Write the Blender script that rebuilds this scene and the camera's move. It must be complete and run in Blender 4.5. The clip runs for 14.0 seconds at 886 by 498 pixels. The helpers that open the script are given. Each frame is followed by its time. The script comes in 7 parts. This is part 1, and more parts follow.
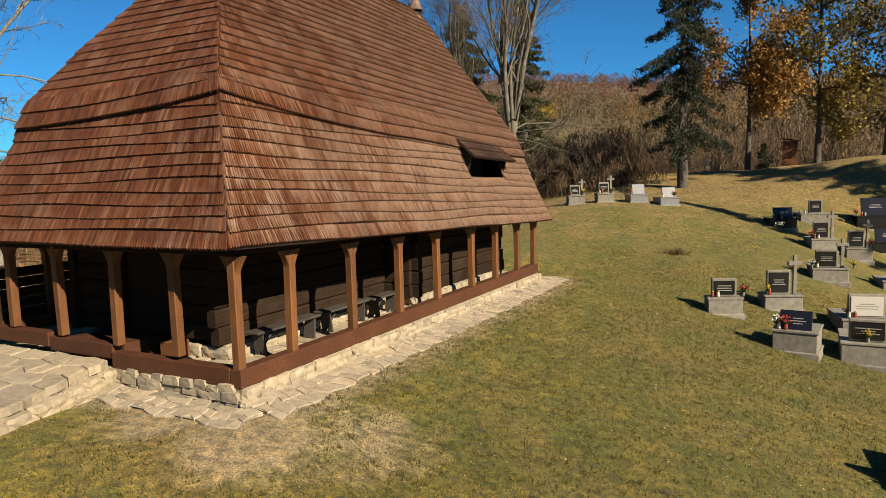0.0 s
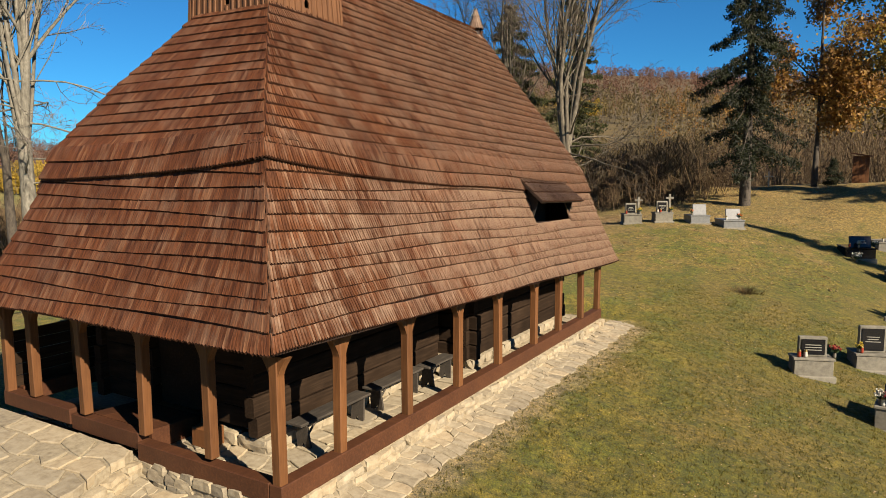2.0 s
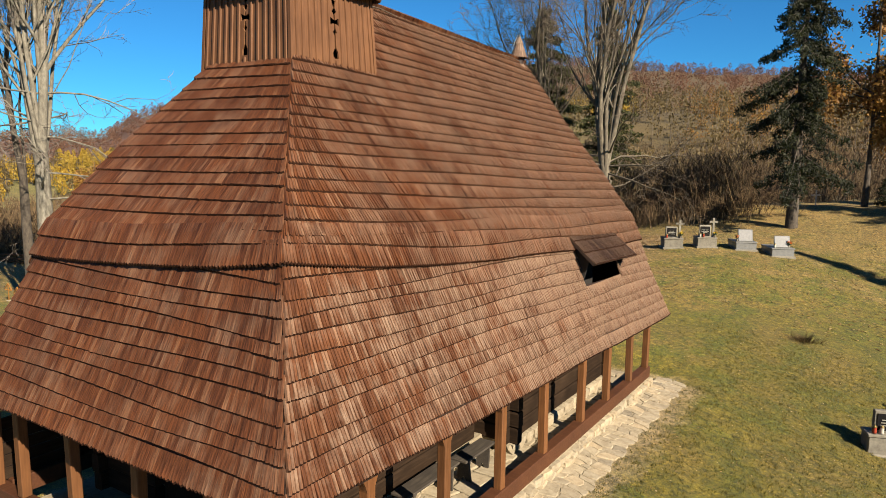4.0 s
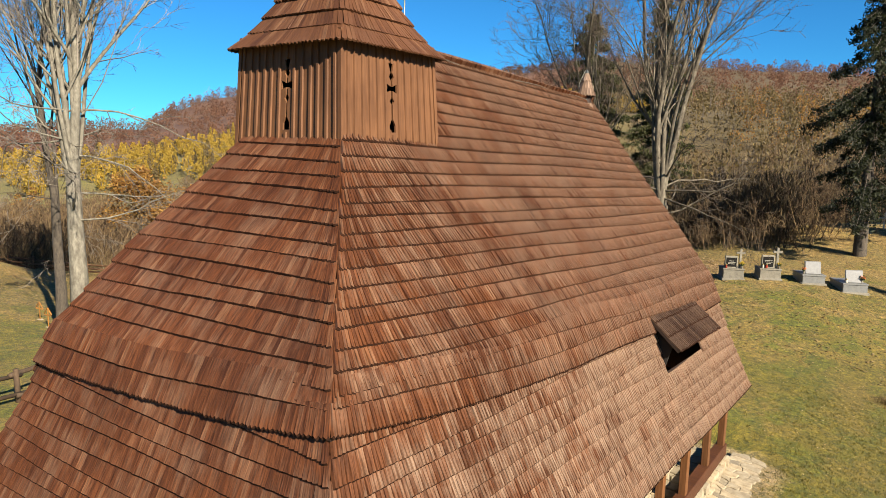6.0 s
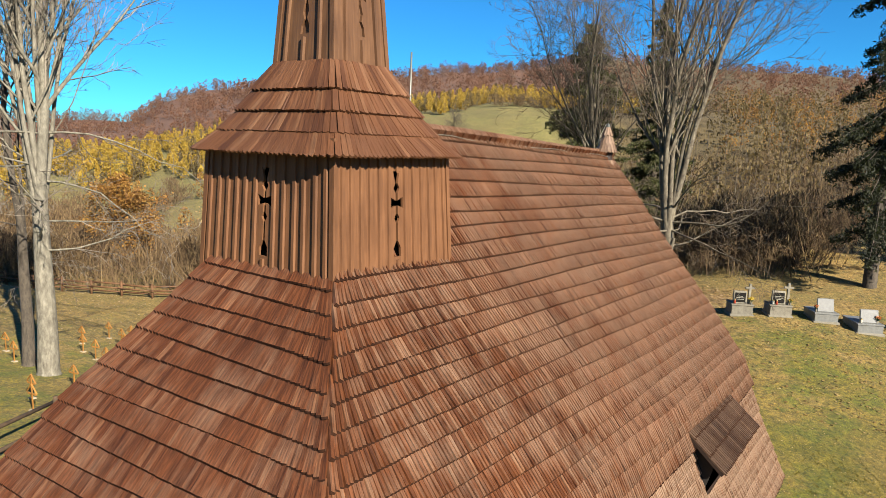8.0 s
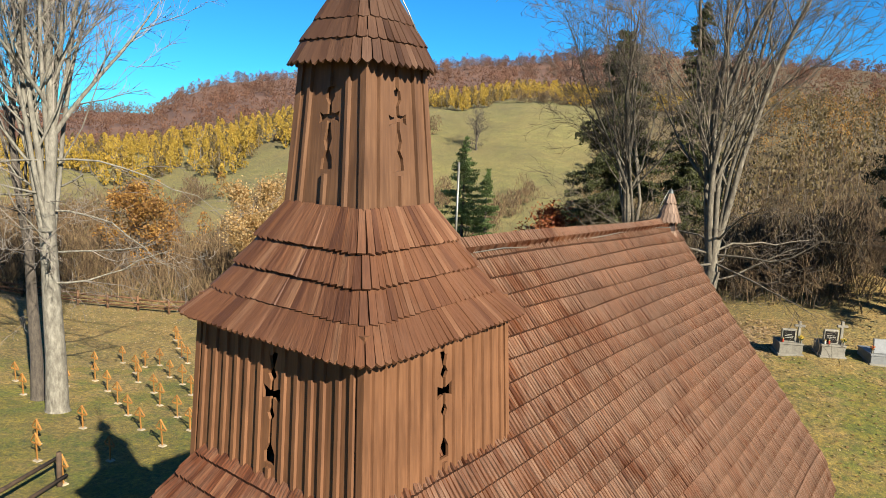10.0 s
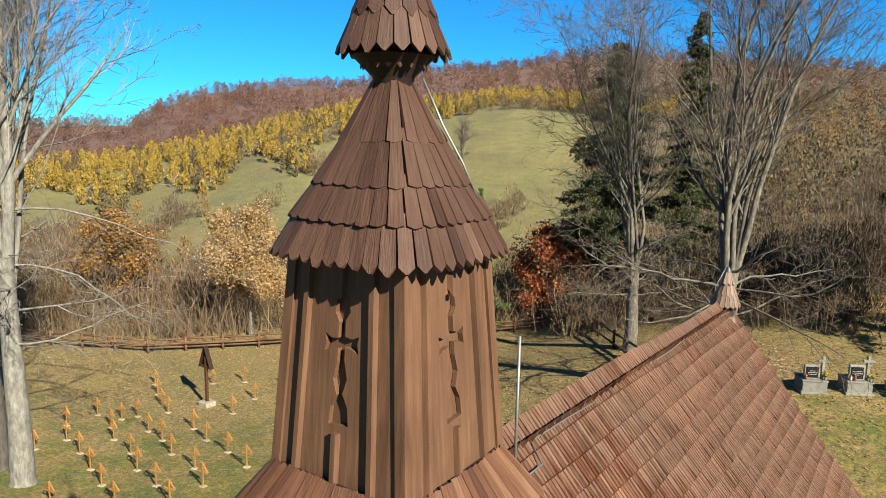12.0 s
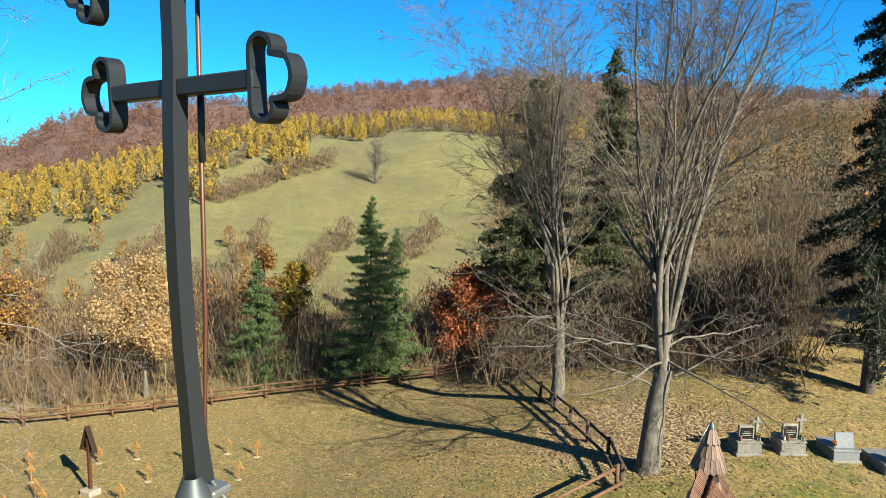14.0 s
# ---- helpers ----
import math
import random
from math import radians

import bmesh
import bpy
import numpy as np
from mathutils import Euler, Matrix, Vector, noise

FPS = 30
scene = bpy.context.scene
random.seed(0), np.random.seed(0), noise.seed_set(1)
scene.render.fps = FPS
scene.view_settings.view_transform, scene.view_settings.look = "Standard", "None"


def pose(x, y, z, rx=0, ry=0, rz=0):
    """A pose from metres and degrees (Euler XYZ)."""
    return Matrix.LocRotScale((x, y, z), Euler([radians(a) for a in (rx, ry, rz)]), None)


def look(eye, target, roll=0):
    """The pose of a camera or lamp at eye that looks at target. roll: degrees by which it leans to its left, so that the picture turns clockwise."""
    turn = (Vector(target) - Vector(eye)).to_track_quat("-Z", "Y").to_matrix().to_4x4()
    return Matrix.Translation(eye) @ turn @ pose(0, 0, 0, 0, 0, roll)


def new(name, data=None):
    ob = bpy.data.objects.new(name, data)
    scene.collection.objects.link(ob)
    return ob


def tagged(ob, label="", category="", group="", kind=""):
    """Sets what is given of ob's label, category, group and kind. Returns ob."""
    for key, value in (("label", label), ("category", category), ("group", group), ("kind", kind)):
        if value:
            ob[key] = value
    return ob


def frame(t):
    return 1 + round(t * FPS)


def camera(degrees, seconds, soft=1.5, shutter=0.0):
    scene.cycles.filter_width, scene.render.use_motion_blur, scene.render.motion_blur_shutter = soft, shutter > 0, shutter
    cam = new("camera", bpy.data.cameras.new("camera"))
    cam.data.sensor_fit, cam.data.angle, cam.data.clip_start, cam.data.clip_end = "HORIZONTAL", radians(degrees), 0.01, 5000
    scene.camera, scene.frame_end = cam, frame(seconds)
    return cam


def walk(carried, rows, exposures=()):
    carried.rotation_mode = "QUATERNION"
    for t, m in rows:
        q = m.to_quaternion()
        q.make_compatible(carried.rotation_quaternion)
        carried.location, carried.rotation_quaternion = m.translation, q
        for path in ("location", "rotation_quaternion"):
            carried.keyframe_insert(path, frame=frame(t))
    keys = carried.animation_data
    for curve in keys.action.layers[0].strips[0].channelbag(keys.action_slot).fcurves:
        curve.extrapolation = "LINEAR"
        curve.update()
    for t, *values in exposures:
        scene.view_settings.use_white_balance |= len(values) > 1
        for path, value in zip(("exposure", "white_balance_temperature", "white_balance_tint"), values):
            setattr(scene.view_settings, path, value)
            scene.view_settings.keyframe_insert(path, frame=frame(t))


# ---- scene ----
cam = camera(65.5, 14.0, soft=0.6)
ROWS = [
    (0.0, 7.757, -7.782, 3.489, 83.99, 1.65, 27.71),
    (0.5, 7.436, -7.446, 3.784, 83.85, 1.30, 28.35),
    (1.0, 7.057, -7.114, 4.101, 83.69, 0.96, 29.10),
    (1.5, 6.690, -6.773, 4.447, 83.46, 0.67, 29.84),
    (2.0, 6.371, -6.405, 4.822, 83.17, 0.35, 30.83),
    (2.5, 6.099, -6.047, 5.182, 82.92, 0.10, 31.84),
    (3.0, 5.815, -5.705, 5.532, 82.71, -0.19, 32.20),
    (5.5, 3.921, -3.996, 7.161, 82.00, -1.11, 34.70),
    (6.0, 3.538, -3.675, 7.528, 81.78, -1.31, 35.56),
    (6.5, 3.141, -3.327, 7.917, 81.51, -1.58, 35.68),
    (7.0, 2.769, -2.965, 8.309, 81.25, -1.90, 35.18),
    (7.5, 2.394, -2.576, 8.642, 81.23, -2.08, 34.51),
    (8.0, 2.041, -2.186, 8.973, 81.26, -2.09, 34.65),
    (10.5, 0.138, -0.412, 10.706, 80.33, -2.16, 36.73),
    (11.0, -0.306, -0.051, 10.974, 80.37, -1.81, 36.98),
    (11.5, -0.767, 0.346, 11.240, 80.56, -1.42, 36.61),
    (12.0, -1.250, 0.816, 11.503, 80.77, -1.12, 34.90),
    (12.5, -1.719, 1.326, 11.773, 81.01, -1.02, 32.22),
    (13.0, -2.133, 1.864, 12.112, 81.11, -1.12, 29.74),
    (13.5, -2.507, 2.441, 12.541, 81.27, -1.24, 28.47),
    (14.0, -2.831, 3.007, 12.979, 82.21, -0.95, 27.71),
]
walk(cam, [(t, pose(x, y, z, rx, ry, rz)) for t, x, y, z, rx, ry, rz in ROWS], [(0.0, 1.26, 7450, 15), (3.0, 1.38, 7400, 15), (8.0, 1.71, 6900, 12), (12.0, 1.72, 6350, 9), (13.0, 1.76, 6200, 7), (14.0, 1.94, 6200, 6)])

# ---- sky and sun ----
SUN_DIR = Vector((0.79, -0.31, 0.51)).normalized()   # towards the sun
world = bpy.data.worlds.new("sky")
scene.world = world
world.use_nodes = True
wn = world.node_tree.nodes
sky = wn.new("ShaderNodeTexSky")
sky.sky_type = "NISHITA"
sky.sun_disc = False
sky.sun_elevation = math.asin(SUN_DIR.z)
sky.sun_rotation = math.atan2(SUN_DIR.x, SUN_DIR.y)
sky.altitude = 1000
sky.air_density, sky.dust_density, sky.ozone_density = 0.9, 0.0, 5.0
wn["Background"].inputs[1].default_value = 0.05
hue = wn.new("ShaderNodeMix")      # the clear deep blue of mountain air
hue.data_type, hue.blend_type = "RGBA", "MULTIPLY"
hue.inputs[0].default_value, hue.inputs[7].default_value = 1.0, (0.13, 0.66, 0.95, 1)
world.node_tree.links.new(sky.outputs[0], hue.inputs[6])
world.node_tree.links.new(hue.outputs[2], wn["Background"].inputs[0])
sun_data = bpy.data.lights.new("sun", "SUN")
sun_data.energy, sun_data.angle, sun_data.color = 5.0, radians(0.55), (1.0, 0.93, 0.82)
sun = new("sun", sun_data)
sun.matrix_world = look((40, -40, 50), Vector((40, -40, 50)) - SUN_DIR)

# ---- materials ----
ALBEDO = (0.45, 0.45, 0.405)     # one scale for all base colours


def material(name, base, rough=0.8, metal=0.0):
    m = bpy.data.materials.new(name)
    m.use_nodes = True
    b = m.node_tree.nodes["Principled BSDF"]
    b.inputs["Base Color"].default_value = (*(v * k for v, k in zip(base, ALBEDO)), 1)
    b.inputs["Roughness"].default_value = rough
    b.inputs["Metallic"].default_value = metal
    return m


class Nodes:
    """Short hand for a material's node tree."""

    def __init__(self, m):
        self.m, self.t = m, m.node_tree
        self.b = self.t.nodes["Principled BSDF"]

    def add(self, kind, **values):
        n = self.t.nodes.new(kind)
        for k, v in values.items():
            n.inputs[k.replace("_", " ")].default_value = v
        return n

    def link(self, a, b):
        self.t.links.new(a, b)

    def coords(self, scale=(1, 1, 1), kind="Object"):
        c = self.t.nodes.new("ShaderNodeTexCoord")
        mp = self.t.nodes.new("ShaderNodeMapping")
        mp.inputs["Scale"].default_value = scale
        self.link(c.outputs[kind], mp.inputs[0])
        return mp.outputs[0]

    def world(self, scale=(1, 1, 1)):
        g = self.t.nodes.new("ShaderNodeNewGeometry")
        mp = self.t.nodes.new("ShaderNodeMapping")
        mp.inputs["Scale"].default_value = scale
        self.link(g.outputs["Position"], mp.inputs[0])
        return mp.outputs[0]

    def noise(self, vec, scale, detail=4.0, rough=0.55):
        n = self.t.nodes.new("ShaderNodeTexNoise")
        n.inputs["Scale"].default_value, n.inputs["Detail"].default_value, n.inputs["Roughness"].default_value = scale, detail, rough
        self.link(vec, n.inputs["Vector"])
        return n.outputs["Fac"]

    def ramp(self, fac, stops):
        r = self.t.nodes.new("ShaderNodeValToRGB")
        e = r.color_ramp.elements
        while len(e) < len(stops):
            e.new(0.5)
        for k, (p, c) in zip(e, stops):
            k.position, k.color = p, (*c, 1)
        self.link(fac, r.inputs[0])
        return r.outputs[0]

    def mix(self, fac, a, b, mode="MIX"):
        n = self.t.nodes.new("ShaderNodeMix")
        n.data_type, n.blend_type = "RGBA", mode
        for sock, v in ((n.inputs[0], fac), (n.inputs[6], a), (n.inputs[7], b)):
            if isinstance(v, (int, float)):
                sock.default_value = v
            elif isinstance(v, tuple):
                sock.default_value = (*v, 1)
            else:
                self.link(v, sock)
        return n.outputs[2]

    def math(self, op, a, b=0.0):
        n = self.t.nodes.new("ShaderNodeMath")
        n.operation = op
        for sock, v in zip(n.inputs, (a, b)):
            if isinstance(v, (int, float)):
                sock.default_value = v
            else:
                self.link(v, sock)
        return n.outputs[0]

    def random(self, joined=False):
        """A number for each piece: each object's, or each island's of a joined mesh."""
        if joined:
            return self.t.nodes.new("ShaderNodeNewGeometry").outputs["Random Per Island"]
        return self.t.nodes.new("ShaderNodeObjectInfo").outputs["Random"]

    def bump(self, height, strength=0.4, distance=0.01):
        n = self.t.nodes.new("ShaderNodeBump")
        n.inputs["Strength"].default_value, n.inputs["Distance"].default_value = strength, distance
        self.link(height, n.inputs["Height"])
        self.link(n.outputs[0], self.b.inputs["Normal"])

    def color(self, sock):
        sock = self.mix(1.0, sock, ALBEDO, "MULTIPLY")
        self.link(sock, self.b.inputs["Base Color"])
        return sock

    def rough(self, sock):
        self.link(sock, self.b.inputs["Roughness"])


def shingle_material(name, dark, mid, light, joined, grain=(60, 60, 4), worn=0.30, far=0.0, streaky=1.0):
    """Split shingles: a tone for each piece, dark grain, and pale fibres where the weather has worn the stain off; far:
    how much paler towards the church's far end, wear and a painted glancing sheen together.
    """
    m = material(name, mid, 0.62)
    n = Nodes(m)
    v = n.coords(kind="UV", scale=(grain[0], grain[2], 1))
    g = n.noise(v, 1.0, 5, 0.65)
    p = n.world()
    big = n.noise(p, 0.9, 3)
    r = n.random(joined)
    tone = n.ramp(r, [(0.0, dark), (0.3, mid), (0.85, mid), (1.0, light)])
    streak = n.ramp(g, [(0.34, (0.36, 0.32, 0.30)), (0.53, (1, 1, 1)), (0.72, (1.6, 1.5, 1.42))])
    c = n.mix(streaky, tone, streak, "MULTIPLY")
    wear = n.ramp(big, [(0.35, (0.78, 0.76, 0.76)), (0.65, (1.12, 1.12, 1.12))])
    c = n.mix(1.0, c, wear, "MULTIPLY")
    # pale worn fibres in patches
    patch = n.math("ADD", n.math("MULTIPLY", n.noise(p, 1.6, 5, 0.65), 1.0), n.math("MULTIPLY", r, 0.22))
    fibre = n.noise(n.coords(kind="UV", scale=(grain[0] * 1.7, grain[2] * 0.8, 1)), 1.0, 4, 0.7)
    # paler towards the far end: glancing sheen put into the worn colour
    if far:
        sep = n.t.nodes.new("ShaderNodeSeparateXYZ")
        n.link(p, sep.inputs[0])
        patch = n.math("ADD", patch, n.math("MULTIPLY", n.math("MINIMUM", n.math("MAXIMUM", n.math("SUBTRACT", sep.outputs[1], 1.0), 0.0), 11.0), far))
    amount = n.math("MULTIPLY", n.ramp(patch, [(0.56, (0, 0, 0)), (0.86, (1, 1, 1))]), n.ramp(fibre, [(0.36, (0.12, 0.12, 0.12)), (0.62, (1, 1, 1))]))
    c = n.mix(n.math("MULTIPLY", amount, worn), c, (0.56, 0.40, 0.305))
    n.color(c)
    n.rough(n.ramp(g, [(0.2, (0.7, 0.7, 0.7)), (0.9, (0.42, 0.42, 0.42))]))
    n.b.inputs["Specular IOR Level"].default_value = 0.2
    n.bump(g, 0.8, 0.008)
    return m


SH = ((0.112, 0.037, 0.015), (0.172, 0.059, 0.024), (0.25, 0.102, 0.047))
# lighter copy of SH for the side facing the sun, sunlight in its colour
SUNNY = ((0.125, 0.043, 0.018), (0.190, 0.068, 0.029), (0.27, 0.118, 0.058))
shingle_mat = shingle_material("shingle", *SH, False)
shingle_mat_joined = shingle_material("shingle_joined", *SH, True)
# the skirt is weathered, and paled further to carry its sheen from above
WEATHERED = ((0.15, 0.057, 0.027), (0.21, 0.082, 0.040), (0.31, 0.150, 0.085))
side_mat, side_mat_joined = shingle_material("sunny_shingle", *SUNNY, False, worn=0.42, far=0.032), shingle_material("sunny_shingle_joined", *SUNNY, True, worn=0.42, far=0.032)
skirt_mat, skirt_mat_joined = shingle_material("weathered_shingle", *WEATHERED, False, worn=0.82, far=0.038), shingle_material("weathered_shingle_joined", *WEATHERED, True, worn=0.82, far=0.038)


def timber_material(name, a, b, scale=(3, 3, 40), rough=0.65, kind="Object", joined=False, gloss=0.3, vary=0.2):
    m = material(name, a, rough)
    n = Nodes(m)
    g = n.noise(n.coords(scale, kind), 1.0, 5, 0.6)
    k = n.noise(n.world((1.7, 1.7, 1.7)), 1.0, 3)
    c = n.ramp(g, [(0.25, tuple(v * 0.55 for v in a)), (0.5, a), (0.75, b)])
    c = n.mix(0.35, c, n.ramp(k, [(0.3, tuple(v * 0.6 for v in a)), (0.7, b)]), "MIX")
    r = n.random(joined)
    c = n.mix(1.0, c, n.ramp(r, [(0.0, (1 - vary, 1 - vary, 1 - vary)), (1.0, (1 + 0.7 * vary, 1 + 0.6 * vary, 1 + 0.5 * vary))]), "MULTIPLY")
    n.color(c)
    n.b.inputs["Specular IOR Level"].default_value = gloss
    n.bump(g, 0.5, 0.008)
    return m


end_grain_mat = timber_material("end_grain", (0.040, 0.016, 0.009), (0.075, 0.032, 0.018), (40, 40, 40), 0.85, gloss=0.1)
post_mat = timber_material("post_wood", (0.225, 0.088, 0.030), (0.32, 0.138, 0.052), (25, 25, 2))
sill_mat = timber_material("sill_wood", (0.105, 0.036, 0.014), (0.175, 0.066, 0.028), (2, 25, 25))
board_mat = timber_material("board_wood", (0.215, 0.094, 0.043), (0.33, 0.155, 0.076), (25, 25, 2), vary=0.06)
stage_mat = timber_material("stage_wood", (0.165, 0.078, 0.040), (0.27, 0.14, 0.075), (25, 25, 2), vary=0.08)
# logs darker than their lit wood: porch shade put into the colour
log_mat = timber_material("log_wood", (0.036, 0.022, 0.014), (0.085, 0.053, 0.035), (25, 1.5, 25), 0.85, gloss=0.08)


def ground_material():
    m = material("meadow_ground", (0.12, 0.13, 0.03), 0.95)
    n = Nodes(m)
    p = n.world()
    a = n.noise(p, 0.28, 5, 0.6)
    b = n.noise(p, 1.7, 5, 0.65)
    f = n.noise(p, 30.0, 4, 0.7)
    l = n.noise(p, 0.11, 4, 0.6)
    green = n.ramp(b, [(0.3, (0.100, 0.108, 0.007)), (0.5, (0.22, 0.190, 0.016)), (0.7, (0.36, 0.285, 0.040))])
    dry = n.ramp(n.noise(p, 3.6, 5, 0.7), [(0.3, (0.20, 0.14, 0.030)), (0.5, (0.31, 0.22, 0.055)), (0.7, (0.44, 0.325, 0.095))])
    c = n.mix(n.ramp(a, [(0.43, (0, 0, 0)), (0.58, (0.9, 0.9, 0.9))]), green, dry)
    lush = n.ramp(n.noise(p, 0.75, 5, 0.65), [(0.47, (0, 0, 0)), (0.60, (0.85, 0.85, 0.85))])
    c = n.mix(lush, c, n.ramp(n.noise(p, 5.0, 4, 0.6), [(0.3, (0.085, 0.115, 0.006)), (0.7, (0.205, 0.235, 0.018))]))
    sep0 = n.t.nodes.new("ShaderNodeSeparateXYZ")
    n.link(p, sep0.inputs[0])
    # lawn darker and greener towards positive x, with an uneven edge
    deeper_green = n.math("MULTIPLY", n.math("ADD", n.math("ADD", sep0.outputs[0], 2.0), n.math("MULTIPLY", n.math("SUBTRACT", n.noise(p, 0.35, 4, 0.6), 0.5), 8.0)), 0.16)
    c = n.mix(n.math("MULTIPLY", n.math("MINIMUM", n.math("MAXIMUM", deeper_green, 0.0), 1.0), 0.42), c, n.ramp(n.noise(p, 2.6, 5, 0.7), [(0.3, (0.070, 0.072, 0.005)), (0.7, (0.20, 0.160, 0.018))]))
    litter = n.ramp(n.noise(p, 4.5, 5, 0.7), [(0.3, (0.24, 0.14, 0.05)), (0.5, (0.42, 0.27, 0.11)), (0.7, (0.64, 0.45, 0.22))])
    sep = n.t.nodes.new("ShaderNodeSeparateXYZ")
    n.link(p, sep.inputs[0])
    # fallen leaves under the trees beyond the church and along the fence
    back = n.math("MULTIPLY", n.math("SUBTRACT", n.math("ADD", n.math("MULTIPLY", sep.outputs[1], 0.82), n.math("MULTIPLY", sep.outputs[0], -0.42)), 22.0), 0.10)
    back = n.math("ADD", back, n.math("MULTIPLY", n.math("SUBTRACT", n.noise(p, 0.5, 5, 0.7), 0.5), 4.0))
    near = n.math("SUBTRACT", 1.0, n.math("MULTIPLY", n.math("SUBTRACT", sep.outputs[1], 52.0), 0.1))
    mask = n.math("MINIMUM", n.math("MAXIMUM", back, 0.0), n.math("MAXIMUM", near, 0.0))
    mask = n.math("MINIMUM", mask, 0.55)
    c = n.mix(mask, c, litter)
    # the far meadow is paler and drier
    away = n.math("SQRT", n.math("ADD", n.math("MULTIPLY", sep.outputs[0], sep.outputs[0]), n.math("MULTIPLY", sep.outputs[1], sep.outputs[1])))
    away = n.ramp(n.math("MULTIPLY", away, 0.01), [(0.5, (0, 0, 0)), (0.85, (0.8, 0.8, 0.8))])
    c = n.mix(away, c, n.ramp(n.noise(n.world((1, 1, 2.0)), 0.5, 7, 0.75), [(0.3, (0.155, 0.15, 0.05)), (0.5, (0.25, 0.23, 0.09)), (0.7, (0.36, 0.315, 0.15))]))
    c = n.mix(n.ramp(n.math("MULTIPLY", n.noise(p, 0.035, 6, 0.65), away), [(0.36, (0, 0, 0)), (0.52, (0.7, 0.7, 0.7))]), c, n.ramp(n.noise(p, 0.4, 6, 0.75), [(0.3, (0.15, 0.115, 0.05)), (0.7, (0.27, 0.215, 0.10))]))
    # brown forest floor on the ridge, ochre under the birches
    sep2 = n.t.nodes.new("ShaderNodeSeparateXYZ")
    n.link(n.world(), sep2.inputs[0])
    qx, qy = n.math("ADD", sep2.outputs[0], 3.0), n.math("SUBTRACT", sep2.outputs[1], 3.0)
    rim = n.math("SQRT", n.math("ADD", n.math("MULTIPLY", qx, qx), n.math("MULTIPLY", qy, qy)))
    rim = n.math("ADD", rim, n.math("MULTIPLY", n.math("SUBTRACT", n.noise(p, 0.02, 4, 0.6), 0.5), 40.0))
    c = n.mix(n.ramp(n.math("MULTIPLY", rim, 0.001), [(0.210, (0, 0, 0)), (0.226, (1, 1, 1))]), c, n.ramp(n.noise(p, 0.25, 6, 0.75), [(0.3, (0.13, 0.062, 0.05)), (0.7, (0.26, 0.135, 0.095))]))
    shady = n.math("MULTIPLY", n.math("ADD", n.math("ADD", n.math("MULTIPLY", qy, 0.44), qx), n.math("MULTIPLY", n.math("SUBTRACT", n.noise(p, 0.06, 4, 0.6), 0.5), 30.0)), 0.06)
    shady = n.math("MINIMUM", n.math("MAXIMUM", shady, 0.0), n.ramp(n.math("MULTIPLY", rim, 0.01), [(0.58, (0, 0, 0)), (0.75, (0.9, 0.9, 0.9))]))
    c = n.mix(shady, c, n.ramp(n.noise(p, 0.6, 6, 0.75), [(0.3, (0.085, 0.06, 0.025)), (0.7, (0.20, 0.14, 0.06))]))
    # trodden bare soil along the porch and round its corner
    def near_spot(cx, cy, r):
        dx, dy = n.math("SUBTRACT", sep.outputs[0], cx), n.math("SUBTRACT", sep.outputs[1], cy)
        d = n.math("SQRT", n.math("ADD", n.math("MULTIPLY", dx, dx), n.math("MULTIPLY", dy, dy)))
        return n.math("SUBTRACT", 1.0, n.math("MULTIPLY", d, 1.0 / r))
    heap = n.math("ADD", near_spot(-9.0, 32.4, 5.0), n.math("MULTIPLY", n.math("SUBTRACT", n.noise(p, 2.2, 6, 0.75), 0.5), 2.0))
    c = n.mix(n.ramp(heap, [(0.1, (0, 0, 0)), (0.5, (0.9, 0.9, 0.9))]), c, n.ramp(n.noise(p, 9.0, 5, 0.75), [(0.3, (0.38, 0.22, 0.11)), (0.5, (0.68, 0.46, 0.27)), (0.7, (0.95, 0.74, 0.50))]))
    soil = n.math("MAXIMUM", near_spot(0.9, -0.7, 1.6), n.math("MULTIPLY", near_spot(-0.8, -0.8, 1.2), 0.9))
    soil = n.math("MAXIMUM", soil, n.math("MULTIPLY", near_spot(2.1, 0.4, 1.4), 0.7))
    ox = n.math("MAXIMUM", n.math("SUBTRACT", n.math("ABSOLUTE", n.math("ADD", sep.outputs[0], 3.1)), 3.7), 0.0)
    oy = n.math("MAXIMUM", n.math("SUBTRACT", n.math("ABSOLUTE", n.math("SUBTRACT", sep.outputs[1], 6.8)), 7.2), 0.0)
    soil = n.math("MAXIMUM", soil, n.math("SUBTRACT", 0.8, n.math("MULTIPLY", n.math("ADD", ox, oy), 0.8)))
    soil = n.math("ADD", soil, n.math("MULTIPLY", n.math("SUBTRACT", b, 0.5), 1.2))
    bare = n.ramp(n.noise(p, 5.0, 6, 0.7), [(0.3, (0.33, 0.245, 0.15)), (0.7, (0.60, 0.47, 0.32))])
    c = n.mix(n.ramp(soil, [(0.12, (0, 0, 0)), (0.5, (0.85, 0.85, 0.85))]), c, bare)
    c = n.mix(1.0, c, n.ramp(f, [(0.3, (0.28, 0.30, 0.24)), (0.5, (1, 1, 1)), (0.7, (1.85, 1.72, 1.35))]), "MULTIPLY")
    c = n.mix(1.0, c, n.ramp(n.noise(p, 7.0, 4, 0.7), [(0.34, (0.42, 0.48, 0.40)), (0.5, (0.95, 0.95, 0.95)), (0.66, (1.42, 1.34, 1.15))]), "MULTIPLY")
    c = n.mix(1.0, c, n.ramp(l, [(0.3, (0.82, 0.86, 0.8)), (0.7, (1.15, 1.12, 1.05))]), "MULTIPLY")
    n.color(c)
    n.bump(f, 0.8, 0.05)
    return m


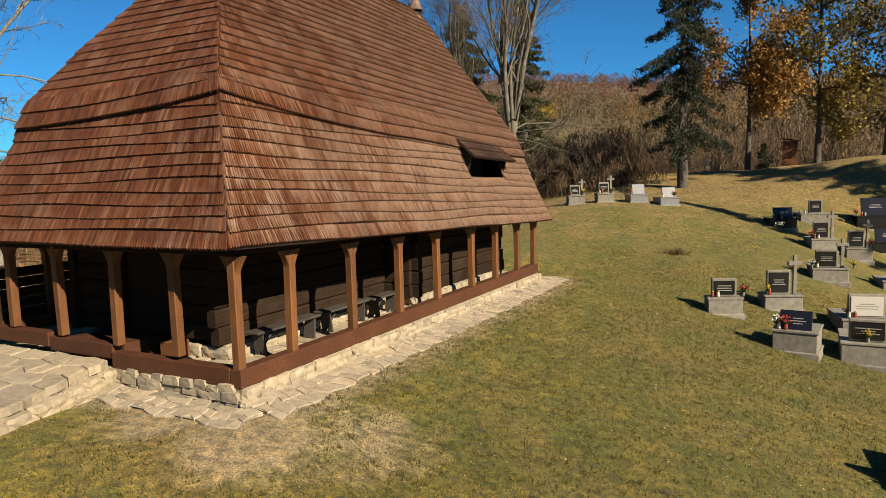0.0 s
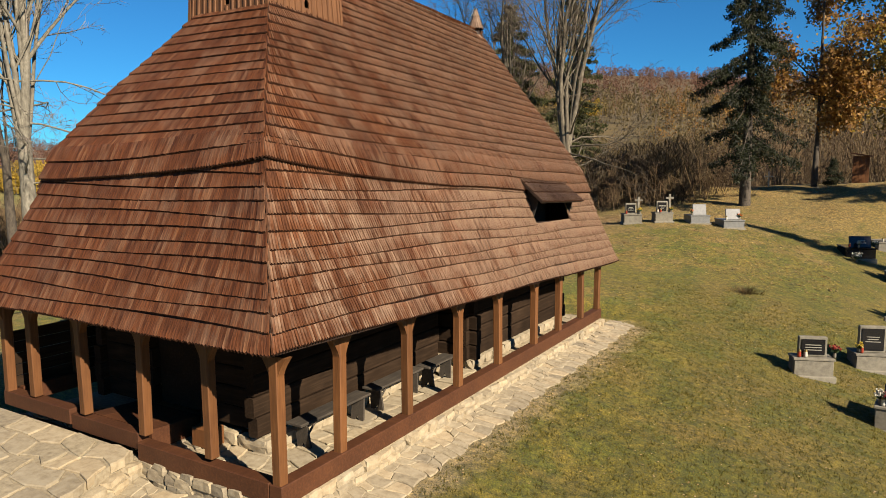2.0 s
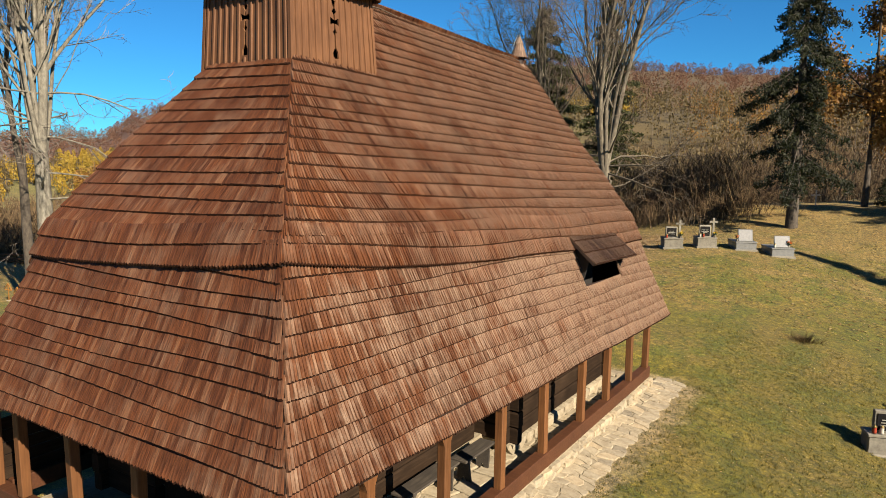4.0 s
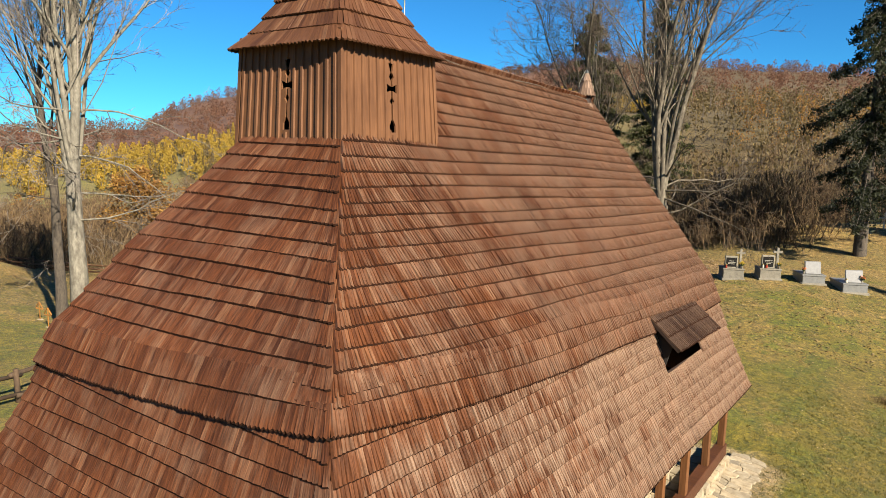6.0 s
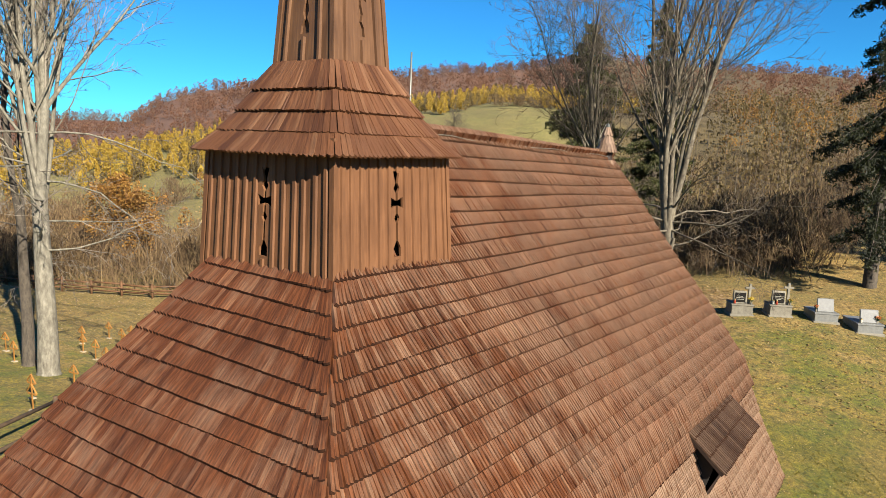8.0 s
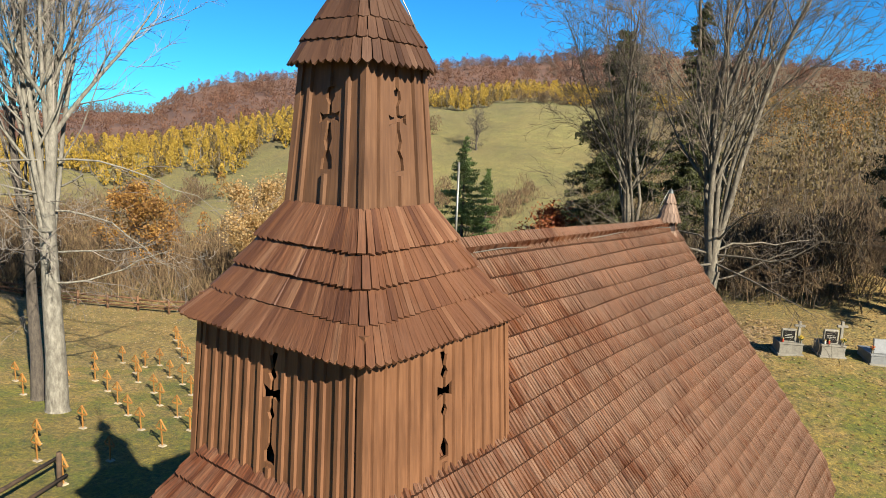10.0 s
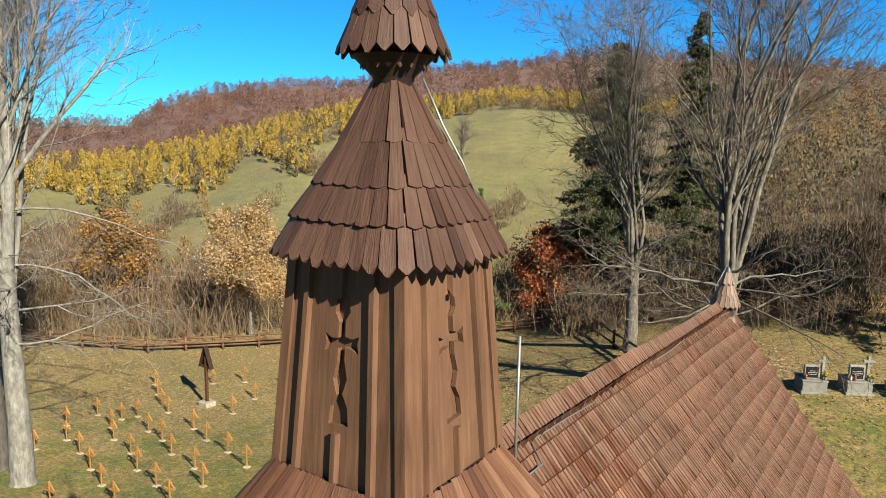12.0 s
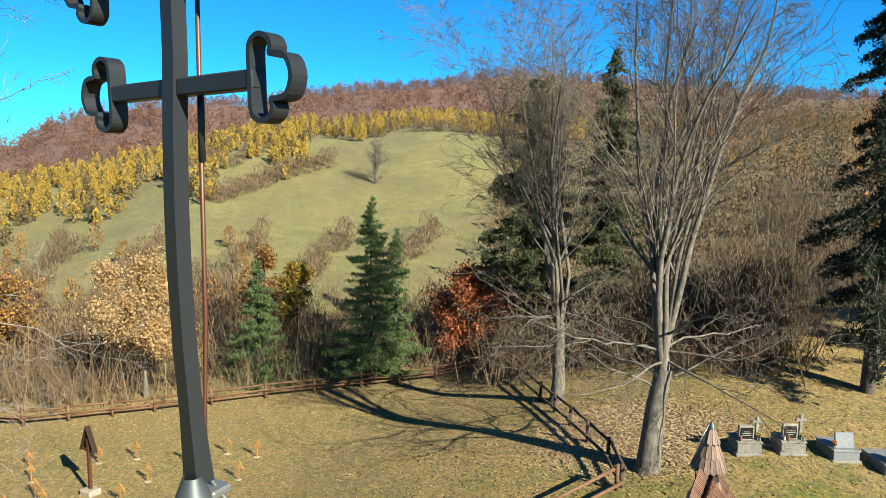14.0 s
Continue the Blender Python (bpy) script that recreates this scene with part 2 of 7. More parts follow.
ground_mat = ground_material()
stone_mat = material("field_stone", (0.42, 0.37, 0.30), 0.9)
stone_n = Nodes(stone_mat)
stone_g = stone_n.noise(stone_n.world(), 9.0, 6, 0.65)
stone_c = stone_n.ramp(stone_g, [(0.25, (0.25, 0.205, 0.15)), (0.5, (0.45, 0.385, 0.29)), (0.8, (0.6, 0.53, 0.42))])
stone_n.color(stone_n.mix(1.0, stone_c, stone_n.ramp(stone_n.random(), [(0, (0.75, 0.74, 0.74)), (1, (1.15, 1.12, 1.05))]), "MULTIPLY"))
stone_n.bump(stone_g, 0.5, 0.02)
# near black, stands in for the shade inside openings
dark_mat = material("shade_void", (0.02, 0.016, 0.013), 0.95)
iron_mat = material("dark_iron", (0.06, 0.065, 0.07), 0.45, 0.6)

# ---- building blocks ----


def mesh_from(name, verts, faces, mats=(), uvs=None, smooth=False):
    me = bpy.data.meshes.new(name)
    me.from_pydata(verts, [], faces)
    for m in mats:
        me.materials.append(m)
    if uvs is not None:
        lay = me.uv_layers.new(name="UVMap")
        idx = np.empty(len(me.loops), dtype=np.int32)
        me.loops.foreach_get("vertex_index", idx)
        lay.data.foreach_set("uv", np.asarray(uvs, dtype=np.float32)[idx].ravel())
    if smooth:
        me.polygons.foreach_set("use_smooth", np.ones(len(me.polygons), dtype=bool))
    me.update()
    return me


def mesh_np(name, v, f, mat, smooth_=False):
    """A mesh from arrays of points and of faces that all have as many corners."""
    me = bpy.data.meshes.new(name)
    v, f = np.asarray(v, np.float32), np.asarray(f, np.int32)
    k = f.shape[1]
    me.vertices.add(len(v))
    me.vertices.foreach_set("co", v.ravel())
    me.loops.add(f.size)
    me.loops.foreach_set("vertex_index", f.ravel())
    me.polygons.add(len(f))
    me.polygons.foreach_set("loop_start", np.arange(0, f.size, k, dtype=np.int32))
    me.polygons.foreach_set("use_smooth", np.full(len(f), smooth_, dtype=bool))
    me.materials.append(mat)
    me.update(calc_edges=True)
    return me


def child(name, me, parent, m=None, label=""):
    ob = new(name, me)
    if parent is not None:
        ob.parent = parent
    if m is not None:
        ob.matrix_basis = m
    if label:
        ob["label"] = label
    return ob


def part(name, bm, mat, parent, label="", m=None):
    me = bpy.data.meshes.new(name)
    bm.to_mesh(me)
    bm.free()
    if mat is not None:
        me.materials.append(mat)
    return child(name, me, parent, m, label)


def box(bm, lo, hi, bevel=0.0):
    lo, hi = Vector(lo), Vector(hi)
    r = bmesh.ops.create_cube(bm, size=1.0, matrix=Matrix.Translation((lo + hi) / 2) @ Matrix.Diagonal((*(hi - lo), 1)))
    if bevel:
        es = list({e for v in r["verts"] for e in v.link_edges})
        bmesh.ops.bevel(bm, geom=es, offset=bevel, segments=1, affect="EDGES")
    return r["verts"]


def boxed(lo, hi, bevel=0.0):
    bm = bmesh.new()
    box(bm, lo, hi, bevel)
    return bm


def frame_of(p, up, normal):
    """A pose at p whose y runs up and whose z is the normal."""
    z = Vector(normal).normalized()
    y = (Vector(up) - z * z.dot(Vector(up))).normalized()
    x = y.cross(z)
    m = Matrix((x, y, z)).transposed().to_4x4()
    m.translation = p
    return m


def thing(name, label, category, at=(0, 0, 0), group="", kind=""):
    ob = new(name)
    ob.location = at
    ob.empty_display_size = 0.1
    return tagged(ob, label, category, group, kind)


def smooth(a, b, x):
    t = np.clip((x - a) / (b - a), 0, 1)
    return t * t * (3 - 2 * t)


# ---- the ground: one sheet from the churchyard over the valley to the hills ----
EX, EY, BACK = 0.30, -0.40, 14.0      # eave lines: side, front, far end
AXIS = (-3.52, 3.62)                  # the tower's middle
RIDGE_AZ = ((-110, 2.0), (-60, 3.0), (-20, 4.0), (-1, 4.3), (11, 5.3), (14, 5.5), (17.6, 5.9), (21, 6.0), (26, 5.7), (31, 4.9), (34, 5.1), (37, 4.3), (42, 3.6), (49, 3.3), (53, 2.6), (57, 1.5), (59, 0.2), (75, -1.0), (120, 2.0))
MID_AZ = ((-110, 0.2), (-20, 0.8), (11, 1.2), (20, 1.5), (30, 1.9), (40, 1.4), (46, -0.1), (51, -1.4), (54, -2.3), (57, -3.0), (60, -3.5), (75, -3.2), (120, 0.0))


def yard(x, y):
    x, y = np.clip(x, -46, 14), np.clip(y, -14, 46)
    z = (-0.1833 - 0.1058 * x + 0.0122 * y - 0.00814 * x * x + 0.0013 * x * y + 0.000472 * y * y
         - 0.000191 * x ** 3 - 0.000173 * x * x * y + 0.0000083 * x * y * y + 0.0000191 * y ** 3)
    z = 0.5 * (z - 2.2 + np.sqrt((z + 2.2) ** 2 + 0.4))
    z = z + 0.40 * np.exp(-((x + 3) ** 2 + (y - 29.5) ** 2) / 40) - 0.30 * np.exp(-((x - 5.5) ** 2 + (y - 14) ** 2) / 20) + np.interp(x, (0, 4, 8, 12, 14), (0, 0.4, 1.7, 3.8, 4.8)) * smooth(32, 46, y)
    near = smooth(2.2, 0.3, np.maximum(np.maximum(x - 0.3, -7.4 - x), np.maximum(-0.2 - y, y - 14)))
    return z * (1 - near) - 0.07 * near


def ground_height(x, y):
    """Height of the ground: the yard, the dip behind it, and the slopes beyond."""
    x, y = np.asarray(x, float), np.asarray(y, float)
    dx, dy = x + 3.0, y - 3.0
    d = np.hypot(dx, dy)
    az = np.degrees(np.arctan2(-dx, dy))
    top = np.interp(az, [a for a, _ in RIDGE_AZ], [e for _, e in RIDGE_AZ])
    z = yard(x, y)
    far = smooth(42, 75, d)
    z = z * (1 - far) + far * np.interp(az, [-90, -60, -6, 10, 24, 110, 120], [-2.0, 3.0, 3.0, -2.5, -4.0, -4.0, -2.0])
    mid = 13 + 190 * np.tan(np.radians(np.interp(az, [a for a, _ in MID_AZ], [e for _, e in MID_AZ])))
    z = z + smooth(65, 190, d) * (mid - z)
    crest = 13 + 380 * np.tan(np.radians(top))
    z = z + smooth(170, 380, d) * (crest - mid) - smooth(420, 1500, d) * (crest + 60)
    z = z + smooth(60, 110, d) * (1.3 * np.sin(x * 0.045 + 1.3) * np.cos(y * 0.06) + 0.7 * np.sin(x * 0.11 + y * 0.07))
    return z


def build_ground():
    rad = np.concatenate([np.linspace(0, 60, 110), np.geomspace(60.8, 3200, 110)])
    ang = np.linspace(0, 2 * math.pi, 361)[:-1]
    rr, aa = np.meshgrid(rad, ang, indexing="ij")
    x, y = -6 + rr * np.sin(aa), 12 + rr * np.cos(aa)
    z = ground_height(x, y)
    v = np.stack([x.ravel(), y.ravel(), z.ravel()], 1)
    n = len(ang)
    f = [(i * n + j, i * n + (j + 1) % n, (i + 1) * n + (j + 1) % n, (i + 1) * n + j) for i in range(len(rad) - 1) for j in range(n)]
    f = [q[::-1] for q in f]
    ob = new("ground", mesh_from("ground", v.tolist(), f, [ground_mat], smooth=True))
    return tagged(ob, "autumn grass with dry patches and fallen leaves", "ground", kind="structure")


build_ground()

# ---- the church: roof ----
church = thing("wooden_church", "old wooden church with a steep brown shingle roof and a tower", "church")
PROFILE = ((0.0, 2.55), (0.5, 3.75), (0.95, 4.95), (1.7, 6.08), (2.75, 7.48), (3.85, 8.98), (3.97, 9.14))
DROP = 0.04
TIER, RIDGE = 0.92, 3.82
CREST = RIDGE + 0.13
EASE = 0.897      # the front hip rises less steeply than the sides
LEFT = -6.75


def roof_z(o, y):
    return float(np.interp(o, [p[0] for p in PROFILE], [p[1] for p in PROFILE])) - DROP * max(y, 0.0)


def side_point(o, y):
    return Vector((EX - o, y, roof_z(o, y)))


def front_rise(o):
    return o if o < TIER else TIER + (o - TIER) * EASE


def front_y(o):
    """Where the hip lies along y, by the side roof's inset."""
    return EY + (o if o < TIER else TIER + (o - TIER) / EASE)


def front_point(o, x):
    return Vector((x, EY + o, roof_z(front_rise(o), EY + o)))


def left_x(o):
    return float(np.interp(o, (0.0, 0.75, 2.6, 3.1, 3.92), (LEFT, LEFT + 0.87, LEFT + 2.20, LEFT + 2.54, EX - 3.97)))


def left_point(o, y):
    return Vector((left_x(o), y, roof_z(o, y)))


def back_y(o):
    return BACK - 1.25 * o / RIDGE - 0.25 * math.sin(math.pi * min(o / RIDGE, 1.0))


def shingle_geometry(w, length, thick, point=0.5, worn=0.016):
    """A split shingle, y up the roof, z out of it: thick along one edge, thin along the other, its foot worn round and pointed. The last four faces are end grain."""
    h = w * 0.5
    tip = -point * w
    a, b = thick, thick * 0.66
    m = (a + b) / 2
    verts = [(-h, 0, 0), (0, tip, 0), (h, 0, 0), (h, length, -0.012), (-h, length, -0.012),
             (-h, 0, 0.4 * a), (0, tip, 0.4 * m), (h, 0, 0.4 * b),
             (-h, worn, a), (0, tip + worn, m), (h, worn, b), (h, length, b * 0.3), (-h, length, b * 0.4)]
    faces = [(8, 9, 10, 11, 12), (2, 3, 11, 10, 7), (4, 0, 5, 8, 12), (5, 6, 9, 8), (6, 7, 10, 9), (0, 1, 6, 5), (1, 2, 7, 6)]
    return verts, faces


def end_grained(me):
    """Gives the feet of a mesh of such shingles its second material."""
    me.materials.append(end_grain_mat)
    me.polygons.foreach_set("material_index", np.resize(np.array((0, 0, 0, 1, 1, 1, 1), dtype=np.int32), len(me.polygons)))
    return me


def lay_shingles(name, spots, parent, near, w, length, thick, mats, point=0.025, tooth=0.42, variants=5):
    """Shingles at the given poses: the ones that lie nearest to a spot of the plan as pieces, the rest joined. The lowest course ends in teeth."""
    rng = random.Random(len(spots) * 7 + 3)
    kinds = []
    for k in range(2 * variants):
        q = k % variants
        vs, fs = shingle_geometry(w * (0.87 + 0.022 * q), length, thick * (0.85 + 0.10 * q), (point if k < variants else tooth) * (0.8 + 0.1 * q))
        uv = [(v[0] + k * 0.7, v[1] + k * 1.3) for v in vs]
        kinds.append((vs, fs, uv, end_grained(mesh_from(name, vs, fs, [mats[0]], uv))))
    order = sorted(range(len(spots)), key=lambda i: (spots[i][0].translation - Vector(near)).length)
    chosen = set(order[:290])
    V, F, U = [], [], []
    for i, (m, lowest) in enumerate(spots):
        k = rng.randrange(variants) + (variants if lowest else 0)
        turn = m @ pose(0, rng.uniform(-0.002, 0.002), 0.004, rng.uniform(-2.0, -1.6), rng.uniform(-0.9, 0.9), rng.uniform(-0.35, 0.35))
        vs, fs, uv, me = kinds[k]
        if i in chosen:
            child("shingle", me, parent, turn)
        else:
            base, sh = len(V), rng.uniform(0, 50)
            V.extend(tuple(turn @ Vector(v)) for v in vs)
            F.extend(tuple(base + q for q in f) for f in fs)
            U.extend((a + sh, b + sh) for a, b in uv)
    if V:
        ob = child("shingle_field", end_grained(mesh_from(name + "_field", V, F, [mats[1]], U)), parent)
        tagged(ob, kind="stuff")


def surface_spots(point, o0, o1, lo, hi, step, w, keep=None, wander=0.0, seed=0):
    """Poses of shingles in courses on a roof face; point(o, q) is the face, lo(o) and hi(o) its ends."""
    rng = random.Random(seed)
    grid = [o0 + (o1 - o0) * i / 200 for i in range(201)]
    mid = [point(o, (lo(o) + hi(o)) / 2) for o in grid]
    run = [0.0]
    for a, b in zip(mid[:-1], mid[1:]):
        run.append(run[-1] + (b - a).length)
    spots, row, s = [], 0, 0.0
    while s < run[-1] - 0.05:
        o = float(np.interp(s, run, grid))
        n = max(2, int(round((hi(o) - lo(o)) / w)))
        waves = rng.uniform(0, 6)
        block, skip = 0.0, 0
        for k in range(n):
            q = lo(o) + (hi(o) - lo(o)) * (k + 0.5) / n
            if skip <= 0:
                block, skip = rng.uniform(-0.0016, 0.0016), rng.randint(5, 22)
            skip -= 1
            oo = min(max(o + wander * math.sin(q * 0.9 + waves) + block, o0), o1)
            p = point(oo, q)
            e = 0.05
            oa, ob_ = max(oo - e, 0.0), oo + e
            fl, fr = math.exp(-(q - lo(o)) / 0.55), math.exp(-(hi(o) - q) / 0.55)
            dq = fl * (lo(ob_) - lo(oa)) + fr * (hi(ob_) - hi(oa))
            up = point(ob_, q + dq / 2) - point(oa, q - dq / 2)
            along = point(oo, q + e) - point(oo, q - e)
            nrm = along.cross(up)
            if nrm.dot(Vector((p.x - AXIS[0], p.y - 7.0, 6.0))) < 0:
                nrm = -nrm
            if keep is None or keep(p):
                spots.append((frame_of(p + nrm.normalized() * 0.012 - (up.normalized() * 0.05 if row == 0 else Vector()), up, nrm), row == 0))
        s += step * rng.uniform(0.96, 1.04)
        row += 1
    return spots


def deck(point, o0, o1, lo, hi, lift=-0.02):
    """The boarding under the shingles of one face, a slab 5 cm thick."""
    vs, fs = [], []
    n = 12
    for i in range(n + 1):
        o = o0 + (o1 - o0) * i / n
        for q in (lo(o), hi(o)):
            p = point(o, q)
            vs.extend([(p.x, p.y, p.z + lift), (p.x, p.y, p.z + lift - 0.03)])
    for i in range(n):
        a, b = 4 * i, 4 * i + 4
        fs += [(a, a + 2, b + 2, b), (a + 1, b + 1, b + 3, a + 3)]
    fs += [(0, 1, 3, 2)]
    return vs, fs


def roof_face(name, label, point, o0, o1, lo, hi, step, w, near, keep=None, wander=0.0, seed=0, vent=None, mats=None, thick=0.040):
    vs, fs = [], []
    if vent is None:
        pieces = [(o0, o1, lo, hi)]
    else:
        va, vb, y0, y1 = vent
        pieces = [(o0, o1, lo, lambda o: y0), (o0, o1, lambda o: y1, hi), (o0, va, lambda o: y0, lambda o: y1), (vb, o1, lambda o: y0, lambda o: y1)]
    for a, b, l, h in pieces:
        v2, f2 = deck(point, a, b, l, h)
        fs += [tuple(len(vs) + q for q in f) for f in f2]
        vs += v2
    face = child(name, mesh_from(name, vs, fs, [deck_mat]), church, None, label)
    spots = surface_spots(point, o0, o1, lo, hi, step, w, keep, wander, seed)
    lay_shingles(name + "_shingle", spots, face, near, w, step * 1.3, thick, mats or (shingle_mat, shingle_mat_joined))
    return face


# boards darkened below plain wood, shade of porch and roof in their colour
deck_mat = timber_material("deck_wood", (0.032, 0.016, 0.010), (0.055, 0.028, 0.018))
TOWER_HALF = 1.01
VENT = (8.95, 11.35)


def off_vent(p):
    return not (VENT[0] < p.y < VENT[1] and EX - 0.86 < p.x < EX - 0.49)


def off_tower(p):
    return not (abs(p.x - AXIS[0]) < TOWER_HALF - 0.06 and abs(p.y - AXIS[1]) < TOWER_HALF - 0.03)


def on_side(p):
    return off_tower(p) and not (p.y < AXIS[1] and p.x < AXIS[0] + TOWER_HALF)


def on_front(p):
    return off_tower(p) and p.y < AXIS[1] - TOWER_HALF + 0.08


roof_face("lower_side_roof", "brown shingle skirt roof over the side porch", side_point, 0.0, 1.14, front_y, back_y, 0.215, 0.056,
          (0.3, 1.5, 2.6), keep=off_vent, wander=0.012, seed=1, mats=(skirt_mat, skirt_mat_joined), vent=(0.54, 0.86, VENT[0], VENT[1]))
roof_face("lower_front_roof", "brown shingle skirt roof over the front porch", front_point, 0.0, 1.14, lambda o: left_x(front_rise(o)), lambda o: EX - front_rise(o), 0.215, 0.062,
          (0.0, -0.4, 2.6), wander=0.012, seed=2, thick=0.030)


def lifted(point, h):
    return lambda o, q: point(o, q) + Vector((0, 0, h))


def upturned(point, o0, hip, amount=0.16):
    """The courses of a face bend at the hip: up along the lower edge, down higher on the roof."""
    def bent(o, q):
        near = math.exp(-abs(q - hip(o)) / 4.0)
        k = amount * near * max(-0.8, 1 - (o - o0) / 1.2)
        if k < 0:
            k *= min(1.0, max(0.0, (3.35 - o) / 0.9))
        return point(o + k, q + (hip(o + k) - hip(o)) * near)
    return bent


def hip_x(o):
    return EX - front_rise(o)


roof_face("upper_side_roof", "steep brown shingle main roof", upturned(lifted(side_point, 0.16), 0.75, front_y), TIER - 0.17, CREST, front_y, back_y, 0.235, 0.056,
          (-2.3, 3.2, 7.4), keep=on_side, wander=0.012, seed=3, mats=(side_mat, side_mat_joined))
roof_face("upper_front_roof", "steep brown shingle hip above the entrance", upturned(lifted(front_point, 0.16), 0.75, hip_x), TIER - 0.17, 3.08, lambda o: left_x(front_rise(o)), lambda o: EX - front_rise(o), 0.235, 0.062,
          (-2.6, 2.4, 7.4), keep=on_front, wander=0.012, seed=4, thick=0.030)
roof_face("lower_left_roof", "brown shingle skirt roof on the far side", left_point, 0.0, 1.0, front_y, back_y, 0.215, 0.16, (-6.9, 0, 2.6), seed=5)
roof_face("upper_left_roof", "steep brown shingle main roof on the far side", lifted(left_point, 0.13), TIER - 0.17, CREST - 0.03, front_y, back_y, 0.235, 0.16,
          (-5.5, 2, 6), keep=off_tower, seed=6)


def back_gable():
    vs, fs = [], []
    for i in range(13):
        o = RIDGE * i / 12
        y = back_y(o) - 0.05
        z = roof_z(o, y)
        vs.extend([(EX - o, y, z), (left_x(o), y, z)])
    for i in range(12):
        fs.append((2 * i, 2 * i + 2, 2 * i + 3, 2 * i + 1))
    child("back_roof", mesh_from("back_roof", vs, fs, [shingle_mat], [(v[0], v[2]) for v in vs]), church)


back_gable()


def thing_part(name, label, parent=None, at=(0, 0, 0)):
    """A part that only holds its pieces together: a small block hidden inside them."""
    ob = part(name, boxed((-0.01, -0.01, -0.01), (0.01, 0.01, 0.01)), deck_mat, parent or church, label)
    ob.location = at
    return ob


ridge_pts = []
for i in range(13):
    y = AXIS[1] + TOWER_HALF + 0.05 + (12.35 - AXIS[1] - TOWER_HALF) * i / 12
    ridge_pts.append((EX - CREST - 0.03, y, roof_z(CREST, y) + 0.17))
ridge_cap = part("ridge_cap", boxed((EX - RIDGE - 0.02, AXIS[1] + 1.1, 8.5), (EX - RIDGE + 0.02, 12.3, 8.52)), deck_mat, church, "weathered boards along the ridge")
for i in range(12):
    a, b = Vector(ridge_pts[i]), Vector(ridge_pts[i + 1])
    for s in (-1, 1):
        bm = boxed((0, -0.02, -0.012), (0.09, (b - a).length + 0.03, 0.010), 0.004)
        bmesh.ops.rotate(bm, verts=bm.verts, cent=(0, 0, 0), matrix=Matrix.Rotation(radians(46), 3, "Y"))
        if s < 0:
            bmesh.ops.scale(bm, verts=bm.verts, vec=(-1, 1, 1))
            bmesh.ops.reverse_faces(bm, faces=bm.faces)
        part("cap_board", bm, shingle_mat, ridge_cap, m=frame_of(a + Vector((0, 0, 0.02 + 0.006 * (i % 2))), b - a, (0, 0, 1)))

# roof hood over the vent opening
hood_mat = shingle_material("old_hood_board", (0.060, 0.032, 0.020), (0.090, 0.048, 0.030), (0.14, 0.082, 0.055), False, worn=0.2)
hood = part("vent_hood", boxed((-0.80, VENT[0], 4.20), (-0.72, VENT[1], 4.28)), deck_mat, church, "shingled hood over a dark vent in the roof")


def hood_parts():
    y0, y1 = VENT[0] - 0.18, VENT[1] + 0.22
    a0, a1 = Vector((-0.80, y0, 4.74)), Vector((-0.80, y1, 4.60))
    b0, b1 = Vector((0.05, y0, 3.98)), Vector((0.05, y1, 3.88))
    nrm = (a1 - a0).cross(b0 - a0)
    if nrm.z < 0:
        nrm = -nrm
    nrm.normalize()
    vs = [tuple(p) for p in (a0, a1, b1, b0)] + [tuple(p - nrm * 0.05) for p in (a0, a1, b1, b0)]
    fs = [(0, 1, 2, 3), (7, 6, 5, 4), (0, 3, 7, 4), (3, 2, 6, 7), (2, 1, 5, 6), (1, 0, 4, 5)]
    child("hood_deck", mesh_from("hood_deck", vs, fs, [deck_mat]), hood)
    rng = random.Random(9)
    vs_, fs_ = shingle_geometry(0.069, 0.40, 0.024)
    me = end_grained(mesh_from("hood_shingle", vs_, fs_, [hood_mat], [(v[0], v[1]) for v in vs_]))
    for f in (0.0, 0.30, 0.60):
        for k in range(37):
            q = (k + 0.5) / 37
            lo_, hi_ = b0.lerp(b1, q), a0.lerp(a1, q)
            m = frame_of(lo_.lerp(hi_, f) + nrm * 0.012, hi_ - lo_, nrm)
            child("shingle", me, hood, m @ pose(0, rng.uniform(-0.01, 0.01), 0, -1.5, rng.uniform(-1, 1), rng.uniform(-0.6, 0.6)))
    # cheeks and an added backing in near black: the vent's shade as colour
    for y in (VENT[0] - 0.02, VENT[1]):
        v3 = [(-0.66, y, 4.50), (-0.12, y, 4.06), (-0.26, y, 3.55), (-0.66, y + 0.03, 4.50), (-0.12, y + 0.03, 4.06), (-0.26, y + 0.03, 3.55)]
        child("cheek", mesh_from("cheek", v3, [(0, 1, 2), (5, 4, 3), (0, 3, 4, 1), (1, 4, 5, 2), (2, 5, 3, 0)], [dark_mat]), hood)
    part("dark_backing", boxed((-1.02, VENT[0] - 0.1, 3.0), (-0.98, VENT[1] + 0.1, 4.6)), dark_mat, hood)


hood_parts()

# ---- the tower ----


def fill_panel(outline, holes, thick):
    """A board in the x z plane with real cut-outs, its front at y = 0, thick metres deep."""
    bm = bmesh.new()
    edges = []
    for loop in [outline] + holes:
        vs = [bm.verts.new((x, 0, z)) for x, z in loop]
        for i in range(len(vs)):
            edges.append(bm.edges.new((vs[i], vs[(i + 1) % len(vs)])))
    bmesh.ops.triangle_fill(bm, edges=edges, use_beauty=True, use_dissolve=False)
    bmesh.ops.recalc_face_normals(bm, faces=bm.faces)
    r = bmesh.ops.extrude_face_region(bm, geom=bm.faces[:])
    bmesh.ops.translate(bm, vec=(0, thick, 0), verts=[v for v in r["geom"] if isinstance(v, bmesh.types.BMVert)])
    bmesh.ops.recalc_face_normals(bm, faces=bm.faces)
    return bm


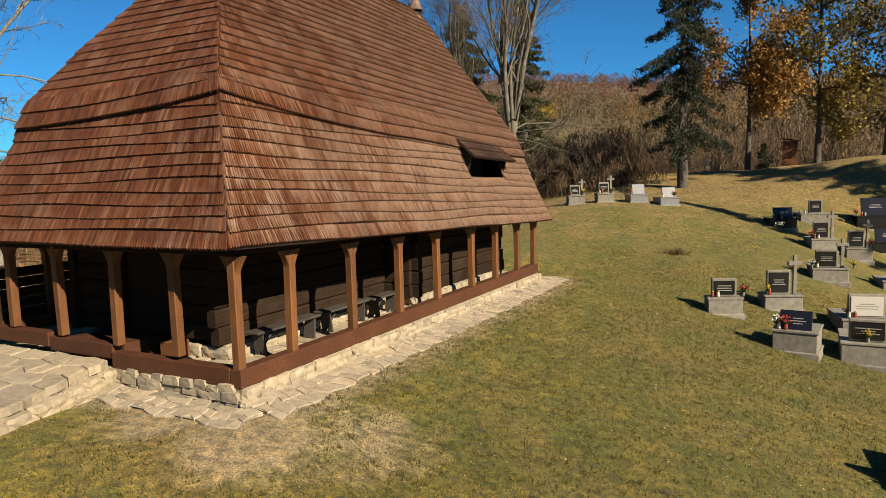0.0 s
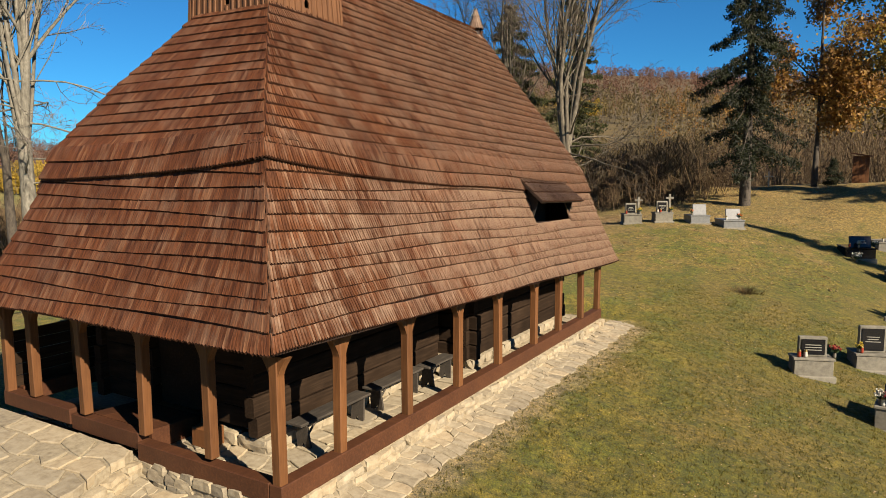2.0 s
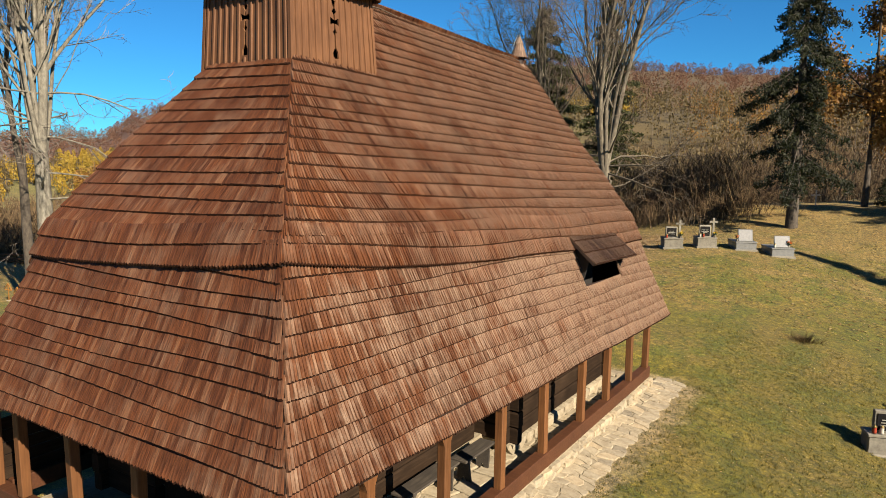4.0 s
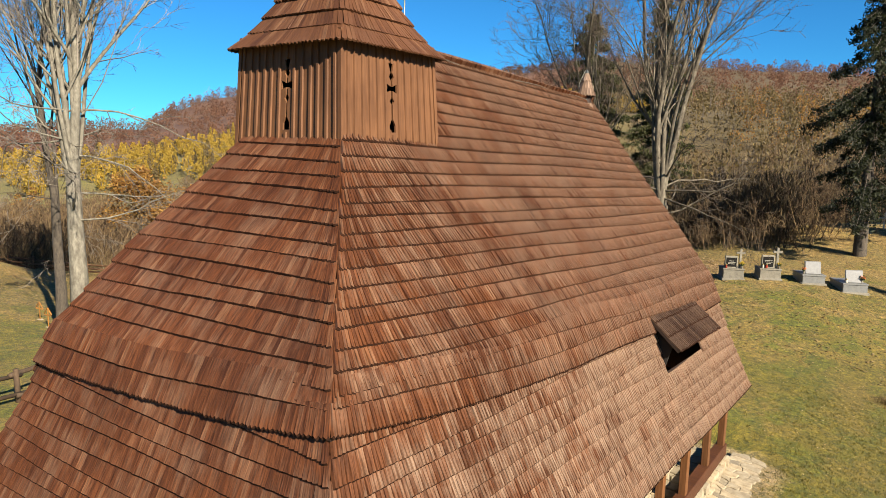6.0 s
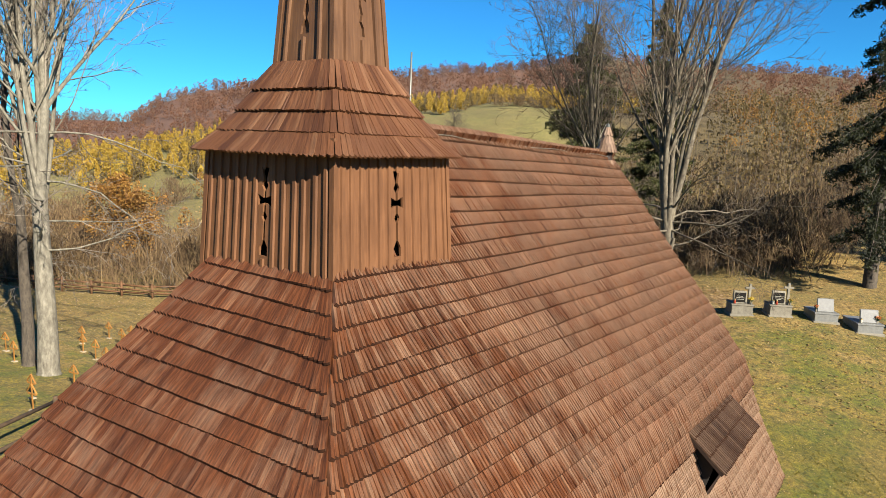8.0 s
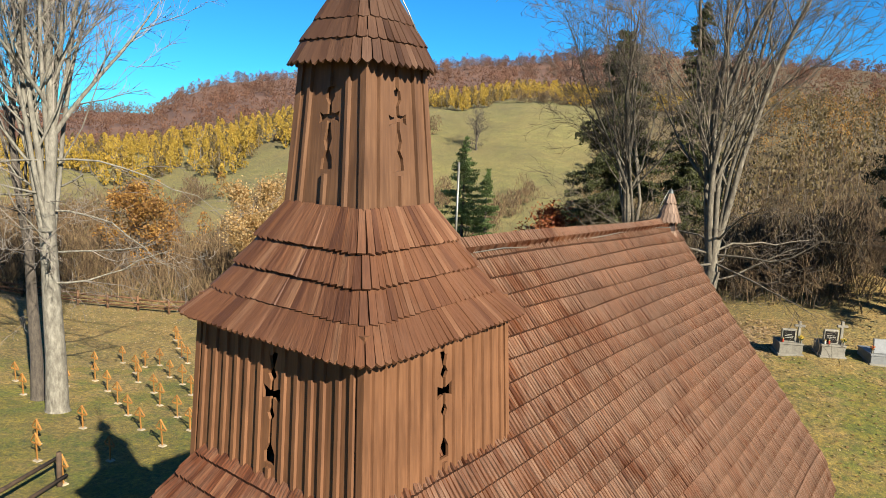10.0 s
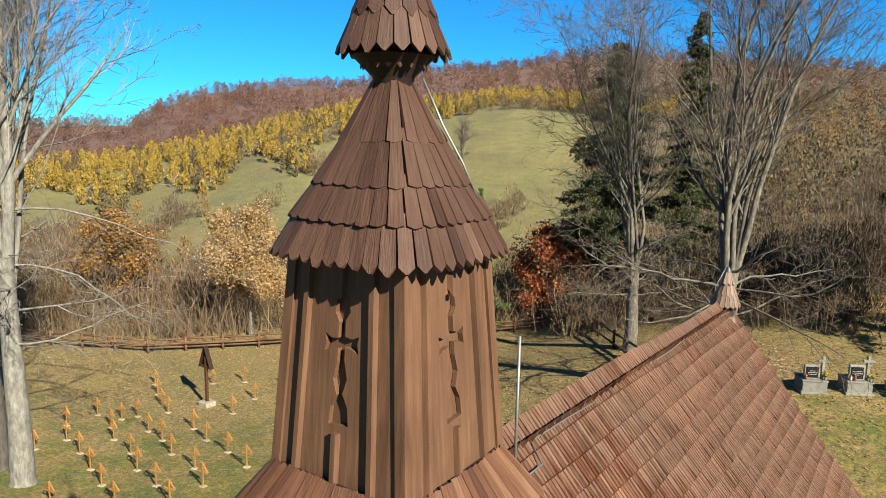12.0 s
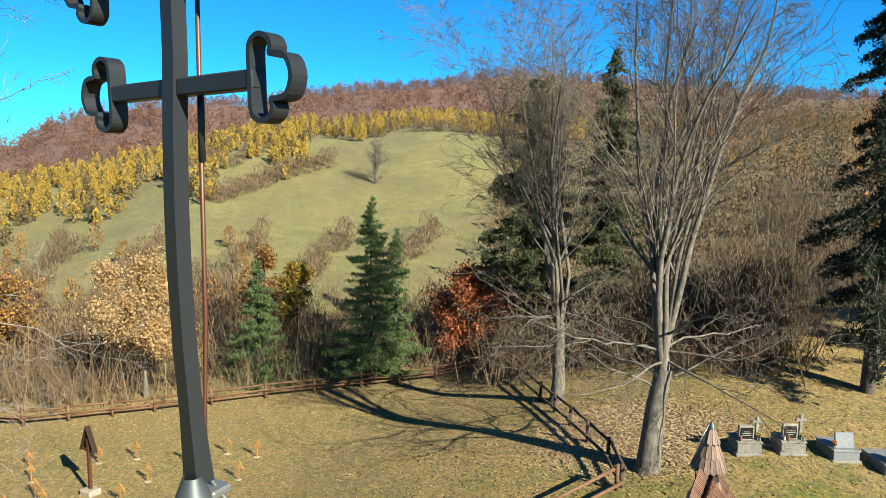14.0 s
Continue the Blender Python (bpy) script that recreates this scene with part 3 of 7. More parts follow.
def cross_hole(z0, h, w):
    """A cut-out cross: house-shaped foot, beaded stem, splayed arms and head."""
    pts = [(0.0, 0.0), (0.10, 0.0), (0.10, 0.10), (0.03, 0.18), (0.025, 0.40), (0.07, 0.45), (0.03, 0.50), (0.03, 0.60), (0.17, 0.57), (0.17, 0.70),
           (0.03, 0.66), (0.03, 0.75), (0.08, 0.80), (0.03, 0.86), (0.09, 1.0)]
    right = [(x * w, z0 + z * h) for x, z in pts[1:]]
    return right + [(-x, z) for x, z in reversed(right)]


def saw_cross_hole(z0, h, w):
    """The freer cross of the upper stage: a crooked stem, pointed arms."""
    pts = [(0.10, 0.0), (0.085, 0.14), (0.03, 0.24), (0.07, 0.36), (0.035, 0.50), (0.035, 0.60), (0.12, 0.585), (0.17, 0.56), (0.155, 0.64), (0.17, 0.70), (0.10, 0.67), (0.035, 0.68), (0.03, 0.80), (0.075, 0.87), (0.055, 1.0)]
    right = [(x * w, z0 + z * h) for x, z in pts]
    left = [(-x * w, z0 + (z - 0.02) * h) for x, z in reversed(pts)]
    return right + left


def tower_stage(name, half0, z0, half1, z1, hole, battens, deep, label, mat, backed=False):
    # near-black block added inside, for the shade behind the cut-outs
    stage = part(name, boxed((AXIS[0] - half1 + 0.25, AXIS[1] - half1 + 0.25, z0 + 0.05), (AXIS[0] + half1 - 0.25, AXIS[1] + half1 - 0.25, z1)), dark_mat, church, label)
    h = z1 - z0
    lean = math.degrees(math.atan2(half0 - half1, h))
    rng = random.Random(int(z0 * 10))
    for k in range(4):
        turn = Matrix.Translation((*AXIS, z0)) @ Matrix.Rotation(radians(90 * k), 4, "Z") @ Matrix.Translation((0, -half0, 0)) @ pose(0, 0, 0, -lean)
        panel = part("wall_panel", fill_panel([(-half0, -0.15), (half0, -0.15), (half1, h), (-half1, h)], [hole], 0.028), mat, stage, m=turn)
        if backed:
            part("backing_board", boxed((-half1 * 0.8, 0.032, h * 0.2), (half1 * 0.8, 0.05, h * 0.97)), mat, panel)
        for f in battens:
            f = f + (rng.uniform(-0.012, 0.012) if f else 0.0)
            w = 0.025 if half0 > 0.8 else 0.020
            x0, x1 = f * (half0 - 0.03), f * (half1 - 0.03)
            lo = -0.07 + rng.uniform(-0.05, 0.02)
            pieces = [(lo, h)]
            hx = max(abs(p[0]) for p in hole)
            if abs(f) * half1 < w + 0.02:
                zs = [p[1] for p in hole]
                pieces = [(lo, min(zs) - 0.03), (max(zs) + 0.02, h)]
            for a, b in pieces:
                bm = bmesh.new()
                vs = []
                for zz in (a, b):
                    t = (zz) / h
                    x = x0 + (x1 - x0) * t
                    for dx, dy in ((-w, 0.0), (w, 0.0), (w * 0.75, -deep), (-w * 0.75, -deep)):
                        zc = zz - (0.04 if zz == a and dy < 0 else 0.0)
                        vs.append(bm.verts.new((x + dx, dy, zc)))
                for q in range(4):
                    bm.faces.new((vs[q], vs[(q + 1) % 4], vs[4 + (q + 1) % 4], vs[4 + q]))
                bm.faces.new(vs[3::-1])
                bm.faces.new(vs[4:])
                bmesh.ops.recalc_face_normals(bm, faces=bm.faces)
                part("batten", bm, mat, stage, m=turn)
    for sx, sy in ((1, -1), (1, 1), (-1, 1), (-1, -1)):
        bm = bmesh.new()
        vs = []
        for zz, hf in ((-0.08, half0), (h, half1)):
            for dx, dy in ((-0.04, -0.04), (0.02, -0.04), (0.02, 0.02), (-0.04, 0.02)):
                vs.append(bm.verts.new((AXIS[0] + sx * (hf + dx), AXIS[1] + sy * (hf + dy), z0 + zz)))
        for q in range(4):
            bm.faces.new((vs[q], vs[(q + 1) % 4], vs[4 + (q + 1) % 4], vs[4 + q]))
        bm.faces.new(vs[3::-1])
        bm.faces.new(vs[4:])
        bmesh.ops.recalc_face_normals(bm, faces=bm.faces)
        part("corner_board", bm, mat, stage)
    return stage


tower_stage("tower_lower_stage", 1.02, 7.36, 0.94, 8.98, cross_hole(0.38, 0.92, 0.62), [i / 6.5 for i in range(-6, 7)], 0.023, "boarded lower tower stage with cut-out crosses", board_mat)
tower_stage("tower_upper_stage", 0.45, 9.66, 0.355, 10.97, saw_cross_hole(0.42, 0.66, 0.66), (-0.66, 0.0, 0.60), 0.032, "boarded upper tower stage with cut-out crosses", stage_mat, True)


def ring_radius(half, corner, a):
    """A square of that half width with rounded corners, by the angle."""
    c, s = abs(math.cos(a)), abs(math.sin(a))
    p = corner
    return half / ((c ** p + s ** p) ** (1 / p))


def tower_roof(name, label, courses, corner, w, thick, near, point=0.5, teeth=(1.0, 0.06), mats=None):
    """Shingle courses round the tower. courses: half width and height at the foot, half width and height at the head. teeth: how pointed the lowest course is, and the others."""
    piece_mat, field_mat = mats or (tower_shingle, tower_shingle_joined)
    ob = thing_part(name, label, at=(0, 0, 0))
    ob.location = (*AXIS, courses[0][1])
    spots_all = []
    vs, fs = [], []
    for ci, (h0, z0, h1, z1) in enumerate(courses):
        n = max(14, int(round(8 * h0 * 0.94 / w)))
        m = 48
        base = len(vs)
        for hh, zz in ((h0, z0), (h1, z1)):
            for k in range(m):
                a = 2 * math.pi * k / m
                r = ring_radius(hh - 0.02, corner, a)
                vs.append((r * math.cos(a), r * math.sin(a), zz - courses[0][1]))
        for k in range(m):
            fs.append((base + k, base + (k + 1) % m, base + m + (k + 1) % m, base + m + k))
        # shingles at even steps along the rim
        rim = [(ring_radius(h0, corner, 2 * math.pi * k / 720), 2 * math.pi * k / 720) for k in range(721)]
        pts = [Vector((r * math.cos(a), r * math.sin(a), 0)) for r, a in rim]
        run = [0.0]
        for a, b in zip(pts[:-1], pts[1:]):
            run.append(run[-1] + (b - a).length)
        for k in range(n):
            a = float(np.interp((k + 0.5 + 0.3 * ci) / n * run[-1] % run[-1], run, [q[1] for q in rim]))
            r0, r1 = ring_radius(h0, corner, a), ring_radius(h1, corner, a)
            e = 0.01
            p0 = Vector((r0 * math.cos(a), r0 * math.sin(a), z0))
            t0 = Vector((ring_radius(h0, corner, a + e) * math.cos(a + e), ring_radius(h0, corner, a + e) * math.sin(a + e), z0)) - p0
            p1 = Vector((r1 * math.cos(a), r1 * math.sin(a), z1))
            nrm = t0.cross(p1 - p0)
            ww = run[-1] / n
            spots_all.append((p0, p1, nrm, ww, r1 / max(r0, 1e-4), teeth[0] if ci == 0 else teeth[1]))
    child("boarding", mesh_from(name + "_boarding", vs, fs, [deck_mat], smooth=True), ob)
    rng = random.Random(int(courses[0][1] * 100))
    spots_all.sort(key=lambda s: (s[0] + Vector((*AXIS, 0)) - Vector(near)).length)
    V, F, U = [], [], []
    for i, (p0, p1, nrm, ww, taper, sharp) in enumerate(spots_all):
        L = (p1 - p0).length * 1.02
        h = ww * 0.478
        g = taper * h
        a, b = thick * rng.uniform(0.85, 1.2), thick * rng.uniform(0.7, 1.0)
        drop = -point * ww * rng.uniform(0.7, 1.15) * sharp
        vv = [(-h, 0, 0), (-h * 0.15, drop, 0), (h * 0.15, drop, 0), (h, 0, 0), (g, L, 0), (-g, L, 0)]
        top = [(x, y, (a if j in (0, 1) else b) * (0.35 if j >= 4 else 1.0)) for j, (x, y, z) in enumerate(vv)]
        ff = [(6, 7, 8, 9, 10, 11), (0, 1, 7, 6), (1, 2, 8, 7), (2, 3, 9, 8), (3, 4, 10, 9), (5, 0, 6, 11), (5, 4, 3, 2, 1, 0)]
        m = frame_of(p0 + Vector((0, 0, -courses[0][1])), p1 - p0, nrm) @ pose(0, rng.uniform(-0.004, 0.004), 0.004, rng.uniform(-1.2, 0.2), rng.uniform(-1.5, 1.5), 0)
        sh = rng.uniform(0, 50)
        uv = [(v[0] + sh, v[1] + sh) for v in vv + top]
        if i < 290:
            child("shingle", mesh_from(name + "_shingle", vv + top, ff, [piece_mat], uv), ob, m)
        else:
            base = len(V)
            V.extend(tuple(m @ Vector(v)) for v in vv + top)
            F.extend(tuple(base + q for q in f) for f in ff)
            U.extend(uv)
    if V:
        tagged(child("shingle_field", mesh_from(name + "_field", V, F, [field_mat], U), ob), kind="stuff")
    return ob


TS = ((0.115, 0.046, 0.024), (0.188, 0.080, 0.040), (0.28, 0.138, 0.076))
tower_shingle = shingle_material("tower_shingle", *TS, False, (90, 90, 5), 0.12, streaky=0.45)
tower_shingle_joined = shingle_material("tower_shingle_joined", *TS, True, (90, 90, 5), 0.12, streaky=0.45)
TU = ((0.080, 0.038, 0.022), (0.125, 0.061, 0.036), (0.19, 0.100, 0.062))
upper_shingle = shingle_material("upper_tower_shingle", *TU, False, (90, 90, 5), 0.12, streaky=0.4)
upper_shingle_joined = shingle_material("upper_tower_shingle_joined", *TU, True, (90, 90, 5), 0.12, streaky=0.4)
NEAR = (AXIS[0] + 0.8, AXIS[1] - 0.8, 11)
tower_roof("tower_lower_roof", "flared shingle roof between the tower stages",
           [(1.12, 8.81, 0.85, 9.10), (0.925, 9.02, 0.72, 9.30), (0.785, 9.24, 0.60, 9.52), (0.655, 9.47, 0.47, 9.78)], 12.0, 0.066, 0.026, NEAR, 0.35)
tower_roof("tower_upper_roof", "pointed shingle roof over the upper stage",
           [(0.495, 10.92, 0.395, 11.15), (0.425, 11.09, 0.30, 11.32), (0.33, 11.26, 0.195, 11.53), (0.212, 11.47, 0.078, 11.78)], 4.2, 0.085, 0.022, NEAR, 0.5, (1.0, 0.3), (upper_shingle, upper_shingle_joined))
tower_roof("tower_cap", "small conical cap of pointed shingles", [(0.258, 11.93, 0.165, 12.17), (0.188, 12.11, 0.096, 12.34)], 2.2, 0.094, 0.012, NEAR, 0.55, (1.0, 1.0), (upper_shingle, upper_shingle_joined))


def lathe(profile, steps=32, at=(0, 0)):
    bm = bmesh.new()
    rings = [[bm.verts.new((at[0] + r * math.cos(2 * math.pi * k / steps), at[1] + r * math.sin(2 * math.pi * k / steps), z)) for k in range(steps)] for r, z in profile]
    for a, b in zip(rings[:-1], rings[1:]):
        for k in range(steps):
            bm.faces.new((a[k], a[(k + 1) % steps], b[(k + 1) % steps], b[k]))
    for f in bm.faces:
        f.smooth = True
    return bm


soffit = part("cap_soffit", lathe([(0.095, 11.74), (0.11, 11.80), (0.215, 11.90)], at=AXIS), deck_mat, church)
rng = random.Random(5)
for k in range(18):   # short hanging shingles under the cap
    a = 2 * math.pi * k / 18
    vs, fs = shingle_geometry(0.058, 0.12, 0.012, 0.6)
    p = Vector((AXIS[0] + 0.155 * math.cos(a), AXIS[1] + 0.155 * math.sin(a), 11.865))
    child("shingle", mesh_from("hanging_shingle", vs, fs, [tower_shingle], [(v[0], v[1]) for v in vs]), soffit,
          frame_of(p, Vector((-0.35 * math.cos(a), -0.35 * math.sin(a), 1)), Vector((math.cos(a), math.sin(a), 0.3))))
neck_mat = material("brown_sheet", (0.10, 0.045, 0.032), 0.38, 0.3)
nk = Nodes(neck_mat)
nk.rough(nk.ramp(nk.noise(nk.world(), 25.0), [(0.3, (0.3, 0.3, 0.3)), (0.7, (0.5, 0.5, 0.5))]))
part("neck_flashing", lathe([(0.10, 11.70), (0.095, 11.80)], at=AXIS), neck_mat, church, "brown sheet metal collar")
part("cap_flashing", lathe([(0.108, 12.318), (0.105, 12.323), (0.068, 12.435)], at=AXIS), neck_mat, church, "brown sheet metal sleeve under the cross")
lead_mat = material("lead_sheet", (0.13, 0.15, 0.155), 0.5, 0.55)
ln = Nodes(lead_mat)
ln.color(ln.ramp(ln.noise(ln.world(), 18.0, 5), [(0.3, (0.08, 0.095, 0.10)), (0.7, (0.17, 0.19, 0.19))]))
part("cross_cone", lathe([(0.066, 12.432), (0.078, 12.424), (0.079, 12.432), (0.048, 12.476), (0.024, 12.522), (0.0125, 12.552)], at=AXIS), lead_mat, church, "grey sheet metal cone at the foot of the cross")


def iron_cross():
    """The iron cross: square bar, two cross bars along the front, trefoil loops of flat iron at their ends."""
    ob = thing("iron_cross", "dark forged iron cross with trefoil ends on the tower", "cross", (AXIS[0] + 0.003, AXIS[1] + 0.014, 12.54))
    ob.rotation_euler = (0, radians(-1.8), radians(-5))
    bm = bmesh.new()
    rings = []
    for i in range(13):
        z = i / 12 * 1.115
        bow = -0.010 * math.sin(math.pi * min(z / 0.58, 1.0)) - 0.004
        s = 0.0108 if z > 0.02 else 0.014
        rings.append([bm.verts.new((bow * 0.9 + dx * s, bow * 0.6 + dy * s, z)) for dx, dy in ((-1, -1), (1, -1), (1, 1), (-1, 1))])
    for a, b in zip(rings[:-1], rings[1:]):
        for k in range(4):
            bm.faces.new((a[k], a[(k + 1) % 4], b[(k + 1) % 4], b[k]))
    bm.faces.new(rings[-1])
    part("upright", bm, iron_mat, ob)

    def trefoil():
        half = [(0.0, 0.0), (0.0, 0.032), (0.005, 0.043), (0.017, 0.048), (0.030, 0.043), (0.035, 0.034), (0.033, 0.025), (0.045, 0.024), (0.058, 0.019), (0.065, 0.0)]
        pts = half + [(x, -z) for x, z in reversed(half[:-1])]
        out = []
        for i in range(len(pts) - 1):      # rounded between the corners
            p0, p1, p2, p3 = pts[max(i - 1, 0)], pts[i], pts[i + 1], pts[min(i + 2, len(pts) - 1)]
            for t in (0.0, 0.33, 0.67):
                out.append(tuple(0.5 * (2 * b + (c - a) * t + (2 * a - 5 * b + 4 * c - d) * t * t + (3 * b - a - 3 * c + d) * t ** 3) for a, b, c, d in zip(p0, p1, p2, p3)))
        return out + [pts[-1]]

    def loop_mesh(sign):
        bm = bmesh.new()
        pts = trefoil()
        n = len(pts)
        half, t = 0.012, 0.003
        rows_ = []
        for i, (x, z) in enumerate(pts):
            a, b = pts[max(i - 1, 0)], pts[min(i + 1, n - 1)]
            d = Vector((b[0] - a[0], b[1] - a[1])).normalized()
            nx, nz = -d.y, d.x
            rows_.append([bm.verts.new((sign * (x + nx * o), y, z + nz * o)) for o, y in ((-t, -half), (t, -half), (t, half), (-t, half))])
        for a, b in zip(rows_[:-1], rows_[1:]):
            for k in range(4):
                bm.faces.new((a[k], a[(k + 1) % 4], b[(k + 1) % 4], b[k]))
        bmesh.ops.recalc_face_normals(bm, faces=bm.faces)
        return bm

    for z, arm in ((0.517, 0.140), (0.665, 0.168)):
        bar = part("cross_bar", boxed((-arm, -0.011, z - 0.011), (arm, 0.011, z + 0.011), 0.002), iron_mat, ob)
        for s in (-1, 1):
            part("trefoil", loop_mesh(s), iron_mat, bar, m=Matrix.Translation((s * (arm - 0.004), 0, z)))
    return ob


iron_cross()


def tube(pts, r, steps=6, taper=1.0):
    """A round bar through the points."""
    bm = bmesh.new()
    rings = []
    n = len(pts)
    for i, p in enumerate(pts):
        p = Vector(p)
        d = (Vector(pts[min(i + 1, n - 1)]) - Vector(pts[max(i - 1, 0)])).normalized()
        u = d.orthogonal().normalized()
        v = d.cross(u)
        rad = r * (1 + (taper - 1) * i / max(n - 1, 1))
        rings.append([bm.verts.new(p + (u * math.cos(2 * math.pi * k / steps) + v * math.sin(2 * math.pi * k / steps)) * rad) for k in range(steps)])
    for a, b in zip(rings[:-1], rings[1:]):
        for k in range(steps):
            bm.faces.new((a[k], a[(k + 1) % steps], b[(k + 1) % steps], b[k]))
    bm.faces.new(rings[0][::-1])
    bm.faces.new(rings[-1])
    for f in bm.faces:
        f.smooth = True
    return bm


rod_mat = material("copper_rod", (0.30, 0.13, 0.08), 0.45, 0.7)
zinc_mat = material("zinc_wire", (0.45, 0.45, 0.42), 0.45, 0.7)
conductor = thing("lightning_conductor", "thin copper lightning conductor beside the iron cross", "lightning rod", (AXIS[0] - 0.027, AXIS[1] - 0.006, 12.535))
part("rod", tube([(0.02, 0.035, 0.0), (0.015, 0.042, 0.10), (0.028, 0.036, 0.22), (0.032, 0.036, 0.9)], 0.003), rod_mat, conductor)
part("insulation", tube([(0.0305, 0.036, 0.43), (0.0315, 0.036, 0.53)], 0.0045), iron_mat, conductor, "black sleeve")
part("clamp", boxed((0.012, 0.02, -0.02), (0.05, 0.055, -0.008), 0.003), zinc_mat, conductor, "metal clamp")
part("down_wire", tube([(0.03, 0.035, 0.0), (0.085, 0.07, -0.10), (0.11, 0.095, -0.25)], 0.003), zinc_mat, conductor)

part("roof_wire", tube([(0.09 + 0.03 + AXIS[0] - conductor.location.x, 0.06 + 0.03 + AXIS[1] - conductor.location.y, -0.74), (0.24, 0.155, -0.98), (0.325, 0.21, -1.16), (0.40, 0.28, -1.38)], 0.006), zinc_mat, conductor, "pale cable down the tower roof")

mast = thing("lightning_mast", "thin pale lightning mast with a wire along the ridge", "lightning rod", (EX - RIDGE + 0.02, 5.05, 8.86))
part("mast_rod", tube([(0, 0, 0), (0, 0, 1.25)], 0.012), zinc_mat, mast)
part("mast_foot", boxed((-0.09, -0.12, -0.02), (0.09, 0.12, 0.10), 0.02), neck_mat, mast, "brown metal foot")
part("brace_wire", tube([(0.0, 0.0, 0.12), (-0.10, -0.22, 0.0)], 0.007), zinc_mat, mast)
wire = [(0, 0.02, 0.10), (0.03, 0.4, 0.12)] + [(0.03 * math.sin(k * 1.3) - 0.13, 0.5 + k * 0.62, 0.20 + roof_z(CREST, 5.5 + k * 0.62) - 8.86 + 0.02 * math.sin(k * 2.1)) for k in range(12)]
part("ridge_wire", tube(wire, 0.008, 5), zinc_mat, mast)


finial_mat = shingle_material("silvered_shingle", (0.20, 0.125, 0.088), (0.29, 0.19, 0.14), (0.42, 0.32, 0.26), False, (90, 90, 5), 0.5)


def finial():
    z = roof_z(RIDGE, 12.3)
    ob = thing("roof_finial", "small shingled turret finial on the end of the ridge", "finial", (EX - RIDGE - 0.16, 12.4, z - 0.03))
    part("shaft", lathe([(0.15, 0.0), (0.115, 0.2), (0.11, 0.75)], 12), deck_mat, ob)
    rng = random.Random(3)
    for r0, z0, r1, z1, n in ((0.23, 0.03, 0.14, 0.30, 18), (0.165, 0.25, 0.13, 0.50, 15), (0.215, 0.58, 0.14, 0.82, 18), (0.155, 0.77, 0.09, 1.04, 14), (0.105, 0.99, 0.04, 1.24, 10)):
        cone = part("shingle_course", lathe([(r0 - 0.014, z0), (r1 - 0.008, z1)], 16), deck_mat, ob)
        for k in range(n):
            a = 2 * math.pi * (k + 0.5) / n
            w = 2 * math.pi * r0 / n
            vs, fs = shingle_geometry(w * 0.98, 0.27, 0.012, 0.45)
            vs = [(x * (1 if y < 0.1 else r1 / r0), y, zz) for x, y, zz in vs]
            p0, p1 = Vector((r0 * math.cos(a), r0 * math.sin(a), z0)), Vector((r1 * math.cos(a), r1 * math.sin(a), z1))
            child("shingle", mesh_from("finial_shingle", vs, fs, [finial_mat], [(v[0], v[1]) for v in vs]), cone,
                  frame_of(p0, p1 - p0, Vector((math.cos(a), math.sin(a), 0.3))) @ pose(0, rng.uniform(-0.006, 0.006), 0, 0, rng.uniform(-2, 2)))
    part("spike", lathe([(0.050, 1.20), (0.036, 1.26), (0.004, 1.31)], 10), lead_mat, ob, "grey metal tip")
    ob.scale = (1.05, 1.05, 0.86)
    part("wire", tube([(-0.14, -0.08, 0.0), (-0.15, -0.08, 0.9), (-0.03, -0.03, 1.28)], 0.006), zinc_mat, ob)


finial()

# ---- the porch round the church ----


def stone_mesh(seed, sx, sy, sz):
    """A rough rounded stone of that size, resting on z = 0."""
    r = random.Random(seed)
    bm = bmesh.new()
    bmesh.ops.create_cube(bm, size=1.0)
    bmesh.ops.subdivide_edges(bm, edges=bm.edges[:], cuts=1, use_grid_fill=True)
    for v in bm.verts:
        f = Vector((v.co.x, v.co.y, v.co.z))
        n = f.length
        f = f * (0.5 / n * 0.45 + 0.55)
        v.co = Vector(((f.x + r.uniform(-0.05, 0.05)) * sx, (f.y + r.uniform(-0.05, 0.05)) * sy, (f.z + 0.42 + r.uniform(-0.03, 0.03)) * sz))
    for f in bm.faces:
        f.smooth = False
    me = bpy.data.meshes.new("stone")
    bm.to_mesh(me)
    bm.free()
    return me


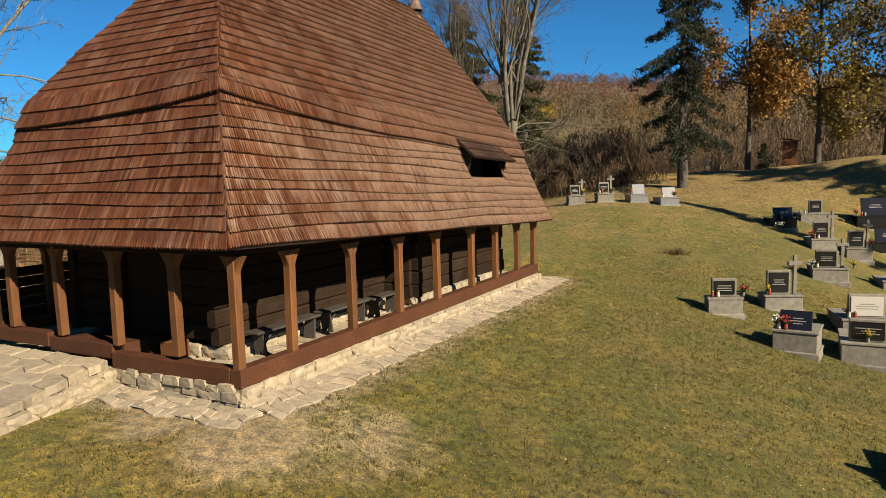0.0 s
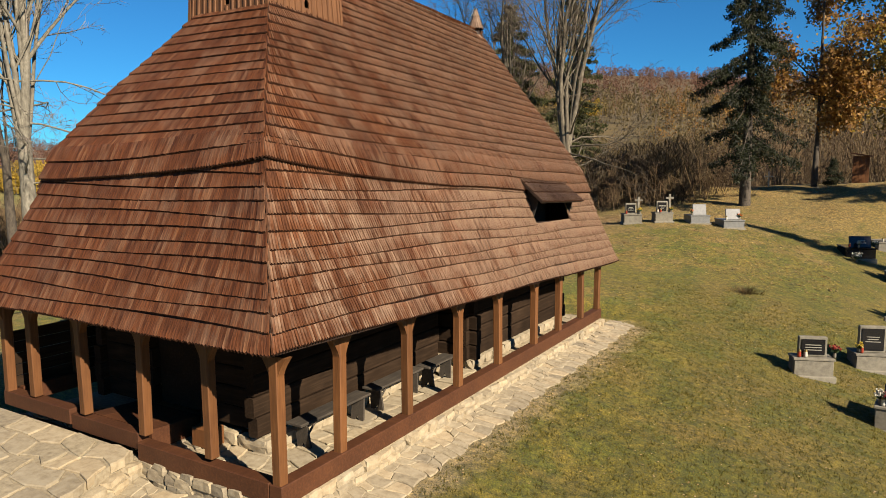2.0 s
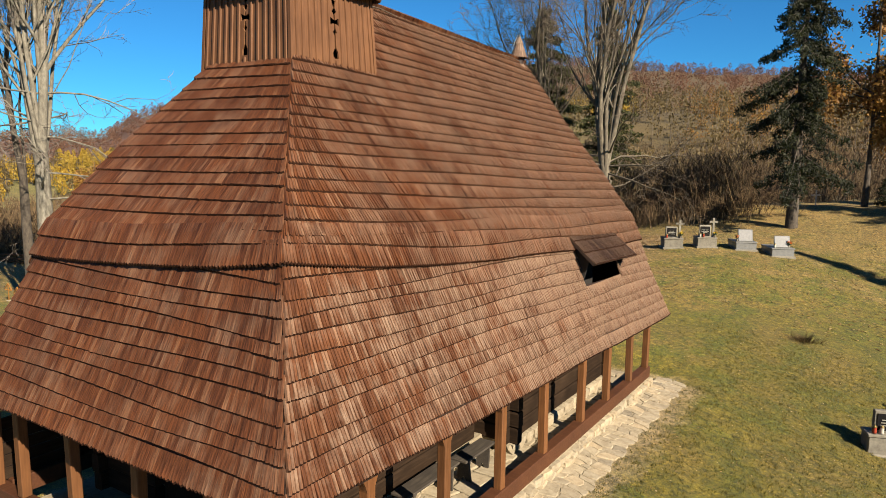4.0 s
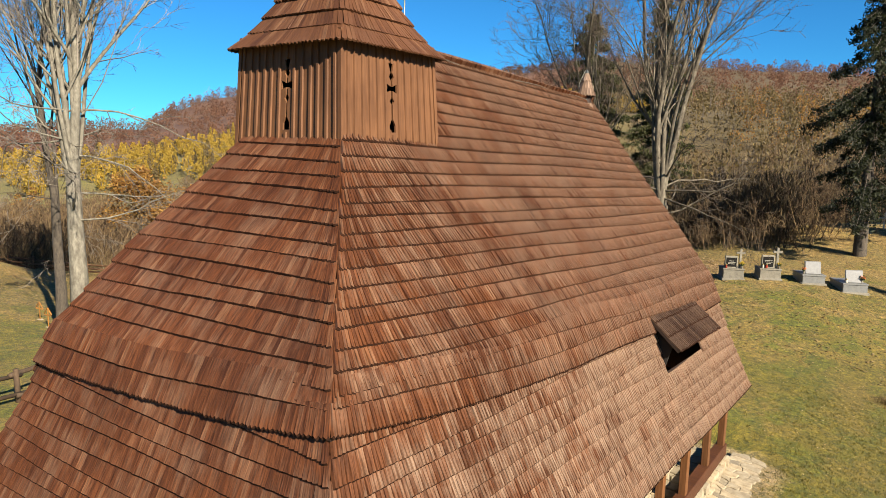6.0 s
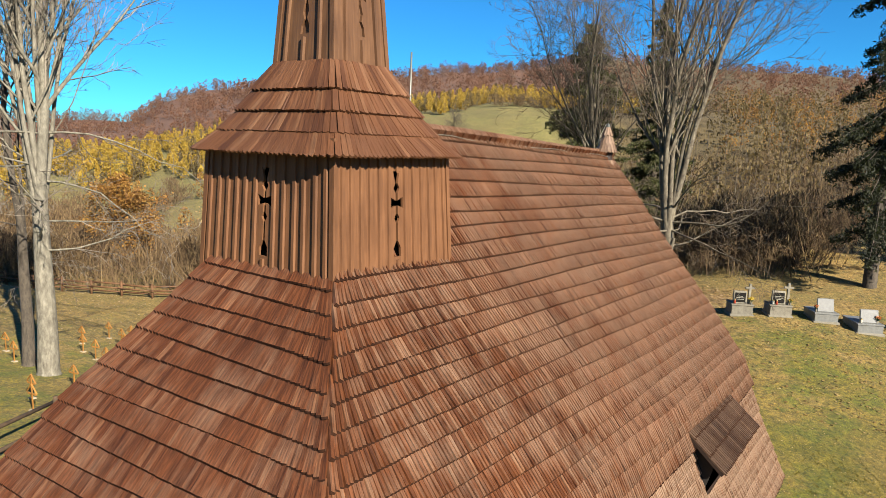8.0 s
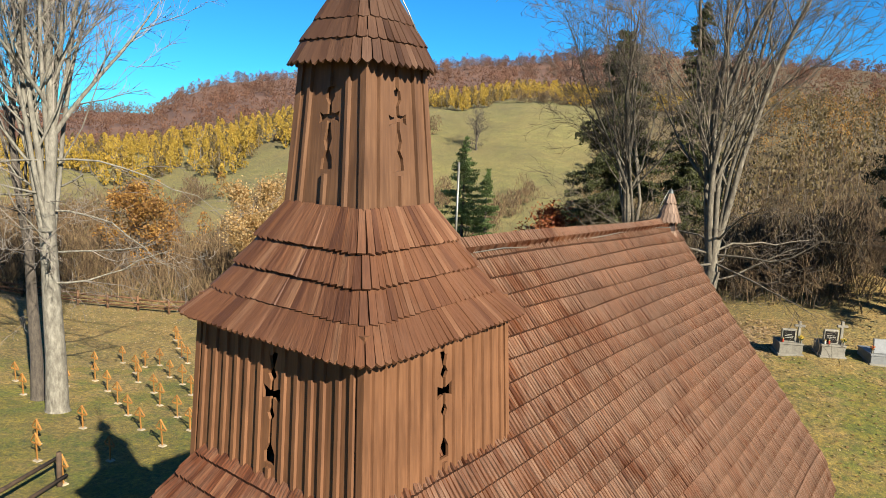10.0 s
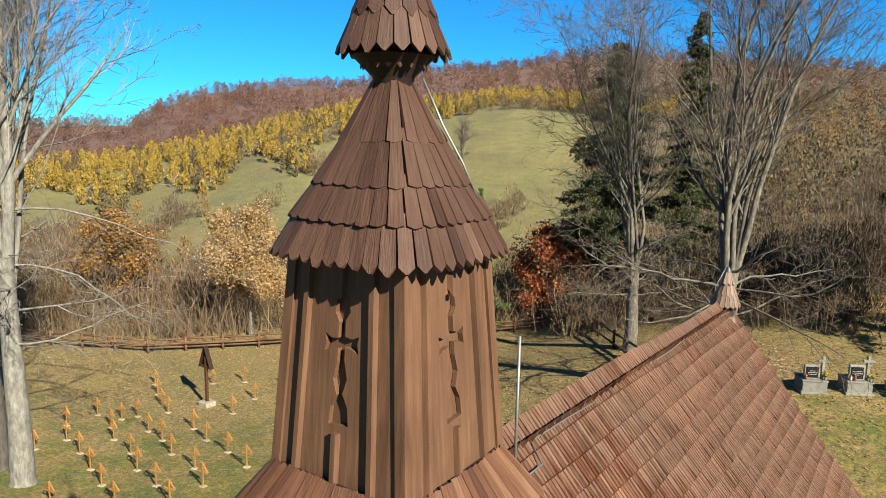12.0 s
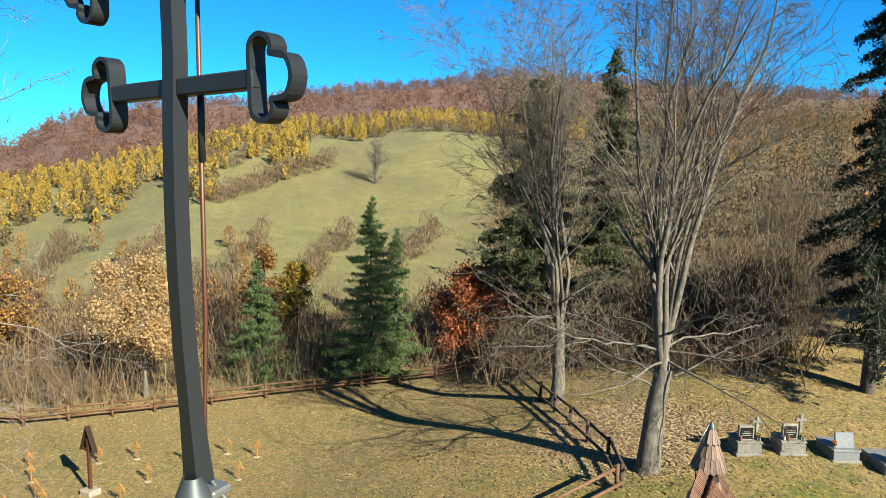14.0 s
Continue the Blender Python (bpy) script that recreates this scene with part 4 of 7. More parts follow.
def flag_cells(x0, x1, y0, y1, size, seed, squeeze=1.0):
    """Irregular flagstone outlines that fill a rectangle: a jittered grid whose rows are shifted."""
    r = random.Random(seed)
    rows = max(1, int(round((y1 - y0) / size)))
    out = []
    lines = [[y0 + (y1 - y0) * j / rows] * 2 for j in range(rows + 1)]
    for j in range(rows):
        n = max(1, int(round((x1 - x0) / (size * r.uniform(1.0, 1.7)))))
        xs = [x0 + (x1 - x0) * (i + (r.uniform(-0.28, 0.28) if 0 < i < n else 0)) / n for i in range(n + 1)]
        for i in range(n):
            ya, yb = lines[j][0], lines[j + 1][0]
            g = 0.022 * squeeze
            jit = lambda k=0.05: r.uniform(-k, k)
            q = [(xs[i] + g, ya + g), ((xs[i] + xs[i + 1]) / 2 + jit(), ya + g + jit(0.04) * 0.6 + 0.012), (xs[i + 1] - g, ya + g + jit(0.03)), (xs[i + 1] - g + jit(0.02), (ya + yb) / 2),
                 (xs[i + 1] - g - abs(jit(0.06)), yb - g), ((xs[i] + xs[i + 1]) / 2 + jit(), yb - g + jit(0.03) * 0.6), (xs[i] + g + abs(jit(0.06)), yb - g), (xs[i] + g, (ya + yb) / 2 + jit(0.03))]
            q = [(x + 0.05 * math.sin(7.1 * y + 2.3 * x) + 0.03 * math.sin(11 * x), y + 0.05 * math.sin(6.3 * x + 1.7 * y) + 0.03 * math.sin(13 * y + 5 * x)) for x, y in q]
            out.append(q)
    return out


def flagstone(parent, cell, height, thick, seed, mat):
    """One flagstone: its outline pulled in a little at the top, its top slightly uneven."""
    r = random.Random(seed)
    cx, cy = sum(p[0] for p in cell) / len(cell), sum(p[1] for p in cell) / len(cell)
    tilt = (r.uniform(-0.02, 0.02), r.uniform(-0.02, 0.02))
    lift = r.uniform(-0.008, 0.010)
    vs = []
    for s, dz in ((1.0, -thick), (1.0, -0.012), (0.93, 0.0)):
        for x, y in cell:
            px, py = cx + (x - cx) * s, cy + (y - cy) * s
            vs.append((px - cx, py - cy, height(px, py) - height(cx, cy) + dz + lift + tilt[0] * (px - cx) + tilt[1] * (py - cy)))
    n = len(cell)
    fs = [tuple(range(2 * n, 3 * n))]
    for k in range(2):
        for i in range(n):
            fs.append((k * n + i, k * n + (i + 1) % n, (k + 1) * n + (i + 1) % n, (k + 1) * n + i))
    return child("stone", mesh_from("flagstone", vs, fs, [mat]), parent, Matrix.Translation((cx, cy, height(cx, cy))))


pale_mat = material("pale_stone", (0.55, 0.50, 0.42), 0.9)
pn = Nodes(pale_mat)
pg = pn.noise(pn.world(), 7.0, 6, 0.65)
pc = pn.ramp(pg, [(0.25, (0.36, 0.29, 0.20)), (0.5, (0.56, 0.48, 0.36)), (0.8, (0.72, 0.65, 0.52))])
pn.color(pn.mix(1.0, pc, pn.ramp(pn.random(), [(0, (0.78, 0.76, 0.74)), (0.6, (1.0, 0.98, 0.95)), (1, (1.1, 1.02, 0.92))]), "MULTIPLY"))
pn.bump(pg, 0.45, 0.015)
mortar_mat = material("pale_mortar", (0.50, 0.45, 0.37), 0.95)
mn = Nodes(mortar_mat)
mg = mn.noise(mn.world(), 14.0, 5, 0.6)
mn.color(mn.ramp(mg, [(0.3, (0.34, 0.27, 0.185)), (0.7, (0.56, 0.48, 0.35))]))
mn.bump(mg, 0.5, 0.01)

FLOOR = 0.30
porch_floor = tagged(new("porch_floor", mesh_from("porch_floor", [(-6.8, 0.15, 0.0), (-0.1, 0.15, 0.0), (-0.1, 13.5, 0.0), (-6.8, 13.5, 0.0),
                     (-6.8, 0.15, FLOOR - 0.03), (-0.1, 0.15, FLOOR - 0.03), (-0.1, 13.5, FLOOR - 0.03), (-6.8, 13.5, FLOOR - 0.03)],
                     [(4, 5, 6, 7), (0, 1, 5, 4), (1, 2, 6, 5), (2, 3, 7, 6), (3, 0, 4, 7)], [mortar_mat])), "pale flagstone floor of the church porch", "floor", kind="structure")
# left flags take the darker stone, porch shade given as colour
for i, c in enumerate(flag_cells(-1.7, -0.22, 0.25, 13.3, 0.42, 11) + flag_cells(-6.6, -1.75, 0.25, 1.2, 0.42, 12)):
    flagstone(porch_floor, c, lambda x, y: FLOOR, 0.03, i, stone_mat if c[0][0] < -2.6 else pale_mat)

# rubble base under the sills
base_wall = tagged(new("base_wall", mesh_from("base_wall", [(-6.85, 0.03, -0.4), (-0.03, 0.03, -0.4), (-0.03, 13.5, -0.4), (-0.25, 13.5, -0.4), (-0.25, 0.25, -0.4), (-6.85, 0.25, -0.4),
                   (-6.85, 0.03, 0.27), (-0.03, 0.03, 0.27), (-0.03, 13.5, 0.27), (-0.25, 13.5, 0.27), (-0.25, 0.25, 0.27), (-6.85, 0.25, 0.27)],
                   [(6, 7, 10, 11), (7, 8, 9, 10), (0, 1, 7, 6), (1, 2, 8, 7), (2, 3, 9, 8), (3, 4, 10, 9), (4, 5, 11, 10), (5, 0, 6, 11)], [mortar_mat])),
                   "rubble stone footing under the porch beams", "wall", kind="structure")
rs = random.Random(21)
kinds_front = [stone_mesh(100 + k, 0.30 + 0.07 * (k % 3), 0.13, 0.12 + 0.025 * (k % 4)) for k in range(8)]
kinds_side = [stone_mesh(200 + k, 0.20, 0.34 + 0.06 * (k % 3), 0.15 + 0.02 * (k % 4)) for k in range(8)]
for me in kinds_front:
    me.materials.append(stone_mat)
for me in kinds_side:
    me.materials.append(pale_mat)
for layer, z in enumerate((-0.10, 0.03, 0.145)):
    x = -0.12 - 0.1 * layer
    while x > -3.2:
        child("stone", kinds_front[rs.randrange(8)], base_wall, pose(x, 0.02 + rs.uniform(-0.03, 0.02), z + 0.012 * (-x), rs.uniform(-6, 6), rs.uniform(-5, 5), rs.uniform(-8, 8)))
        x -= rs.uniform(0.25, 0.36)
for layer, z in enumerate((-0.06, 0.07)):
    y = 0.1 + 0.12 * layer
    while y < 13.5:
        child("stone", kinds_side[rs.randrange(8)], base_wall, pose(-0.01 + rs.uniform(-0.03, 0.02) + 0.04 * (1 - layer), y, z + 0.02 - 0.004 * y, rs.uniform(-5, 5), rs.uniform(-8, 8), rs.uniform(-8, 8)))
        y += rs.uniform(0.28, 0.44)

# sloping stone apron along the side and round the corner


def side_apron(x, y):
    return 0.05 - 0.135 * max(x, 0.0) + 0.008 * math.sin(3 * y)


def front_apron(x, y):
    return 0.03 + 0.10 * y - 0.015 * x - 0.05 * max(x, 0)


def mortar_bed(height, x0, x1, y0, y1, nx, ny):
    """The mortar that fills the joints of a paving, just under the stones."""
    vs = [(x0 + (x1 - x0) * i / nx, y0 + (y1 - y0) * j / ny, height(x0 + (x1 - x0) * i / nx, y0 + (y1 - y0) * j / ny) - 0.016) for j in range(ny + 1) for i in range(nx + 1)]
    fs = [(j * (nx + 1) + i, j * (nx + 1) + i + 1, (j + 1) * (nx + 1) + i + 1, (j + 1) * (nx + 1) + i) for j in range(ny) for i in range(nx)]
    return vs, fs


def paved(height, x0, x1, y0, y1, nx, ny, size, seed, other):
    """Pale flat stones of uneven outline laid in mortar."""
    ob = tagged(new("pavement", mesh_from("pavement", *mortar_bed(height, x0 - 0.02, x1 - 0.04, y0 + 0.05, y1 - 0.02, nx, ny), [mortar_mat])),
                "irregular pale stone paving along the church wall", "pavement", kind="structure")
    for i, c in enumerate(flag_cells(x0, x1, y0, y1, size, seed, 0.4)):
        flagstone(ob, c, height, 0.06, 500 + seed * 40 + i, stone_mat if i % other == 1 else pale_mat)


paved(side_apron, 0.02, 0.80, -0.06, 14.4, 3, 60, 0.25, 31, 6)
paved(front_apron, -2.9, 0.50, -0.72, -0.10, 12, 3, 0.22, 32, 4)

# raised stone path to the entrance
path = tagged(new("stone_path", mesh_from("stone_path", [(-2.35, -2.4, -0.3), (-3.10, -0.02, -0.3), (-9.0, -0.02, -0.3), (-9.0, -2.4, -0.3), (-2.42, -2.4, 0.30), (-3.15, -0.02, 0.42), (-9.0, -0.02, 0.42), (-9.0, -2.4, 0.30)],
              [(4, 5, 6, 7), (0, 1, 5, 4), (3, 0, 4, 7), (2, 3, 7, 6), (1, 2, 6, 5)], [mortar_mat])), "raised flagstone path leading to the entrance", "path", kind="structure")


def path_edge(y):
    return -3.08 + (y + 0.02) * (-0.73 / 2.38)


for i, c in enumerate(flag_cells(0.0, 5.8, -2.38, -0.04, 0.5, 33)):
    c = [(path_edge(y) - x, y) for x, y in c][::-1]
    flagstone(path, c, lambda x, y: 0.445 + 0.05 * y, 0.14, 900 + i, pale_mat if i % 3 else stone_mat)
kinds_path = [stone_mesh(300 + k, 0.22, 0.40, 0.17) for k in range(6)]
for me in kinds_path:
    me.materials.append(pale_mat)
for z in (-0.12, 0.02, 0.14):
    y = -0.15
    while y > -2.5:
        child("stone", kinds_path[rs.randrange(6)], path, pose(path_edge(y) + 0.04, y, z + 0.05 * y, rs.uniform(-5, 5), rs.uniform(-5, 5), 17 + rs.uniform(-8, 8)))
        y -= rs.uniform(0.3, 0.42)

# beams, posts, plates
POST_Y = (0.09, 1.36, 3.18, 4.96, 6.72, 8.66, 10.25, 11.95, 13.35)
POST_X = (-1.45, -2.95, -4.50, -6.00)


def front_sill_top(x):
    return 0.57 + 0.035 * -x


def beam(name, a, b, w, h, mat, parent, label="", bevel=0.012):
    """A squared timber from a to b (the middle of its underside), w wide and h high."""
    a, b = Vector(a), Vector(b)
    d = b - a
    m = frame_of(a, d, (0, 0, 1))
    return part(name, boxed((-w / 2, 0, 0), (w / 2, d.length, h), bevel), mat, parent, label, m)


beam("sill_beam", (-0.11, 0.0, 0.265), (-0.11, 13.5, 0.20), 0.24, 0.30, sill_mat, church, "dark red-brown stained sill beam")
beam("sill_beam", (-0.235, 0.11, 0.27), (-3.05, 0.11, 0.37), 0.22, 0.30, sill_mat, church, "dark red-brown stained sill beam")
beam("sill_beam", (-3.06, 0.13, 0.43), (-4.85, 0.13, 0.50), 0.20, 0.27, sill_mat, church, "dark red-brown stained sill beam")
beam("sill_beam", (-4.86, 0.12, 0.50), (-6.95, 0.12, 0.57), 0.22, 0.27, sill_mat, church, "dark red-brown stained sill beam")
beam("sill_beam", (-6.84, 0.25, 0.50), (-6.84, 13.5, 0.40), 0.24, 0.30, sill_mat, church)
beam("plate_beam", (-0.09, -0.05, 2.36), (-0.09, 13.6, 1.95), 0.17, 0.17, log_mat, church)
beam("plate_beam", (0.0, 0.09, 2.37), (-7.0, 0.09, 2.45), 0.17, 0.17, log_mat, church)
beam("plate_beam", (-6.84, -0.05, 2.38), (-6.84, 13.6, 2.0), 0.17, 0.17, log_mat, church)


def porch_post(x, y, z0, z1, along, seed):
    """A squared oak post with two curved braces along the plate above it."""
    r = random.Random(seed)
    ob = part("post", boxed((-0.078, -0.078, 0), (0.078, 0.078, z1 - z0), 0.014), post_mat, church, "", pose(x, y, z0, r.uniform(-0.7, 0.7), r.uniform(-0.7, 0.7), r.uniform(-2, 2)))
    h = z1 - z0
    for s in (-1, 1):
        pts = []
        for k in range(6):
            t = k / 5
            pts.append((0.07 + 0.17 * t ** 1.6, h - 0.34 + 0.33 * t))
        vs, fs = [], []
        for px, pz in pts:
            for dy in (-0.06, 0.06):
                vs.append((s * px, dy, pz))
        for dy in (-0.06, 0.06):
            vs.append((s * 0.07, dy, h - 0.005))
        n = len(pts)
        for k in range(n - 1):
            fs.append((2 * k, 2 * k + 1, 2 * k + 3, 2 * k + 2))
        fs += [tuple([2 * k for k in range(n)] + [2 * n]), tuple([2 * k + 1 for k in range(n)] + [2 * n + 1]), (2 * n - 2, 2 * n - 1, 2 * n + 1, 2 * n)]
        me = mesh_from("brace", vs, fs, [post_mat])
        child("brace", me, ob, pose(0, 0, 0, 0, 0, 0 if along == "x" else 90))


for i, y in enumerate(POST_Y):
    porch_post(-0.10, y, 0.545 - 0.0048 * y, 2.37 - 0.030 * y, "y" if i else "x", i)
    porch_post(-6.84, y, 0.75, 2.40 - 0.028 * y, "y", 40 + i)
for i, x in enumerate(POST_X):
    porch_post(x, 0.10, front_sill_top(x) + 0.01, 2.38 - 0.011 * x, "x", 20 + i)

# low boarding along the shady side of the porch
for i, (ya, yb) in enumerate(zip(POST_Y[:-1], POST_Y[1:])):
    for k in range(5):
        part("side_plank", boxed((-6.875, ya + 0.085, 0.79 + 0.215 * k), (-6.84, yb - 0.085, 0.995 + 0.215 * k), 0.006), log_mat, church)

# porch ceiling, not a known part: added to keep the walk dark
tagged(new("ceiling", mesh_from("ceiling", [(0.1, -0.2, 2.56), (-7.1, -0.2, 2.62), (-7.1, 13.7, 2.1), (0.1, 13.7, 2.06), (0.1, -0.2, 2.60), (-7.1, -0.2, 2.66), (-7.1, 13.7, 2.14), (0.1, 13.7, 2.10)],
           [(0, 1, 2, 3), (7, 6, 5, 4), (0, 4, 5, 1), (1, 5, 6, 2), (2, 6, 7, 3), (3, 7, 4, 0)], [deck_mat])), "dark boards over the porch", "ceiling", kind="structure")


def log_wall(name, label, a, b, z0, z1, count, thick, ends, seed):
    """A wall of squared logs, one object a log; ends: how far every other log runs past the corners."""
    wall = part(name, boxed((-0.01, -0.01, 0), (0.01, 0.01, 0.02)), log_mat, church, label)
    wall.location = (a[0], a[1], z0)
    r = random.Random(seed)
    a, b = Vector((*a, 0)), Vector((*b, 0))
    d = (b - a).normalized()
    h = (z1 - z0) / count
    for i in range(count):
        ext = ends + r.uniform(-0.05, 0.05)
        p0, p1 = a - d * ext, b + d * ext
        L = (p1 - p0).length
        bm = bmesh.new()
        n = max(3, int(L / 0.8))
        rings = []
        wob = r.uniform(0, 9)
        for k in range(n + 1):
            t = k / n
            w = thick / 2 * (1 + 0.06 * math.sin(wob + t * 7))
            top = h * (0.955 + 0.02 * math.sin(wob * 2 + t * 5))
            rings.append([bm.verts.new((x, t * L, z)) for x, z in ((-w, 0.025), (-w * 0.8, 0.0), (w * 0.8, 0.0), (w, 0.03), (w, top - 0.03), (w * 0.8, top), (-w * 0.8, top), (-w, top - 0.03))])
        for p, q in zip(rings[:-1], rings[1:]):
            for k in range(8):
                bm.faces.new((p[k], p[(k + 1) % 8], q[(k + 1) % 8], q[k]))
        bm.faces.new(rings[0])
        bm.faces.new(rings[-1][::-1])
        bmesh.ops.recalc_face_normals(bm, faces=bm.faces)
        m = frame_of(p0 + Vector((0, 0, h * i)) - Vector((a.x, a.y, 0)), d, (0, 0, 1))
        part("log", bm, log_mat, wall, m=m)
    return wall


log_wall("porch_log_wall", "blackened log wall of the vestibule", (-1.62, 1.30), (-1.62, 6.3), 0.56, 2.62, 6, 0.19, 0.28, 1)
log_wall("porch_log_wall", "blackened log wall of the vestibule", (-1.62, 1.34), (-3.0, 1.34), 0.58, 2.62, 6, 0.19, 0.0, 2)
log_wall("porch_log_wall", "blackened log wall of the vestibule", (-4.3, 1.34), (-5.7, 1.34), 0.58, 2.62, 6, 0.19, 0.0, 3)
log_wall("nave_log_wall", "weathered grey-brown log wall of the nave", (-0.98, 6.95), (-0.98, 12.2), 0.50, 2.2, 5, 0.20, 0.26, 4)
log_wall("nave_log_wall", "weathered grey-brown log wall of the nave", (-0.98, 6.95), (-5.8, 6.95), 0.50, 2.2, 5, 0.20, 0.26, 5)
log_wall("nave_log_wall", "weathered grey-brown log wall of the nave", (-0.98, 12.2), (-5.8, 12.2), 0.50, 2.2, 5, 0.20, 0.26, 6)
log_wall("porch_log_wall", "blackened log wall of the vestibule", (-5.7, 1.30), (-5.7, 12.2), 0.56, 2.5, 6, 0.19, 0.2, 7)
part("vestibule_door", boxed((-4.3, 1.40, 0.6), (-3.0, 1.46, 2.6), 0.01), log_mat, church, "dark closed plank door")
kinds_plinth = [stone_mesh(400 + k, 0.22, 0.36, 0.24) for k in range(6)]
for me in kinds_plinth:
    me.materials.append(pale_mat)
plinth = tagged(new("plinth", mesh_from("plinth", [(-1.75, 1.2, 0.3), (-1.52, 1.2, 0.3), (-1.52, 6.9, 0.3), (-0.88, 6.9, 0.3), (-0.88, 12.3, 0.3), (-1.75, 12.3, 0.3),
                (-1.75, 1.2, 0.55), (-1.52, 1.2, 0.55), (-1.52, 6.9, 0.55), (-0.88, 6.9, 0.5), (-0.88, 12.3, 0.5), (-1.75, 12.3, 0.55)],
                [(6, 7, 8, 9, 10, 11), (0, 1, 7, 6), (1, 2, 8, 7), (2, 3, 9, 8), (3, 4, 10, 9), (4, 5, 11, 10)], [mortar_mat])), "whitewashed stone plinth under the log walls", "wall", kind="structure")
y = 1.3
while y < 12.2:
    child("stone", kinds_plinth[rs.randrange(6)], plinth, pose(-1.50 if y < 6.8 else -0.87, y, 0.30, 0, rs.uniform(-4, 4), rs.uniform(-6, 6)))
    y += rs.uniform(0.28, 0.38)
x = -1.6
while x > -3.0:
    child("stone", kinds_plinth[rs.randrange(6)], plinth, pose(x, 1.22, 0.30, 0, 0, 90 + rs.uniform(-6, 6)))
    x -= rs.uniform(0.28, 0.38)


def bench(y0, y1, x, seed):
    """A plank bench on splayed board legs with a notch cut from their feet."""
    ob = thing("bench", "dark weathered plank bench standing along the log wall", "bench", (x, y0, FLOOR), group="porch benches")
    L = y1 - y0
    part("seat", boxed((-0.17, 0, 0.43), (0.17, L, 0.475), 0.008), bench_mat, ob)
    part("apron_board", boxed((-0.12, 0.12, 0.36), (-0.09, L - 0.12, 0.43), 0.004), bench_mat, ob)
    for yy, s in ((0.22, -1), (L - 0.22, 1)):
        bm = fill_panel([(-0.14, 0.0), (-0.05, 0.0), (0.0, 0.10), (0.05, 0.0), (0.14, 0.0), (0.12, 0.435), (-0.12, 0.435)], [], 0.045)
        part("leg", bm, bench_mat, ob, m=pose(0, yy, 0, -8 * s))
    part("brace", tube([(0.0, 0.26, 0.12), (0.0, 0.62, 0.42)], 0.02, 5), bench_mat, ob)
    return ob


bench_mat = timber_material("bench_wood", (0.06, 0.05, 0.042), (0.16, 0.135, 0.11), (30, 2, 30), 0.8)
bench(1.42, 3.25, -1.10, 1)
bench(3.45, 5.05, -1.12, 2)
bench(5.10, 6.20, -1.02, 3)

ramp = thing("entrance_ramp", "worn plank ramp behind the entrance beam", "ramp", (-3.1, 0.3, FLOOR))
for k in range(5):
    vs = [(0 - 0.32 * k, 0, 0.36), (-0.31 - 0.32 * k, 0, 0.36), (-0.31 - 0.32 * k, 0.95, 0.30), (-0.32 * k, 0.95, 0.30)]
    vs = vs + [(x, y, 0.0) for x, y, z in vs]
    child("plank", mesh_from("plank", vs, [(0, 1, 2, 3)[::-1], (0, 4, 5, 1), (1, 5, 6, 2), (2, 6, 7, 3), (3, 7, 4, 0)], [sill_mat]), ramp)
step = thing("step_block", "brown wooden block on the porch floor", "step", (-2.55, 0.95, FLOOR))
part("block", boxed((-0.2, -0.17, 0), (0.2, 0.17, 0.32), 0.015), post_mat, step)

# ---- the graveyard ----


def ground_at(x, y):
    return float(ground_height(x, y))


concrete_mat = material("grave_concrete", (0.30, 0.29, 0.26), 0.85)
cn = Nodes(concrete_mat)
cg = cn.noise(cn.world(), 6.0, 6, 0.7)
cn.color(cn.mix(1.0, cn.ramp(cg, [(0.25, (0.18, 0.165, 0.135)), (0.55, (0.34, 0.315, 0.265)), (0.8, (0.46, 0.43, 0.37))]), cn.ramp(cn.random(), [(0, (0.8, 0.8, 0.8)), (1, (1.1, 1.1, 1.1))]), "MULTIPLY"))
cn.bump(cn.noise(cn.world(), 60.0, 3), 0.3, 0.004)
granite_mat = material("black_granite", (0.018, 0.018, 0.02), 0.18)
gn = Nodes(granite_mat)
gn.color(gn.ramp(gn.noise(gn.world(), 180.0, 2), [(0.4, (0.012, 0.012, 0.014)), (0.7, (0.035, 0.035, 0.04))]))
marble_mat = material("grey_marble", (0.45, 0.46, 0.48), 0.35)
an = Nodes(marble_mat)
an.color(an.ramp(an.noise(an.world(), 8.0, 6, 0.7), [(0.3, (0.21, 0.22, 0.23)), (0.7, (0.34, 0.35, 0.365))]))
white_mat = material("white_plaque", (0.75, 0.73, 0.68), 0.5)
letter_mat = material("grey_lettering", (0.42, 0.40, 0.36), 0.5)
glass_mat = material("lantern_glass", (0.5, 0.08, 0.05), 0.2)
brass_mat = material("lantern_brass", (0.35, 0.25, 0.10), 0.35, 0.8)
petal_mats = {k: material(k + "_petals", c, 0.6) for k, c in (("red", (0.55, 0.03, 0.02)), ("yellow", (0.75, 0.52, 0.03)), ("white", (0.8, 0.78, 0.72)), ("orange", (0.75, 0.2, 0.03)), ("pink", (0.7, 0.25, 0.2)))}
leaf_green = material("bouquet_leaves", (0.05, 0.11, 0.03), 0.6)


